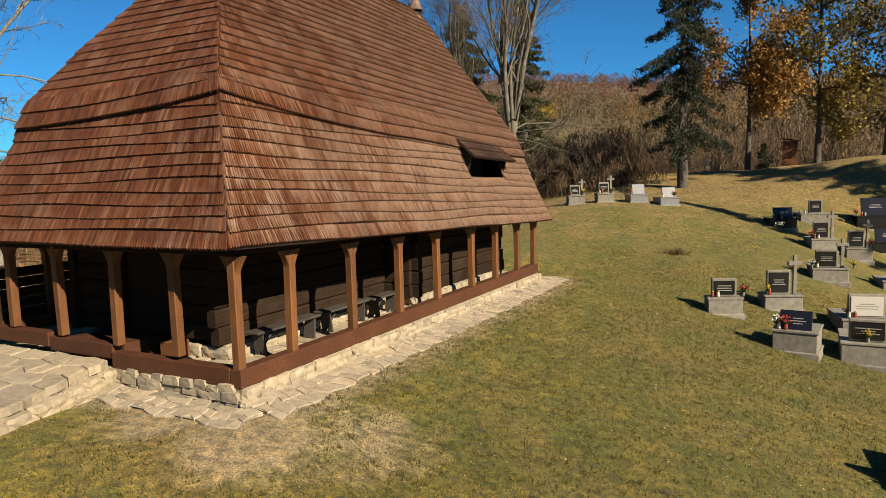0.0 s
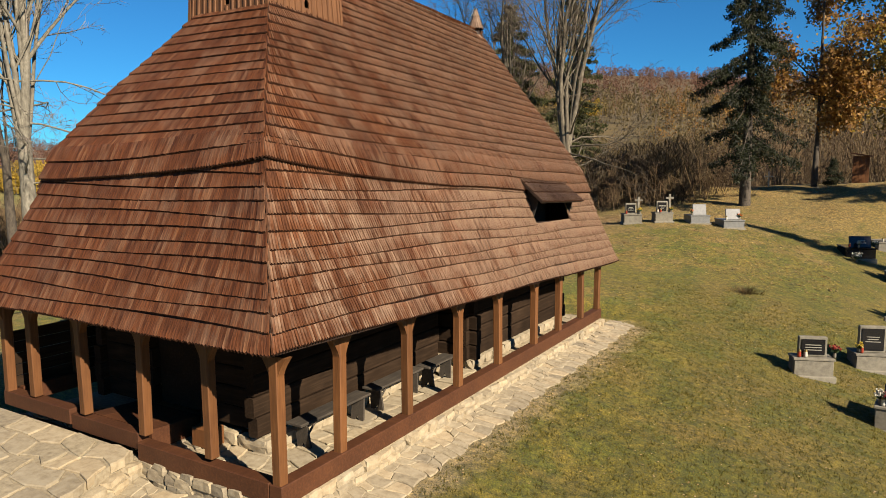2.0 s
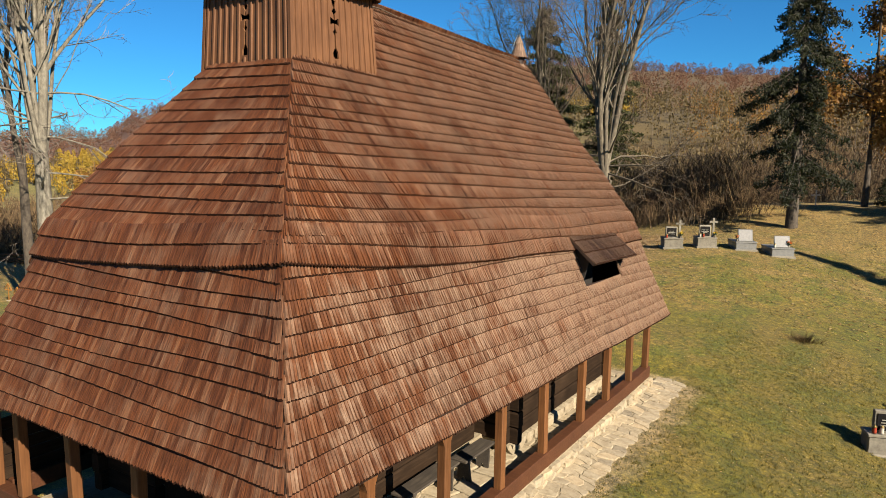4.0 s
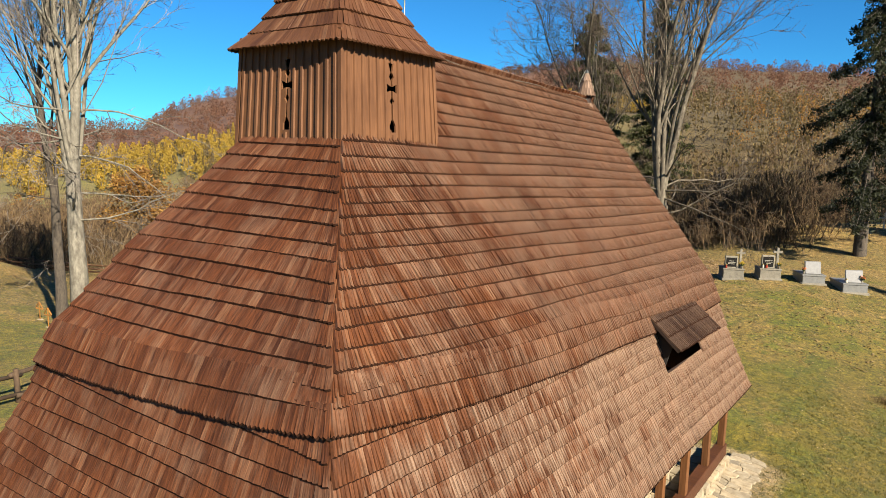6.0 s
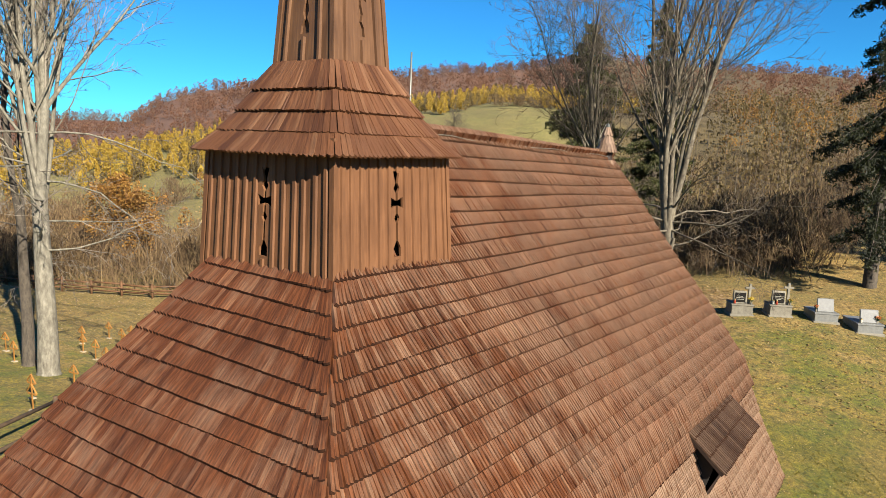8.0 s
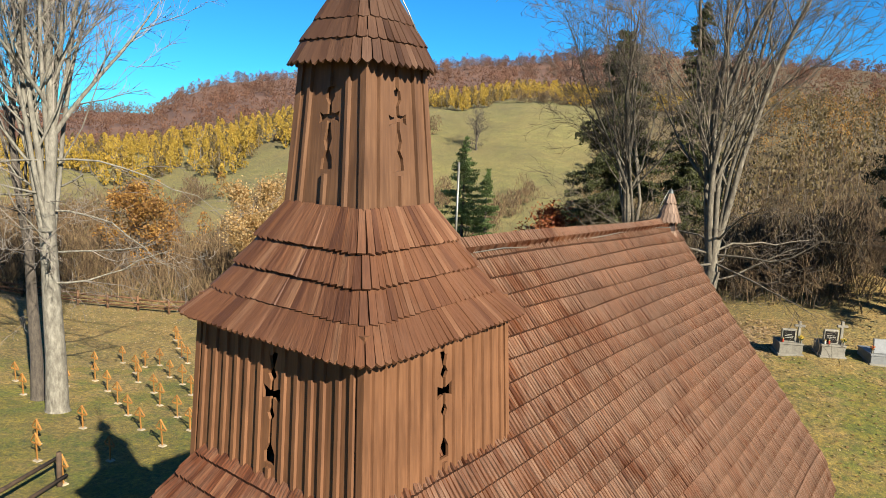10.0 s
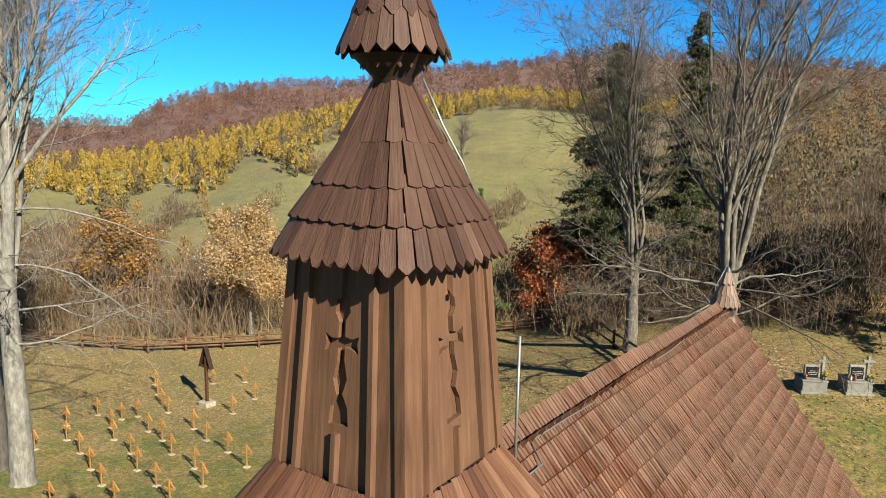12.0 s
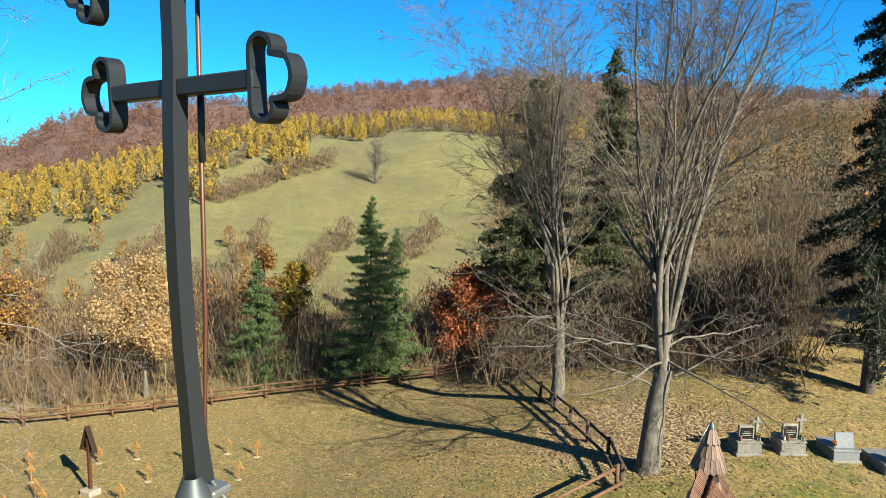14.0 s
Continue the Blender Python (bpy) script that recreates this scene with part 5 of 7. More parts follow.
def bouquet(x, y, z, kind, size, seed):
    """A bunch of flowers: a vase, leaves and petal heads."""
    r = random.Random(seed)
    ob = thing("flower_bunch", kind + " flowers in a small vase on a grave", "flowers", (x, y, z), group="grave flowers")
    part("vase", lathe([(0.03, 0.0), (0.045, 0.05), (0.035, 0.12), (0.045, 0.14)], 10), concrete_mat, ob)
    vs, fs, gv, gf = [], [], [], []
    for k in range(26):
        a, b = r.uniform(0, 2 * math.pi), r.uniform(0.1, 1.0)
        c = Vector((math.cos(a) * b * size * 0.5, math.sin(a) * b * size * 0.5, 0.14 + size * (0.25 + 0.5 * r.random() * (1.1 - b * 0.6))))
        for _ in range(5):
            t1, t2 = Vector((r.uniform(-1, 1), r.uniform(-1, 1), r.uniform(-1, 1))), Vector((r.uniform(-1, 1), r.uniform(-1, 1), r.uniform(-1, 1)))
            n = len(vs)
            s = size * 0.12
            vs += [tuple(c), tuple(c + t1.normalized() * s), tuple(c + (t1 + t2).normalized() * s * 1.2), tuple(c + t2.normalized() * s)]
            fs.append((n, n + 1, n + 2, n + 3))
        n = len(gv)
        d = Vector((r.uniform(-1, 1), r.uniform(-1, 1), 0.2)).normalized() * size * 0.35
        gv += [(0, 0, 0.12), tuple(c * 0.6 + d * 0.3), tuple(c * 0.8 + d * 0.6), tuple(c * 0.7 - d * 0.1)]
        gf.append((n, n + 1, n + 2, n + 3))
    child("petals", mesh_from("petals", vs, fs, [petal_mats[kind]]), ob, None, kind + " petals")
    child("leaves", mesh_from("leaves", gv, gf, [leaf_green]), ob)


def lantern(x, y, z, seed):
    ob = thing("grave_lantern", "small glass grave lantern with a metal lid", "lantern", (x, y, z), group="grave lanterns")
    part("glass", lathe([(0.0, 0.005), (0.045, 0.005), (0.05, 0.04), (0.045, 0.16)], 10), glass_mat if seed % 2 else white_mat, ob)
    part("lid", lathe([(0.05, 0.16), (0.052, 0.175), (0.02, 0.21), (0.0, 0.23)], 10), brass_mat, ob, "metal lid")


def bars(parent, x, y, z, w, rows_, seed):
    """Lettering too small to read: short bars on the face of a stone."""
    r = random.Random(seed)
    for k in range(rows_):
        ww = w * r.uniform(0.45, 0.85)
        part("lettering", boxed((x - ww / 2, y - 0.004, z - k * 0.07 - 0.011), (x + ww / 2, y + 0.002, z - k * 0.07 + 0.011)), letter_mat, parent)


def grave(x, y, yaw, kind, w=0.95, plinth_h=0.55, stone_h=0.60, length=0.6, flowers=(), seed=0, dz=0.0):
    """A headstone on a concrete block; kind: slab, cross_slab, book or marble."""
    z = ground_at(x, y) + dz - 0.03
    labels = {"slab": "grey concrete grave with a black granite headstone", "cross_slab": "grey concrete grave with a black plaque and a stone cross",
              "marble": "polished grey stone grave with a leaning headstone", "black": "polished black granite grave", "plain": "grey concrete grave with a white plaque"}
    ob = thing("grave", labels[kind], "grave", (x, y, z), group="graves")
    ob.rotation_euler = (0, 0, radians(yaw))
    body = granite_mat if kind == "black" and w > 1.2 else (marble_mat if kind == "marble" else concrete_mat)
    part("footing", boxed((-w / 2 - 0.06, -0.08, -0.15), (w / 2 + 0.06, length + 0.08, 0.10), 0.02), concrete_mat, ob)
    part("plinth", boxed((-w / 2, 0, 0.08), (w / 2, length, plinth_h), 0.02), body, ob)
    part("cover", boxed((-w / 2 - 0.025, -0.025, plinth_h), (w / 2 + 0.025, length + 0.02, plinth_h + 0.07), 0.012), body, ob)
    top = plinth_h + 0.07
    sw = w * (0.62 if kind in ("cross_slab",) else (0.45 if w > 1.4 and kind == "slab" else 0.72))
    sx = -w * 0.10 if kind == "cross_slab" else 0.0
    if kind in ("slab", "cross_slab", "plain"):
        stone = part("headstone", boxed((sx - sw / 2, 0.16, top), (sx + sw / 2, 0.30, top + stone_h), 0.018), concrete_mat, ob)
        pl = part("plaque", boxed((sx - sw / 2 + 0.06, 0.135, top + 0.07), (sx + sw / 2 - 0.06, 0.158, top + stone_h - 0.07), 0.006), white_mat if kind == "plain" else granite_mat, ob, "white plaque" if kind == "plain" else "black granite plaque")
        bars(pl, sx, 0.133, top + stone_h * 0.60, sw - 0.15, 3, seed)
    elif kind == "marble":
        part("headstone", boxed((-sw / 2, 0, 0), (sw / 2, 0.10, stone_h), 0.03), marble_mat, ob, m=pose(0, 0.16, top, -14))
    else:
        st = part("headstone", boxed((-sw / 2, 0, 0), (sw / 2, 0.09, stone_h), 0.012), granite_mat, ob, m=pose(0, 0.10, top, -18))
        bars(st, 0.05, -0.001, stone_h * 0.6, sw * 0.6, 3, seed)
    if kind == "cross_slab":
        c = part("stone_cross", boxed((0.34 * w - 0.055, 0.20, top), (0.34 * w + 0.055, 0.31, top + stone_h * 1.6), 0.012), concrete_mat, ob)
        part("cross_arm", boxed((0.34 * w - 0.21, 0.195, top + stone_h * 1.18), (0.34 * w + 0.21, 0.305, top + stone_h * 1.35), 0.012), concrete_mat, c)
    m = Matrix.Translation((x, y, z)) @ Matrix.Rotation(radians(yaw), 4, "Z")
    for i, (kind_, fx, fy, size) in enumerate(flowers):
        p = m @ Vector((fx * w, fy, top + 0.005))
        bouquet(p.x, p.y, p.z, kind_, size, seed * 10 + i)
    for i in range(seed % 3):
        p = m @ Vector((-0.36 * w + 0.16 * i, 0.08, top + 0.002))
        lantern(p.x, p.y, p.z, seed + i)
    return ob


# the row behind the church
grave(-3.95, 31.05, 27, "cross_slab", 0.95, 0.50, 0.58, 0.9, (("yellow", 0.42, 0.1, 0.30),), 1)
grave(-2.45, 31.75, 27, "cross_slab", 0.95, 0.50, 0.62, 0.9, (("yellow", 0.42, 0.1, 0.22),), 2)
grave(-0.65, 32.15, 27, "marble", 1.0, 0.42, 0.62, 1.3, (("orange", -0.42, 0.15, 0.24),), 3)
grave(1.05, 32.05, 27, "marble", 1.05, 0.42, 0.60, 1.5, (("orange", 0.30, 0.2, 0.30),), 4)
# the rows beside the church
grave(5.67, 14.30, 20, "slab", 1.0, 0.52, 0.56, 0.5, (("red", 0.55, 0.15, 0.30),), 5)
grave(7.20, 16.40, 20, "cross_slab", 1.15, 0.50, 0.78, 0.7, (("yellow", -0.40, 0.1, 0.24),), 7)
grave(7.57, 11.95, -6, "black", 1.06, 0.58, 0.52, 1.2, (("white", -0.42, 0.15, 0.32), ("red", -0.22, 0.12, 0.34), ("pink", -0.32, 0.3, 0.26)), 8)
grave(8.65, 22.3, 8, "cross_slab", 1.25, 0.55, 0.70, 1.4, (("white", -0.52, 0.0, 0.28), ("yellow", 0.62, 0.0, 0.26)), 10)
grave(8.55, 28.6, 14, "cross_slab", 1.1, 0.6, 0.80, 1.4, (("red", -0.46, 0.2, 0.32),), 11)
grave(10.0, 29.1, 14, "cross_slab", 1.1, 0.6, 0.80, 1.4, (("red", 0.46, 0.2, 0.32),), 12)
grave(6.75, 31.6, 16, "black", 1.3, 0.55, 0.55, 1.4, (("white", 0.5, 0.1, 0.30), ("white", -0.1, -0.1, 0.28)), 13)
grave(9.45, 15.6, 12, "plain", 1.35, 0.6, 0.72, 1.7, (("pink", -0.35, 0.3, 0.26),), 14)
grave(9.25, 12.6, 0, "slab", 1.2, 0.6, 0.6, 1.7, (("yellow", 0.0, 0.1, 0.26),), 15)
grave(8.25, 34.6, 14, "slab", 1.5, 0.55, 0.75, 2.0, (), 16)
grave(11.1, 36.0, 14, "black", 1.8, 0.75, 1.0, 1.8, (("red", -0.5, 0.1, 0.3),), 17)
grave(11.4, 33.2, 14, "black", 1.3, 0.6, 0.7, 1.5, (("yellow", 0.3, 0.1, 0.3),), 18)
grave(11.2, 24.6, 10, "plain", 1.3, 0.5, 0.7, 1.5, (("pink", 0.3, 0.1, 0.3),), 19)
grave(10.15, 4.6, 10, "slab", 1.2, 0.6, 0.55, 1.6, (), 20)
bouquet(6.6, 30.9, ground_at(6.6, 30.9) - 0.01, "white", 0.5, 77)

# small roofed wooden crosses in rows on the far side
amber_mat = timber_material("amber_wood", (0.50, 0.22, 0.05), (0.66, 0.34, 0.09), (30, 30, 3), 0.6)


def roofed_cross(x, y, seed):
    r = random.Random(seed)
    z = ground_at(x, y)
    h = r.uniform(0.86, 0.98)
    ob = thing("wooden_grave_cross", "small amber wooden cross with a little gable roof", "cross", (x, y, z - 0.02), group="small wooden grave crosses")
    ob.rotation_euler = (radians(r.uniform(-2, 2)), radians(r.uniform(-2, 2)), radians(10 + r.uniform(-4, 4)))
    part("stone_foot", boxed((-0.13, -0.10, -0.05), (0.13, 0.10, 0.06), 0.02), pale_mat, ob, "pale stone foot")
    part("upright", boxed((-0.026, -0.018, 0.0), (0.026, 0.018, h), 0.005), amber_mat, ob)
    part("arm", boxed((-0.22, -0.018, h * 0.62), (0.22, 0.018, h * 0.62 + 0.06), 0.005), amber_mat, ob)
    for s in (-1, 1):
        a, b = Vector((0, 0, h + 0.03)), Vector((s * 0.26, 0, h * 0.62 + 0.05))
        d = b - a
        bm = boxed((-0.028, 0, -0.006), (0.028, d.length, 0.006), 0.003)
        part("roof_board", bm, amber_mat, ob, m=frame_of(a, d, Vector((s * 0.75, 0, 0.6))))


spots = []
for i in range(7):
    for j in range(6):
        a = random.Random(i * 31 + j)
        spots.append((-19.6 - 1.95 * i + a.uniform(-0.25, 0.25) - 0.35 * j, 8.0 + 1.75 * j + 0.62 * i + a.uniform(-0.25, 0.25)))
for k, (x, y) in enumerate(spots):
    if math.hypot(x + 26.8, y - 11.4) > 1.4 and not (k % 11 == 7):
        roofed_cross(x, y, k)
for k, (x, y) in enumerate(((-34.4, 21.4), (-32.1, 23.4), (-30.9, 24.6), (-28.7, 25.6), (-27.5, 27.2), (-25.9, 27.6), (-31.0, 17.5), (-28.4, 23.2), (-26.6, 24.6), (-24.8, 25.2), (-30.2, 19.4), (-27.6, 21.2))):
    roofed_cross(x, y, 200 + k)


def memorial_cross(x, y):
    ob = thing("memorial_cross", "tall dark wooden wayside cross under a steep pointed roof", "cross", (x, y, ground_at(x, y) - 0.03))
    part("footing", boxed((-0.35, -0.3, -0.1), (0.35, 0.3, 0.28), 0.05), stone_mat, ob, "rough stone footing")
    part("upright", boxed((-0.075, -0.06, 0.2), (0.075, 0.06, 2.6), 0.01), sill_mat, ob)
    part("arm", boxed((-0.34, -0.05, 2.0), (0.34, 0.05, 2.12), 0.01), sill_mat, ob)
    for s in (-1, 1):
        a, b = Vector((0, 0, 3.15)), Vector((s * 0.44, 0, 2.0))
        part("roof_board", boxed((-0.12, 0, -0.012), (0.12, (b - a).length, 0.012), 0.004), log_mat, ob, m=frame_of(a, b - a, Vector((s, 0, 0.4))))
    part("back_board", fill_panel([(-0.36, 2.05), (0.36, 2.05), (0, 3.05)], [], 0.02), log_mat, ob, m=pose(0, 0.05, 0))


memorial_cross(-29.6, 21.2)

# ---- rail fences ----
rail_mat = timber_material("rail_wood", (0.19, 0.092, 0.044), (0.34, 0.18, 0.09), (8, 8, 8), 0.75)
rail_old = timber_material("old_rail_wood", (0.09, 0.06, 0.04), (0.20, 0.13, 0.08), (8, 8, 8), 0.85)


def rail_fence(pts, label, mat, rails=3, seed=0, height=0.95):
    ob = thing("rail_fence", label, "fence", (pts[0][0], pts[0][1], ground_at(*pts[0])))
    o = Vector(ob.location)
    r = random.Random(seed)
    line = []
    for (x0, y0), (x1, y1) in zip(pts[:-1], pts[1:]):
        n = max(1, int(round(math.hypot(x1 - x0, y1 - y0) / 2.6)))
        line += [(x0 + (x1 - x0) * k / n, y0 + (y1 - y0) * k / n) for k in range(n)]
    line.append(pts[-1])
    feet = [Vector((x, y, ground_at(x, y))) - o for x, y in line]
    for f in feet:
        part("fence_post", tube([f + Vector((0, 0, -0.2)), f + Vector((r.uniform(-0.03, 0.03), r.uniform(-0.03, 0.03), height + r.uniform(0, 0.15)))], 0.085, 7, 0.9), mat, ob)
    for a, b in zip(feet[:-1], feet[1:]):
        d = (b - a).normalized()
        side = Vector((-d.y, d.x, 0)) * 0.10
        for k in range(rails):
            z = height * (0.30 + 0.55 * k / max(rails - 1, 1))
            s = 1 if (k + seed) % 2 else -1
            part("rail", tube([a - d * 0.2 + side * s + Vector((0, 0, z + r.uniform(-0.04, 0.04))), b + d * 0.2 + side * s + Vector((0, 0, z + r.uniform(-0.04, 0.04)))], 0.072, 6, 0.85), mat, ob)
    return ob


rail_fence([(-62, 16.0), (-46, 21.5), (-39.8, 24.4), (-35.4, 29.4), (-31.5, 34.4), (-27.5, 39.0), (-24.0, 42.8), (-21.5, 46.4)], "weathered three-rail wooden fence along the thicket", rail_mat, 3, 1)
rail_fence([(-21.3, 46.3), (-16.5, 39.6), (-14.4, 36.6), (-11.7, 33.1), (-9.0, 29.4), (-8.0, 27.4)], "dark old rail fence below the big trees", rail_old, 2, 2)
rail_fence([(-8.1, 27.2), (-9.9, 23.8), (-13.2, 22.7)], "fresh brown rail fence behind the church", rail_mat, 2, 3)
rail_fence([(-17.0, 2.0), (-17.6, 4.9), (-19.4, 8.0)], "short grey rail fence beside the small crosses", rail_old, 2, 4)

# ---- trees ----
bark_pale = material("pale_bark", (0.42, 0.39, 0.33), 0.9)
bk = Nodes(bark_pale)
bg = bk.noise(bk.world((3, 3, 1.2)), 2.2, 6, 0.7)
bk.color(bk.ramp(bg, [(0.3, (0.12, 0.105, 0.085)), (0.5, (0.26, 0.24, 0.20)), (0.72, (0.46, 0.43, 0.37))]))
bk.bump(bg, 0.7, 0.03)
bark_grey = material("grey_brown_bark", (0.26, 0.23, 0.18), 0.9)
bgn = Nodes(bark_grey)
bgf = bgn.noise(bgn.world((3, 3, 1.2)), 2.6, 6, 0.7)
bgn.color(bgn.ramp(bgf, [(0.3, (0.07, 0.055, 0.04)), (0.5, (0.17, 0.145, 0.11)), (0.72, (0.36, 0.32, 0.25))]))
bgn.bump(bgf, 0.7, 0.03)
bark_dark = material("dark_bark", (0.10, 0.08, 0.065), 0.95)
bd = Nodes(bark_dark)
bdg = bd.noise(bd.world((4, 4, 1.5)), 2.5, 6, 0.7)
bd.color(bd.ramp(bdg, [(0.3, (0.045, 0.036, 0.03)), (0.7, (0.17, 0.14, 0.11))]))
bd.bump(bdg, 0.7, 0.03)
twig_mat = material("bare_twigs", (0.20, 0.16, 0.12), 0.9)
tw = Nodes(twig_mat)
tw.color(tw.ramp(tw.random(True), [(0, (0.12, 0.094, 0.07)), (1, (0.25, 0.205, 0.16))]))
twig_grey = material("pale_twigs", (0.30, 0.26, 0.23), 0.9)
tg = Nodes(twig_grey)
tg.color(tg.ramp(tg.random(True), [(0, (0.17, 0.145, 0.125)), (1, (0.37, 0.32, 0.285))]))
twig_brown = material("brown_twigs", (0.15, 0.12, 0.085), 0.9)
tb = Nodes(twig_brown)
tb.color(tb.ramp(tb.random(True), [(0, (0.07, 0.052, 0.036)), (1, (0.20, 0.155, 0.11))]))
brush_mat = material("brushwood", (0.16, 0.12, 0.08), 0.95)
br = Nodes(brush_mat)
br.color(br.mix(1.0, br.ramp(br.random(True), [(0, (0.10, 0.06, 0.030)), (0.5, (0.19, 0.125, 0.065)), (1, (0.32, 0.23, 0.125))]), br.ramp(br.noise(br.world(), 0.12, 3), [(0.3, (0.75, 0.7, 0.65)), (0.7, (1.15, 1.1, 1.0))]), "MULTIPLY"))

# darker copy of the brushwood: shade among dense twigs put into its colour
brush_dark = material("shade_toned_brushwood", (0.07, 0.05, 0.03), 0.95)
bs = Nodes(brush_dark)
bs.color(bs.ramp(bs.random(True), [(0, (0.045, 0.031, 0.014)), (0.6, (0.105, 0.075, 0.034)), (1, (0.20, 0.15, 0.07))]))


def leaf_material(name, a, b, c, patch=0.2):
    m = material(name, b, 0.7)
    n = Nodes(m)
    t = n.ramp(n.random(True), [(0.0, a), (0.5, b), (1.0, c)])
    t = n.mix(1.0, t, n.ramp(n.noise(n.world(), patch, 3), [(0.3, (0.72, 0.74, 0.72)), (0.7, (1.2, 1.16, 1.1))]), "MULTIPLY")
    t = n.color(t)
    # leaves let some of the light through
    tr, mx = n.t.nodes.new("ShaderNodeBsdfTranslucent"), n.t.nodes.new("ShaderNodeMixShader")
    mx.inputs[0].default_value = 0.48
    n.link(t, tr.inputs[0])
    n.link(n.b.outputs[0], mx.inputs[1])
    n.link(tr.outputs[0], mx.inputs[2])
    n.link(mx.outputs[0], n.t.nodes["Material Output"].inputs[0])
    return m


spruce_leaf = leaf_material("spruce_needles", (0.014, 0.022, 0.008), (0.032, 0.046, 0.016), (0.07, 0.09, 0.03), 0.5)
spruce_bright = leaf_material("young_spruce_needles", (0.11, 0.185, 0.05), (0.22, 0.34, 0.105), (0.36, 0.52, 0.17), 0.5)
spruce_olive = leaf_material("olive_spruce_needles", (0.045, 0.055, 0.016), (0.10, 0.12, 0.034), (0.20, 0.215, 0.065), 0.5)
gold_leaf = leaf_material("gold_leaves", (0.60, 0.35, 0.12), (0.85, 0.55, 0.24), (0.97, 0.75, 0.42), 0.6)
red_leaf = leaf_material("russet_leaves", (0.30, 0.07, 0.02), (0.56, 0.15, 0.045), (0.78, 0.28, 0.08), 0.6)
rust_leaf = leaf_material("oak_rust_leaves", (0.28, 0.125, 0.03), (0.55, 0.27, 0.06), (0.78, 0.46, 0.12), 0.4)
oak_leaf = leaf_material("oak_yellow_leaves", (0.30, 0.19, 0.03), (0.58, 0.40, 0.07), (0.80, 0.60, 0.14), 0.4)
dark_oak_leaf = leaf_material("oak_dark_leaves", (0.08, 0.06, 0.02), (0.15, 0.12, 0.035), (0.30, 0.22, 0.05), 0.4)
yellow_forest_mat = leaf_material("yellow_forest_leaves", (0.60, 0.38, 0.05), (0.76, 0.51, 0.07), (0.90, 0.66, 0.12), 0.22)
rust_forest_mat = leaf_material("rust_forest_leaves", (0.22, 0.105, 0.075), (0.31, 0.15, 0.10), (0.42, 0.215, 0.135), 0.03)
olive_forest_mat = leaf_material("olive_brush_leaves", (0.19, 0.14, 0.06), (0.26, 0.19, 0.08), (0.34, 0.25, 0.10), 0.15)


class Sticks:
    """Gathers tapered tubes, and builds them at once as one mesh."""

    def __init__(self):
        self.sets = {}

    def add(self, pts, r0, r1, sides):
        n = len(pts)
        self.sets.setdefault((n, sides), []).append((np.asarray(pts, float), r0, r1))

    def arrays(self):
        V, F, count = [], [], 0
        for (n, sides), rows_ in self.sets.items():
            P = np.stack([q[0] for q in rows_])
            R0, R1 = np.array([q[1] for q in rows_]), np.array([q[2] for q in rows_])
            d = np.empty_like(P)
            d[:, 1:-1] = P[:, 2:] - P[:, :-2]
            d[:, 0], d[:, -1] = P[:, 1] - P[:, 0], P[:, -1] - P[:, -2]
            d /= np.linalg.norm(d, axis=2, keepdims=True) + 1e-9
            ref = np.where(np.abs(d[:, :1, 2:3]) > 0.5, np.array((0.3, 0.9, 0.31)), np.array((0.0, 0.0, 1.0)))
            u = np.cross(d, np.broadcast_to(ref, d.shape))
            u /= np.linalg.norm(u, axis=2, keepdims=True) + 1e-9
            w = np.cross(d, u)
            r = R0[:, None] + (R1 - R0)[:, None] * np.linspace(0, 1, n)[None]
            ang = 2 * math.pi * np.arange(sides) / sides
            ring = u[:, :, None] * np.cos(ang)[None, None, :, None] + w[:, :, None] * np.sin(ang)[None, None, :, None]
            V.append((P[:, :, None] + ring * r[:, :, None, None]).reshape(-1, 3))
            m = len(rows_)
            i, k = np.meshgrid(np.arange(n - 1), np.arange(sides), indexing="ij")
            q = np.stack([i * sides + k, i * sides + (k + 1) % sides, (i + 1) * sides + (k + 1) % sides, (i + 1) * sides + k], -1).reshape(-1, 4)
            F.append((q[None] + (np.arange(m) * n * sides)[:, None, None] + count).reshape(-1, 4))
            count += m * n * sides
        return np.concatenate(V), np.concatenate(F)

    def mesh(self, name, mat, smooth_=True):
        v, f = self.arrays()
        return mesh_np(name, v, f, mat, smooth_)


def unit(v):
    return v / (math.sqrt(v[0] * v[0] + v[1] * v[1] + v[2] * v[2]) + 1e-9)


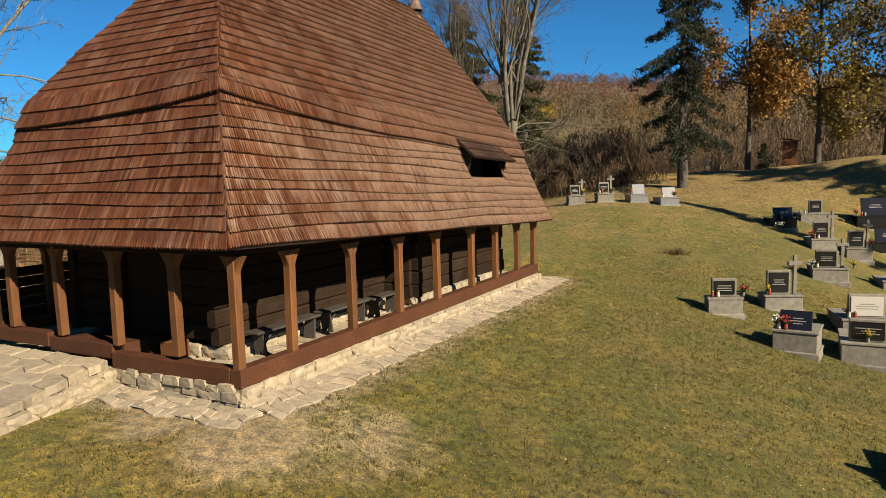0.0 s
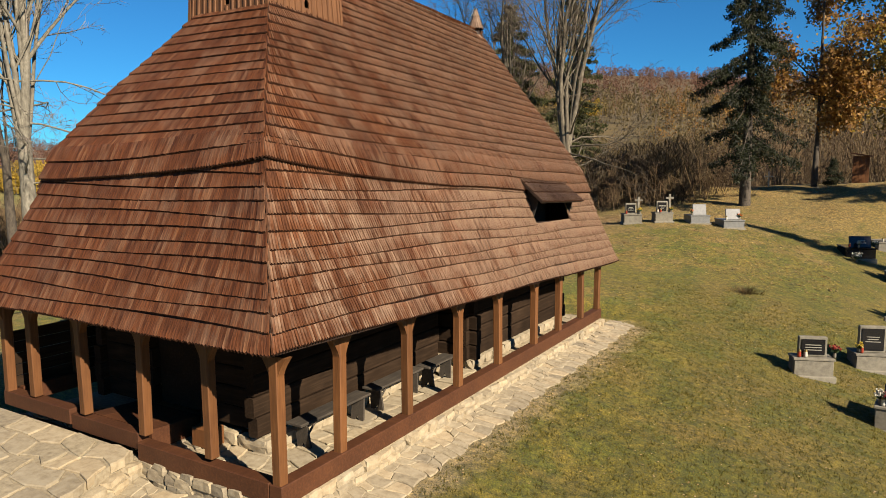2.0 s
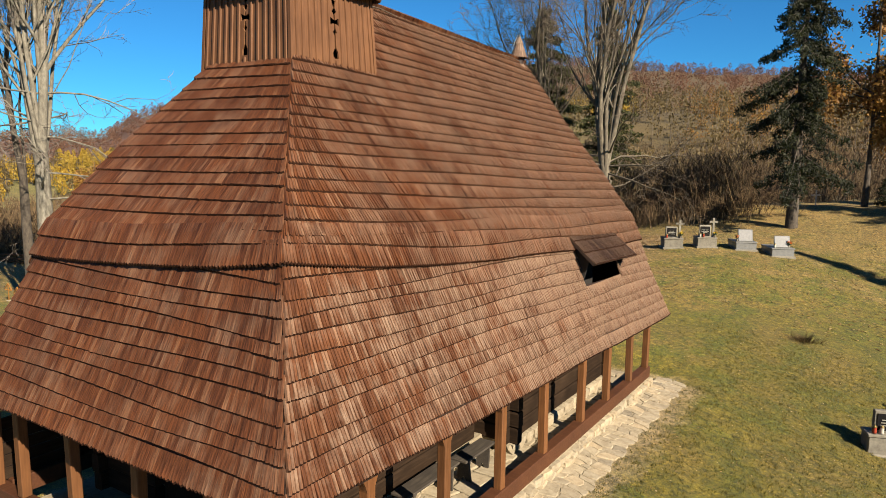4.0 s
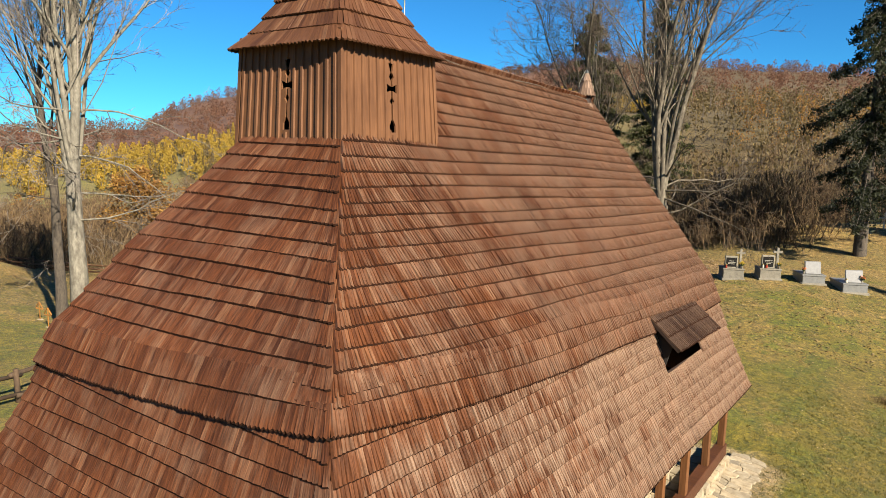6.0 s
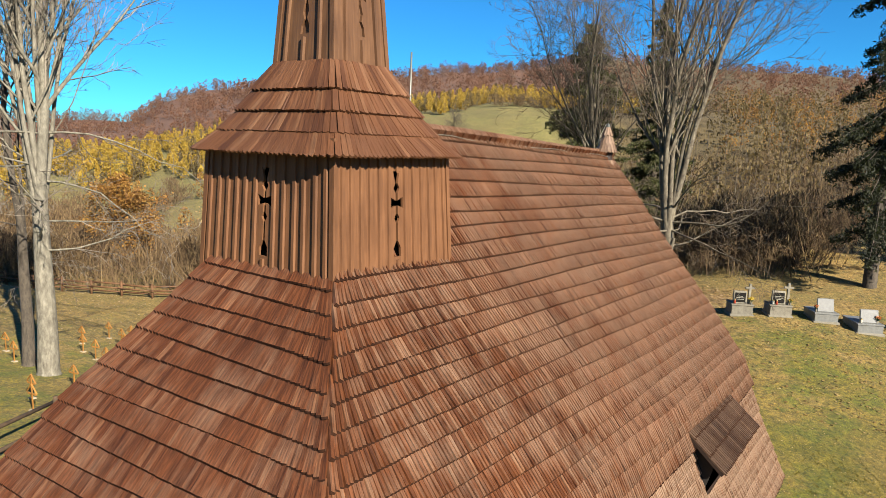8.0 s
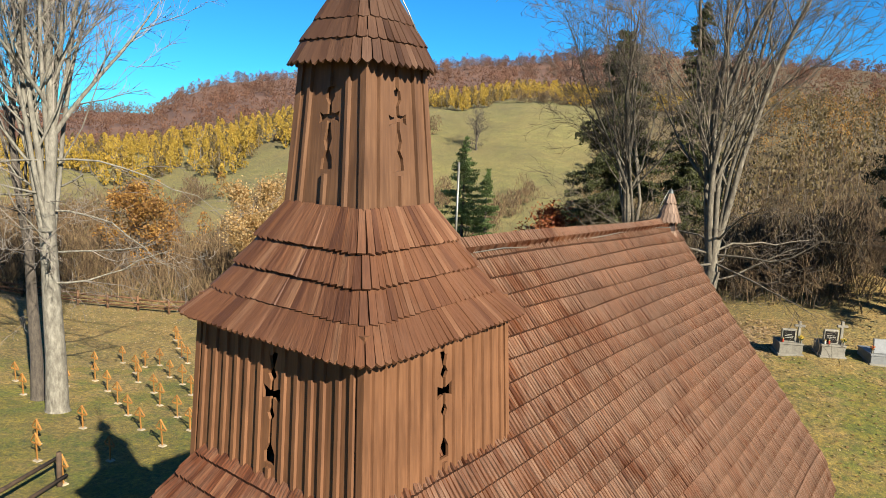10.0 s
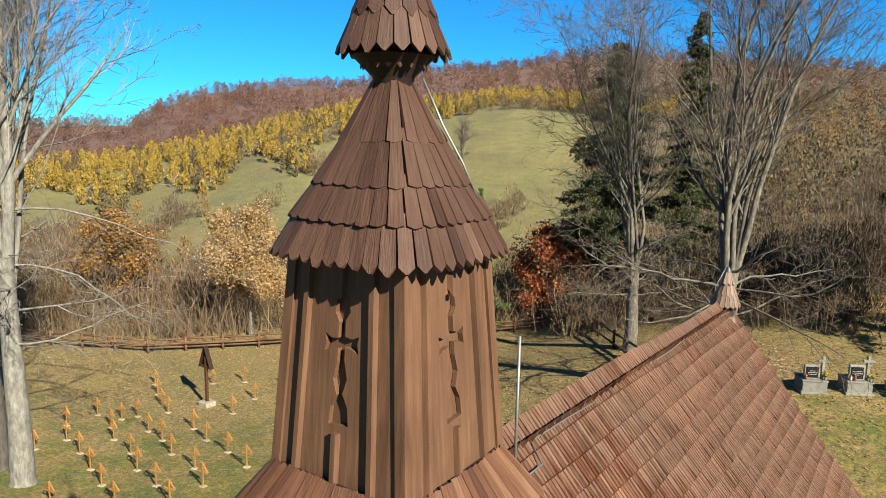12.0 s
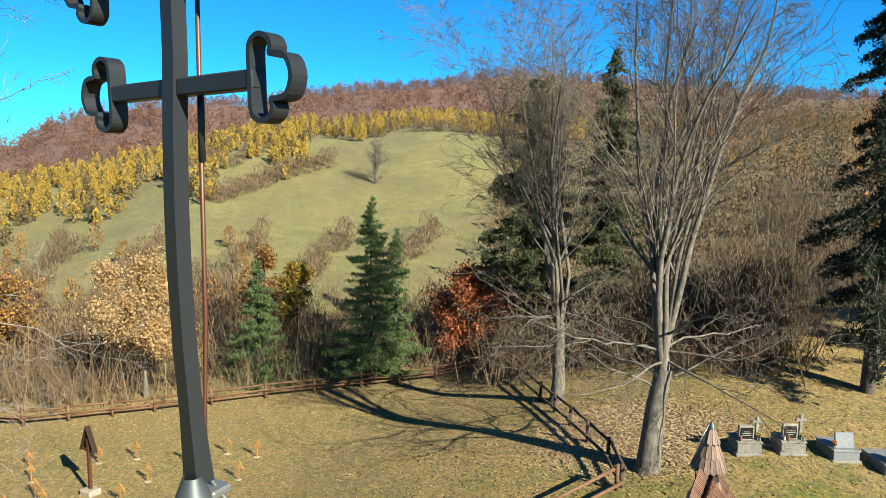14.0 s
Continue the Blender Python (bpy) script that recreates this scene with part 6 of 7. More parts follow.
def grow(rng, start, way, length, radius, level, thick, thin, top, spread=0.6, up=0.25, kids=(4, 6, 5, 4), ends=None, bend=0.18, low=0.5):
    """A limb with its side limbs: thick ones and twigs go to two meshes."""
    n = (9, 7, 5, 3, 2, 1)[min(level, 5)]
    pts = [np.array(start, float)]
    d = unit(np.array(way, float))
    turn = rng.normal(0, bend, (n, 3))
    for i in range(n):
        d = d + turn[i]
        d[2] += up * 0.35
        d = unit(d)
        pts.append(pts[-1] + d * length / n)
    last = level >= top
    store = thick if level <= 1 else thin
    tip = max(radius * (0.14 if level == 0 else 0.25), 0.0045)
    store.add(pts, radius, tip, 8 if level == 0 else (5 if level == 1 else 3))
    if ends is not None and level >= top - 1:
        ends.extend(pts[2:] if len(pts) > 2 else pts[1:])
    if last:
        return
    for k in range(kids[min(level, len(kids) - 1)]):
        t = rng.uniform(low if level == 0 else 0.2, 1.0)
        i = min(int(t * n), n - 1)
        p = pts[i] + (pts[i + 1] - pts[i]) * (t * n - i)
        base = unit(pts[i + 1] - pts[i])
        side = rng.normal(0, 1, 3)
        side[2] *= 0.6
        side = unit(side - base * side.dot(base))
        ang = rng.uniform(0.55, 1.15) * spread
        w = base * math.cos(ang) + side * math.sin(ang)
        size = rng.uniform(0.34, 0.58) * ((0.85 if level > 1 else 1.0) if level else 1.0 - 0.45 * t)
        here = radius + (tip - radius) * t
        grow(rng, p, w, length * size, max(here * rng.uniform(0.36, 0.58), 0.0095), level + 1, thick, thin, top, spread * 1.1, up * 0.9, kids, ends, bend * 1.25)


def bare_tree(name, label, x, y, height, stems, radius, mat, seed, trunk=0.18, spread=0.5, top=4, kids=(9, 6, 5, 3), lean=(0, 0), low=0.22, wide=0.30, twig=None, droop=9, reach=0.27, bend=0.10):
    """A leafless tree: a trunk that parts into rising stems, limbs and fine twigs, and long drooping limbs lower down."""
    rng = np.random.default_rng(seed)
    ob = thing(name, label, "tree", (x, y, ground_at(x, y) - 0.15))
    thick, thin = Sticks(), Sticks()
    fork = height * trunk
    base = [np.array((0, 0, -0.2)), np.array((0, 0, 0.30)), np.array((0.05, 0.02, fork * 0.3)), np.array((lean[0] * 0.4, lean[1] * 0.4, fork * 0.65)), np.array((lean[0], lean[1], fork))]
    thick.add(base[:2], radius * 1.55, radius * 1.12, 14)
    thick.add(base[1:], radius * 1.12, radius * 0.72, 14)
    for k in range(stems):
        a = 2 * math.pi * k / stems + rng.uniform(-0.5, 0.5)
        out = rng.uniform(0.03, wide) if k else 0.02
        p = base[3] + (base[4] - base[3]) * (rng.uniform(0.0, 1.0) if k else 0.9)
        grow(rng, p, (math.cos(a) * out, math.sin(a) * out, 1.0), height * rng.uniform(0.55, 0.80), radius * (rng.uniform(0.24, 0.42) if k else 0.6), 0, thick, thin, top, spread, 0.16, kids, None, bend, low)
    for k in range(droop):
        a = 2 * math.pi * k / droop + rng.uniform(-0.4, 0.4)
        p = base[2] + (base[4] - base[2]) * rng.uniform(0.55, 1.5)
        grow(rng, p, (math.cos(a), math.sin(a), rng.uniform(-0.05, 0.45)), height * rng.uniform(0.15, reach), radius * 0.13, 1, thick, thin, 4, 0.75, -0.03, (5, 7, 4, 2), None, 0.2)
    child("trunk", thick.mesh("trunk", mat), ob)
    child("twig_crown", thin.mesh("twig_crown", twig or twig_mat, False), ob, None, "bare grey-brown twigs")
    return ob


def leaf_cloud(rng, centres, size, count, spread, flat=1.0, slim=0.6, hang=0.0):
    """Many small leaf faces strewn round the given points."""
    c = np.asarray(centres, float)
    pick = c[rng.integers(0, len(c), count)] + rng.normal(0, spread, (count, 3)) * (1, 1, flat)
    a, b = rng.normal(0, 1, (count, 3)), rng.normal(0, 1, (count, 3))
    a[:, 2] -= hang
    a /= np.linalg.norm(a, axis=1)[:, None]
    b -= a * (a * b).sum(1)[:, None]
    b /= np.linalg.norm(b, axis=1)[:, None]
    s = size * rng.uniform(0.6, 1.3, (count, 1))
    v = np.stack([pick - a * s, pick - b * s * slim, pick + a * s, pick + b * s * slim], 1).reshape(-1, 3)
    return v, np.arange(count * 4).reshape(-1, 4)


def leafy_tree(name, label, x, y, height, crown_z, radius, mat, leaves, seed, leaf=0.10, bark=None, thinout=0.5):
    rng = np.random.default_rng(seed)
    ob = thing(name, label, "tree", (x, y, ground_at(x, y) - 0.1))
    thick, thin, ends = Sticks(), Sticks(), []
    r = 0.013 * height + 0.03
    thick.add([np.array((0, 0, 0.0)), np.array((0.03, 0, crown_z * 0.5)), np.array((0.05, 0.03, crown_z)), np.array((0.0, 0.05, height * 0.8))], r, r * 0.3, 8)
    for k in range(15):
        t = rng.uniform(0, 1)
        z = crown_z + (height * 0.86 - crown_z) * t
        a = rng.uniform(0, 2 * math.pi)
        L = radius * math.sqrt(max(0.1, 1 - (2 * t - 0.85) ** 2)) * rng.uniform(0.7, 1.05)
        grow(rng, (0.03, 0.02, z), (math.cos(a), math.sin(a), rng.uniform(0.15, 0.7)), L, r * 0.35, 1, thick, thin, 3, 0.8, 0.1, (4, 5, 4), ends, 0.2)
    child("trunk", thick.mesh("trunk", bark or bark_dark), ob)
    child("twig_crown", thin.mesh("twig_crown", twig_mat, False), ob)
    v, f = leaf_cloud(rng, np.array(ends), leaf, leaves, radius * 0.085 + 0.05)
    child("crown", mesh_np("crown", v, f, mat), ob, None, label)
    return ob


def conifer(name, label, x, y, height, radius, mat, seed, bare=0.08, dense=1.0, needle=0.10, droop=0.35, gap=1.0, taper=0.9, ragged=0.5):
    """A spruce: a straight trunk, whorls of drooping boughs, hanging needle sprays of many faces."""
    rng = np.random.default_rng(seed)
    ob = thing(name, label, "tree", (x, y, ground_at(x, y) - 0.1))
    thick = Sticks()
    thick.add([np.array((0, 0, 0.0)), np.array((0, 0, height * 0.4)), np.array((0, 0, height))], 0.016 * height, 0.02, 9)
    c, w = [], []
    z = height * bare
    while z < height * 0.985:
        t = (z - height * bare) / (height * (1 - bare))
        L = radius * (1 - t) ** taper + 0.10
        n = rng.integers(5, 8)
        for k in range(n):
            if rng.random() < 0.16:
                continue
            a = rng.uniform(0, 2 * math.pi)
            l = L * rng.uniform(ragged, 1.12)
            pts = []
            for q in range(6):
                s = q / 5
                pts.append(np.array((math.cos(a) * l * s, math.sin(a) * l * s, z - l * droop * s + l * 0.22 * s * s)))
            thick.add(pts, 0.018 + 0.006 * l, 0.006, 4)
            m = int(26 * l * dense) + 6
            ss = rng.uniform(0.12, 1.0, m)
            for s in ss:
                i = min(int(s * 5), 4)
                p = pts[i] + (pts[i + 1] - pts[i]) * (s * 5 - i)
                side = np.array((-math.sin(a), math.cos(a), 0)) * rng.normal(0, 0.15 * l * (1.1 - s) + 0.03)
                c.append(p + side + (0, 0, -abs(rng.normal(0, 0.04 + 0.10 * l * droop))))
        z += gap * (0.30 + 0.02 * height * (1 - t)) * rng.uniform(0.7, 1.2)
    v, f = leaf_cloud(rng, c, needle * 1.05, int(len(c) * 3.4), 0.07, 0.8, 0.26, 0.7)
    child("trunk", thick.mesh("trunk", bark_dark), ob)
    child("crown", mesh_np("crown", v, f, mat), ob, None, label)
    return ob


bare_tree("bare_tree", "tall bare many-stemmed tree with pale bark beside the crosses", -26.5, 11.2, 24, 11, 0.38, bark_pale, 16, 0.31, 0.62, 4, (10, 8, 6, 3), wide=0.15, twig=twig_grey, droop=13, reach=0.28, bend=0.06)
bare_tree("bare_tree", "slim bare dark-barked tree behind the pale one", -28.4, 11.3, 19, 4, 0.24, bark_dark, 15, 0.34, 0.55, 4, (8, 6, 5, 3), wide=0.16, twig=twig_grey, droop=4)
bare_tree("bare_tree", "large bare spreading tree with a forked pale trunk by the fence", -7.35, 29.0, 21, 8, 0.42, bark_grey, 9, 0.20, 0.66, 4, (9, 7, 5, 3), wide=0.28, lean=(0.35, 0.1), bend=0.08, droop=12, reach=0.34, twig=twig_brown)
bare_tree("bare_tree", "tall bare tree with pale bark at the fence", -13.4, 36.3, 20, 6, 0.34, bark_grey, 14, 0.22, 0.60, 4, (9, 7, 5, 3), wide=0.15, droop=11, reach=0.30, twig=twig_brown)
conifer("spruce", "tall dark spruce with a bare pale trunk foot", 0.5, 39.9, 22, 3.5, spruce_leaf, 21, 0.18, 1.9, 0.12, 0.75, 1.25, taper=0.52, ragged=0.45)
conifer("spruce", "middling green spruce at the edge of the thicket", -27.4, 40.0, 12.6, 3.6, spruce_bright, 22, 0.09, 2.0, 0.085, 0.25, 0.9)
conifer("spruce", "small bright green spruce behind the fence", -34.2, 36.8, 8.4, 2.9, spruce_bright, 23, 0.04, 2.2, 0.085, 0.25, 0.9)
conifer("spruce", "slender spruce beside the taller one", -27.6, 43.4, 10.4, 2.6, spruce_bright, 24, 0.08, 1.7, 0.085, 0.25)
conifer("spruce", "tall olive green spruce standing behind bare trees", -19.0, 47.1, 19.5, 5.0, spruce_olive, 25, 0.05, 2.0, 0.13, 0.5, taper=0.62)
conifer("spruce", "tall olive green spruce standing behind bare trees", -15.0, 51.5, 20.5, 4.0, spruce_olive, 26, 0.05, 1.7, 0.13, 0.5, taper=0.7)
conifer("spruce", "slender spruce that throws a long shadow over the graves", 31.0, 22.2, 23.5, 2.8, spruce_leaf, 28, 0.06, 1.2, 0.14, taper=0.7)
conifer("spruce", "dark spruce at the edge of the graveyard", 25.0, 36.6, 24, 4.4, spruce_leaf, 27, 0.06, 1.2, 0.14, taper=0.6)
leafy_tree("golden_tree", "small round tree with golden autumn leaves", -38.0, 30.9, 8.8, 2.7, 3.0, gold_leaf, 34000, 31, 0.085, bark_pale)
leafy_tree("russet_tree", "small tree with russet autumn leaves", -23.4, 47.2, 8.6, 1.6, 2.9, red_leaf, 13000, 32, 0.12)
leafy_tree("russet_tree", "thin russet tree in the thicket", -53, 30, 9.0, 2.0, 3.0, rust_leaf, 7000, 33, 0.12)
leafy_tree("orange_tree", "small orange autumn tree behind the fence", -42, 46, 8.5, 2.5, 2.5, rust_leaf, 5000, 34, 0.12)
leafy_tree("oak", "tall oak with thinning rust-brown leaves", 3.9, 47.5, 15.5, 4.2, 3.6, rust_leaf, 12000, 35, 0.13)
leafy_tree("oak", "tall oak with thinning yellow-brown leaves", 8.4, 50, 19, 3.6, 5.0, oak_leaf, 12000, 36, 0.14)
leafy_tree("oak", "tall oak with dark green and brown leaves", 12.6, 49, 19, 3.4, 4.6, dark_oak_leaf, 12000, 38, 0.14)
leafy_tree("yellow_tree", "slim yellow tree in the thicket", -36.1, 43.0, 8.0, 2.5, 1.6, yellow_forest_mat, 5000, 37, 0.12)


def hut(x, y):
    ob = thing("garden_hut", "small dark wooden hut under a lean-to roof", "hut", (x, y, ground_at(x, y) - 0.05))
    part("hut_wall", boxed((-0.48, -0.48, 0), (0.48, 0.48, 1.88), 0.02), post_mat, ob)
    for k in range(5):
        part("wall_board", boxed((-0.5 + 0.2 * k + 0.008, -0.505, 0.02), (-0.5 + 0.2 * (k + 1) - 0.008, -0.482, 1.9), 0.004), post_mat, ob)
        part("wall_board", boxed((0.482, -0.5 + 0.2 * k + 0.008, 0.02), (0.505, -0.5 + 0.2 * (k + 1) - 0.008, 1.9), 0.004), post_mat, ob)
    part("hut_roof", boxed((-0.68, -0.72, -0.04), (0.68, 0.72, 0.04), 0.01), sill_mat, ob, m=pose(0, 0, 2.0, 0, 10))


hut(6.6, 50.0)
conifer("spruce", "knee-high spruce sapling beside the hut", 5.0, 47.0, 2.0, 0.8, spruce_leaf, 29, 0.05, 2.0, 0.08)


def white_cross(x, y):
    ob = thing("white_cross", "small white wooden grave cross under the trees", "cross", (x, y, ground_at(x, y) - 0.03))
    part("upright", boxed((-0.04, -0.03, 0.0), (0.04, 0.03, 1.05), 0.006), white_mat, ob)
    part("arm", boxed((-0.28, -0.027, 0.68), (0.28, 0.027, 0.76), 0.006), white_mat, ob)


white_cross(1.2, 46.0)


def dry_tuft(x, y):
    """A clump of old straw left standing by the mower."""
    r = np.random.default_rng(44)
    ob = thing("dry_grass_clump", "clump of dry straw-coloured grass on the lawn", "grass", (x, y, ground_at(x, y) - 0.02))
    st = Sticks()
    for k in range(260):
        a, d = r.uniform(0, 2 * math.pi), abs(r.normal(0, 0.22))
        p = np.array((math.cos(a) * d * 1.5, math.sin(a) * d, 0.0))
        h = r.uniform(0.10, 0.30)
        e = np.array((math.cos(a) * h * 0.7, math.sin(a) * h * 0.7, h)) + r.normal(0, 0.04, 3)
        st.add([p, p + e * 0.6 + (0, 0, 0.03), p + e], 0.006, 0.002, 3)
    child("straw", st.mesh("straw", straw_mat, False), ob)


straw_mat = leaf_material("dry_straw", (0.16, 0.10, 0.035), (0.30, 0.20, 0.075), (0.46, 0.34, 0.15), 0.8)
dry_tuft(3.08, 20.7)

# ---- thickets and far woods ----


def polar(az, d):
    a = np.radians(az)
    return -3.0 - d * np.sin(a), 3.0 + d * np.cos(a)


def thicket(name, label, spots, seed, stems=16, tall=(2.0, 4.5), mat=None, fine=4):
    """Leafless undergrowth: bundles of thin rising stems with side twigs, joined."""
    rng = np.random.default_rng(seed)
    st = Sticks()
    for x, y in spots:
        z = float(ground_height(x, y)) - 0.1
        h0 = tall[0] * 0.5 + (tall[1] - tall[0] * 0.5) * rng.random() ** 1.6
        for k in range(stems):
            a = rng.uniform(0, 2 * math.pi)
            h = h0 * rng.uniform(0.35, 1.1)
            o = rng.normal(0, 1.0, 2)
            lean = rng.uniform(0.05, 0.8)
            p0 = np.array((x + o[0], y + o[1], z))
            d = np.array((math.cos(a) * lean, math.sin(a) * lean, 1.0))
            d /= np.linalg.norm(d)
            pts = [p0, p0 + d * h * 0.5 + rng.normal(0, 0.05 * h, 3), p0 + d * h + rng.normal(0, 0.08 * h, 3) + (0, 0, 0.1 * h)]
            st.add(pts, 0.010 + 0.006 * h, 0.004, 3)
            for q in range(fine):
                t = rng.uniform(0.2, 0.95)
                b = pts[0] + (pts[2] - pts[0]) * t
                e = b + np.array((rng.normal(0, 0.6), rng.normal(0, 0.6), rng.uniform(0.0, 0.8))) * h * 0.34
                st.add([b, e], 0.010, 0.004, 3)
    ob = new(name, st.mesh(name, mat or brush_mat, False))
    return tagged(ob, label, "thicket", kind="stuff")


def belt(seed, count, az0, az1, d0, d1):
    rng = np.random.default_rng(seed)
    az, d = rng.uniform(az0, az1, count), rng.uniform(d0, d1, count)
    x, y = polar(az, d)
    return [(float(a), float(b)) for a, b in zip(x, y)]


def behind_fence(seed, count):
    """Spots just outside the fence line."""
    r = random.Random(seed)
    line = [(-64, 17.5), (-47, 23.0), (-41, 26.0), (-36.6, 31.0), (-32.7, 36.0), (-28.6, 41), (-24.6, 45.2), (-20.6, 49)]
    out = []
    for _ in range(count):
        k = r.randrange(len(line) - 1)
        t, off = r.random(), abs(r.gauss(0, 4.5)) + 0.4
        x, y = line[k][0] + (line[k + 1][0] - line[k][0]) * t, line[k][1] + (line[k + 1][1] - line[k][1]) * t
        out.append((x - off * 0.72, y + off * 0.70))
    return out


thicket("thicket", "grey-brown leafless undergrowth behind the fence", behind_fence(1, 300), 51, 9, (1.6, 5.5))
thicket("thicket", "dense leafless shrubs beyond the graves", belt(2, 180, -16, 22, 50, 68), 52, 9, (2.0, 6.5))
br_ = random.Random(5)
thicket("thicket", "dark dense leafless shrubs behind the row of graves", [(br_.uniform(-19, -2.0), 40.5 + 11 * br_.random() ** 1.5) for _ in range(240)], 55, 9, (1.2, 4.5), None, 6)
thicket("thicket", "leafless shrubs on the lower slope", belt(3, 200, 24, 68, 56, 80), 53, 8, (1.4, 4.5))
thicket("thicket", "leafless saplings below the right slope", belt(4, 150, -22, 24, 62, 110), 54, 8, (3.0, 9.0))


def wood(name, label, spots, seed, height, width, faces, size, mat, trunk=True, slim=0.7, upright=0.5, peak=0.6, category="woodland"):
    """A far wood: many small trees or bushes, each an uneven heap of leaf or twig faces, joined. peak: how pointed the crowns are."""
    rng = np.random.default_rng(seed)
    V = []
    st = Sticks()
    for x, y in spots:
        z = float(ground_height(x, y))
        h, w = height * rng.uniform(0.6, 1.25), width * rng.uniform(0.65, 1.25)
        t = rng.random(faces)
        a = rng.uniform(0, 2 * math.pi, faces)
        lobe = 1 + 0.25 * np.sin(3 * a + 7 * t + rng.uniform(0, 6))
        rad = w * 0.5 * lobe * np.clip(t / 0.25, 0.3, 1) * np.clip(1.05 - t, 0.03, 1) ** peak * rng.uniform(0.2, 1.0, faces) ** 0.5
        c = np.stack([x + rad * np.cos(a), y + rad * np.sin(a), z + h * (0.10 + 0.90 * t)], 1)
        p, q = rng.normal(0, 1, (faces, 3)), rng.normal(0, 1, (faces, 3))
        p[:, 2] = np.abs(p[:, 2]) + upright * 2
        p /= np.linalg.norm(p, axis=1)[:, None]
        q -= p * (p * q).sum(1)[:, None]
        q /= np.linalg.norm(q, axis=1)[:, None]
        s = size * rng.uniform(0.6, 1.3, (faces, 1))
        V.append(np.stack([c - p * s, c - q * s * slim, c + p * s, c + q * s * slim], 1).reshape(-1, 3))
        if trunk:
            st.add([np.array((x, y, z - 0.3)), np.array((x, y, z + h * 0.85))], 0.09, 0.03, 3)
    v = np.concatenate(V)
    tagged(new(name, mesh_np(name, v, np.arange(len(v)).reshape(-1, 4), mat)), label, category, kind="stuff")
    if trunk:
        tagged(new("wood_stems", st.mesh("wood_stems", twig_mat, False)), "thin grey stems of the autumn wood", "woodland", kind="stuff")


def keep_spots(seed, count, az0, az1, d0, d1, test=None):
    rng = np.random.default_rng(seed)
    out = []
    while len(out) < count:
        az, d = rng.uniform(az0, az1), math.sqrt(rng.uniform(d0 * d0, d1 * d1))
        if test is None or test(az, d, rng):
            x, y = polar(az, d)
            out.append((float(x), float(y)))
    return out


def yellow_zone(az, d, rng):
    if az > 38:
        return 134 + 2.2 * max(0, 46 - az) + 12 * math.sin(az * 0.9) < d < 226 - 1.6 * max(0, az - 44)
    return 172 + 8 * math.sin(az * 0.7) < d < 216


wood("yellow_wood", "slope of golden yellow birches and larches", keep_spots(61, 820, 16, 70, 110, 236, yellow_zone), 61, 4.3, 2.5, 180, 0.20, yellow_forest_mat)
wood("ochre_wood", "ochre and brown trees among the golden birches", keep_spots(67, 330, 16, 72, 110, 240, yellow_zone), 67, 4.3, 2.3, 110, 0.21, olive_forest_mat)
wood("russet_wood", "russet brown beech woods on the ridge", keep_spots(62, 3400, -25, 76, 214, 400), 62, 4.6, 4.6, 56, 0.27, rust_forest_mat, False)
wood("brown_wood", "brown and olive trees on the nearer slopes", keep_spots(63, 760, -35, 23, 80, 225), 63, 7.0, 4.4, 80, 0.25, olive_forest_mat)
wood("rust_wood", "rusty trees scattered on the slope", keep_spots(64, 200, -35, 12, 125, 225), 64, 6.5, 4.5, 150, 0.15, rust_leaf)
wood("brush_slope", "grey-brown leafless brush along the foot of the meadow", keep_spots(65, 560, 26, 74, 52, 106, lambda az, d, r: d < 64 + 12 * math.sin(az * 0.31) + 1.0 * max(az - 38, 0) or math.sin(az * 0.9 + d * 0.13) > 0.75), 65, 3.2, 3.8, 170, 0.36, brush_mat, False, 0.09, 0.9, 0.4, "brushwood")
wood("orange_wood", "a few small orange trees on the slope", keep_spots(68, 14, 40, 70, 64, 110), 68, 4.5, 2.6, 300, 0.13, rust_leaf)
wood("meadow_brush", "patches of grey-brown brush across the meadow",
     [polar(30 - k * 0.35 + 0.2 * math.sin(k), 168 + 2.0 * math.sin(k * 1.7)) for k in range(26)] + [polar(46 - k * 0.28, 126 + k * 0.6 + 3 * math.sin(k * 2.1)) for k in range(34)] + [polar(50 - k * 0.5, 150 + 4 * math.sin(k)) for k in range(16)],
     66, 2.6, 3.8, 260, 0.34, brush_mat, False, 0.10, 0.9, 0.4, "brushwood")
wood("slope_brush", "brown leafless brush on the wooded slope", keep_spots(70, 520, -22, 23, 56, 125), 70, 4.6, 4.2, 130, 0.34, brush_mat, False, 0.08, 0.9, 0.4, "brushwood")
br2 = random.Random(15)
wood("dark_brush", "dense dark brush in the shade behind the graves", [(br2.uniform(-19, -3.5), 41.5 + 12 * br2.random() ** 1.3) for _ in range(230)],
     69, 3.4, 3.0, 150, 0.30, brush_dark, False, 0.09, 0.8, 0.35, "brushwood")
lx, ly = polar(33.2, 132)
bare_tree("bare_tree", "lone bare apple tree on the meadow", float(lx), float(ly), 8.5, 8, 0.24, bark_dark, 71, 0.15, 0.8, 3, (7, 7, 6), twig=bark_dark)

# ---- leaf litter and grass tufts ----


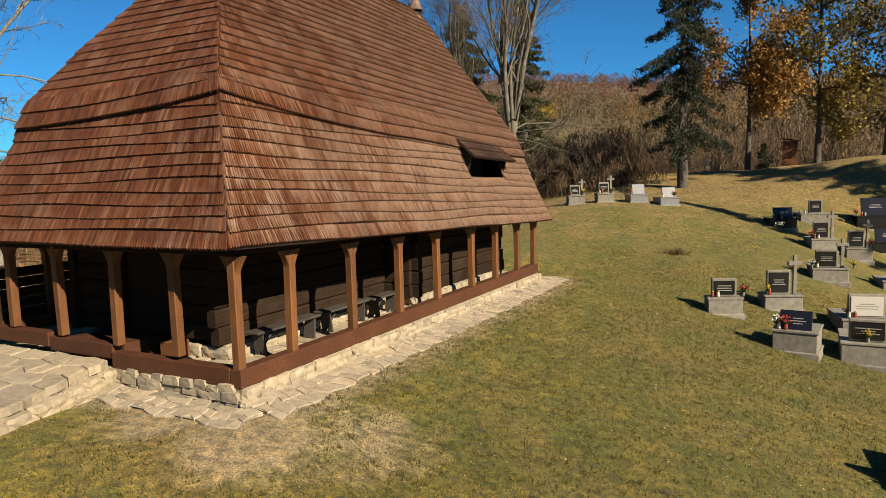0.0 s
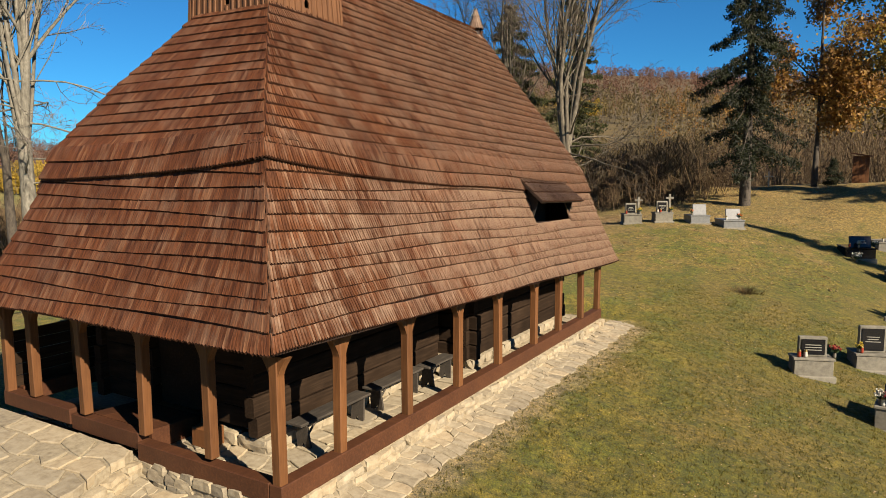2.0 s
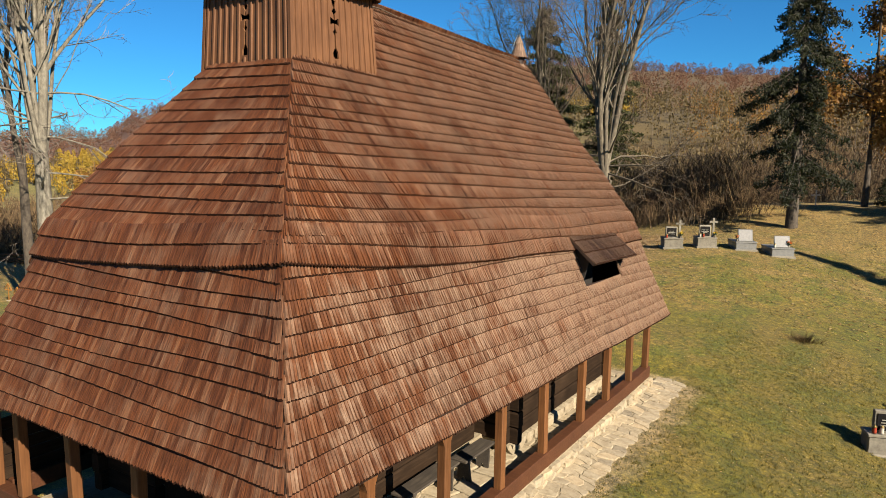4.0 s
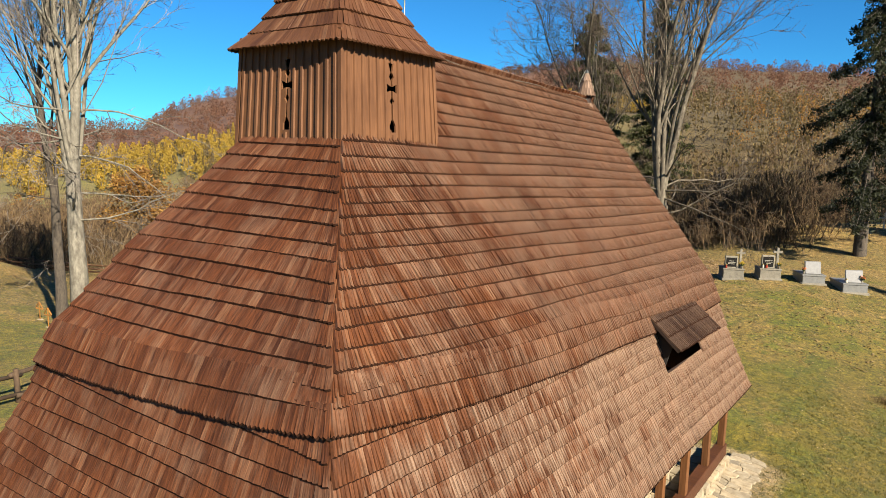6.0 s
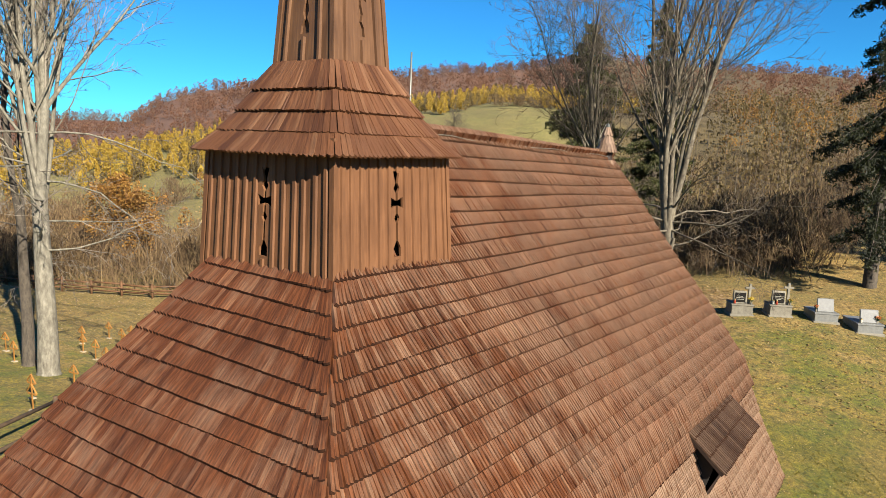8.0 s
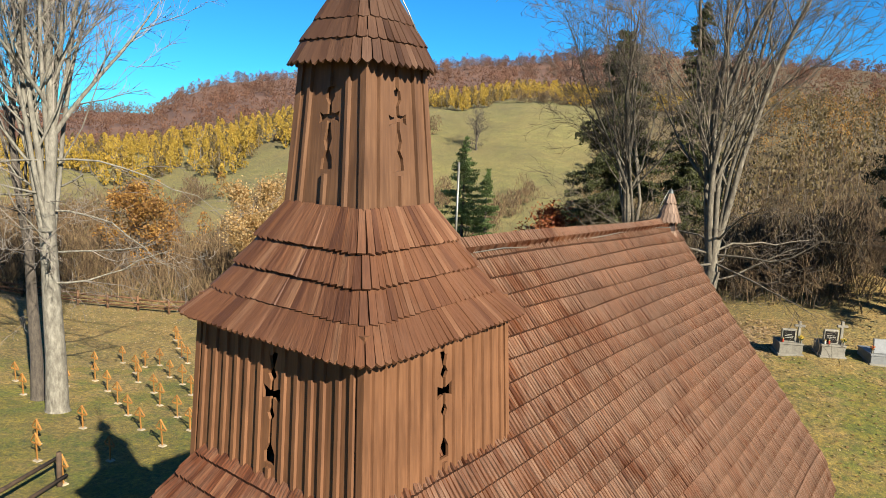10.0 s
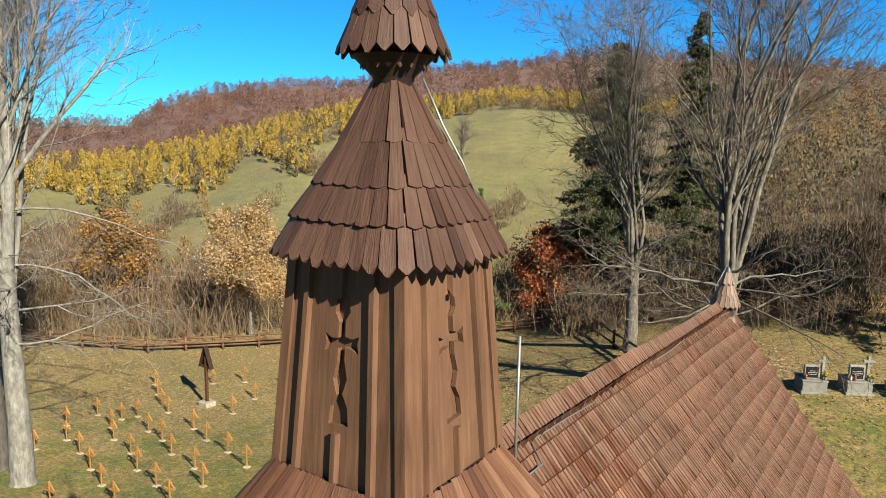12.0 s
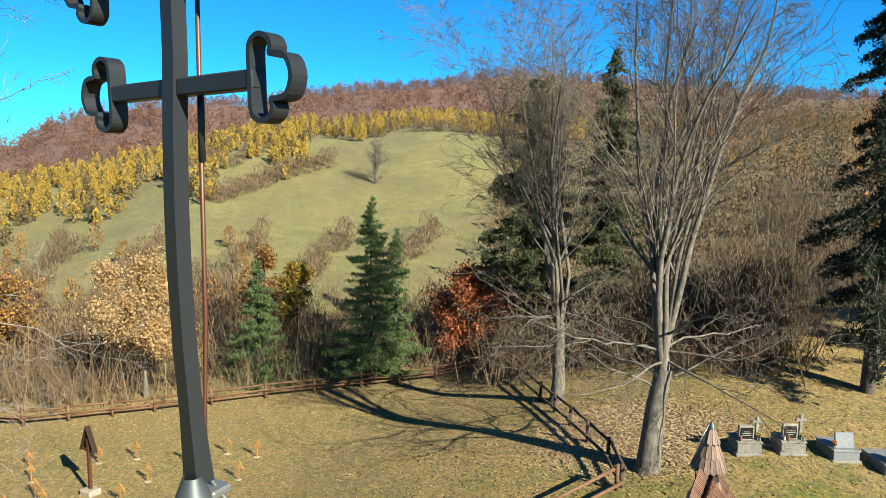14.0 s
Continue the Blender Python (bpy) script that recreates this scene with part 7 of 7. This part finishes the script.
def strew(name, label, count, x0, x1, y0, y1, size, mat, seed, lift, test=None):
    rng = np.random.default_rng(seed)
    x, y = rng.uniform(x0, x1, count), rng.uniform(y0, y1, count)
    ok = ~((x < 1.0) & (x > -7.4) & (y > -0.9) & (y < 14.8)) & ~((x < -2.2) & (x > -9.2) & (y > -2.6) & (y < 0.2))
    if test is not None:
        ok &= test(x, y, rng)
    x, y = x[ok], y[ok]
    z = ground_height(x, y) + lift
    n = len(x)
    c = np.stack([x, y, z], 1)
    a = rng.uniform(0, 2 * math.pi, n)
    p = np.stack([np.cos(a), np.sin(a), rng.normal(0, 0.12, n)], 1)
    q = np.stack([-np.sin(a), np.cos(a), rng.normal(0, 0.16, n)], 1)
    s = size * rng.uniform(0.6, 1.3, (n, 1))
    v = np.stack([c - p * s, c - q * s * 0.7, c + p * s, c + q * s * 0.7], 1).reshape(-1, 3)
    tagged(new(name, mesh_np(name, v, np.arange(n * 4).reshape(-1, 4), mat)), label, "leaves", kind="stuff")


litter_mat = leaf_material("fallen_leaves", (0.34, 0.19, 0.07), (0.58, 0.39, 0.17), (0.85, 0.68, 0.38), 0.8)
pale_litter = leaf_material("pale_fallen_leaves", (0.45, 0.28, 0.14), (0.70, 0.48, 0.28), (0.95, 0.75, 0.52), 0.8)
strew("fallen_leaves", "pale fallen leaves on the grass", 11000, -6, 16, -8, 38, 0.022, pale_litter, 81, 0.008)
strew("fallen_leaves", "brown fallen leaves under the trees", 9000, -22, 6, 22, 46, 0.06, litter_mat, 82, 0.03)
strew("fallen_leaves", "pale heaped leaves under the bare trees", 9000, -15, -4, 27, 38, 0.07, pale_litter, 84, 0.03, lambda x, y, r: np.hypot(x + 8.6, y - 32.5) < 2.5 + 2.6 * r.random(len(x)))
FENCE = ((-62, 16.0), (-46, 21.5), (-39.8, 24.4), (-35.4, 29.4), (-31.5, 34.4), (-27.5, 39.0), (-21.5, 46.4))


def along_fence(x, y, r):
    """Thicker towards the fence, thinning out over some metres of grass."""
    d = y - np.interp(x, [q[0] for q in FENCE], [q[1] for q in FENCE])
    return (d < 0.5) & (r.random(len(x)) < np.exp(-np.abs(d) / 5.0))


strew("fallen_leaves", "brown fallen leaves along the fence", 60000, -60, -18, 0, 46, 0.055, pale_litter, 83, 0.02, along_fence)


def tufts(name, label, count, x0, x1, y0, y1, tall, mat, seed):
    rng = np.random.default_rng(seed)
    x, y = rng.uniform(x0, x1, count), rng.uniform(y0, y1, count)
    ok = ~((x < 0.85) & (x > -7.4) & (y > -0.8) & (y < 14.8)) & ~((x < -2.2) & (x > -9.2) & (y > -2.6) & (y < 0.2))
    edge = np.minimum(np.minimum(x - x0, x1 - x), np.minimum(y - y0, y1 - y))
    ok &= rng.random(count) < smooth(0.0, 0.22 * min(x1 - x0, y1 - y0), edge)
    worn = np.minimum(np.hypot(x - 0.9, y + 0.9), np.minimum(np.hypot(x + 0.8, y + 1.0) + 0.3, np.hypot(x - 2.3, y - 0.4) + 0.9))
    ok &= rng.random(count) < smooth(0.6, 1.5, worn)
    x, y = x[ok], y[ok]
    n = len(x)
    z = ground_height(x, y)
    V = []
    for b in range(4):
        a = rng.uniform(0, 2 * math.pi, n)
        h = tall * rng.uniform(0.5, 1.4, n)
        ox, oy = rng.normal(0, 0.03, n), rng.normal(0, 0.03, n)
        w = 0.006 + 0.006 * rng.random(n)
        base = np.stack([x + ox, y + oy, z - 0.01], 1)
        side = np.stack([np.cos(a) * w, np.sin(a) * w, np.zeros(n)], 1)
        tip = base + np.stack([rng.normal(0, 0.4, n) * h, rng.normal(0, 0.4, n) * h, h], 1)
        V.append(np.stack([base - side, base + side, tip], 1))
    v = np.concatenate(V).reshape(-1, 3)
    tagged(new(name, mesh_np(name, v, np.arange(len(v)).reshape(-1, 3), mat)), label, "grass", kind="stuff")


grass_mat = leaf_material("grass_blades", (0.11, 0.115, 0.008), (0.22, 0.19, 0.02), (0.38, 0.30, 0.065), 0.9)
tufts("grass", "short mown autumn grass", 52000, -1.5, 15, -9.5, 22, 0.05, grass_mat, 91)
tufts("grass", "short mown autumn grass", 12000, -10, 3, -8, 0.6, 0.05, grass_mat, 92)
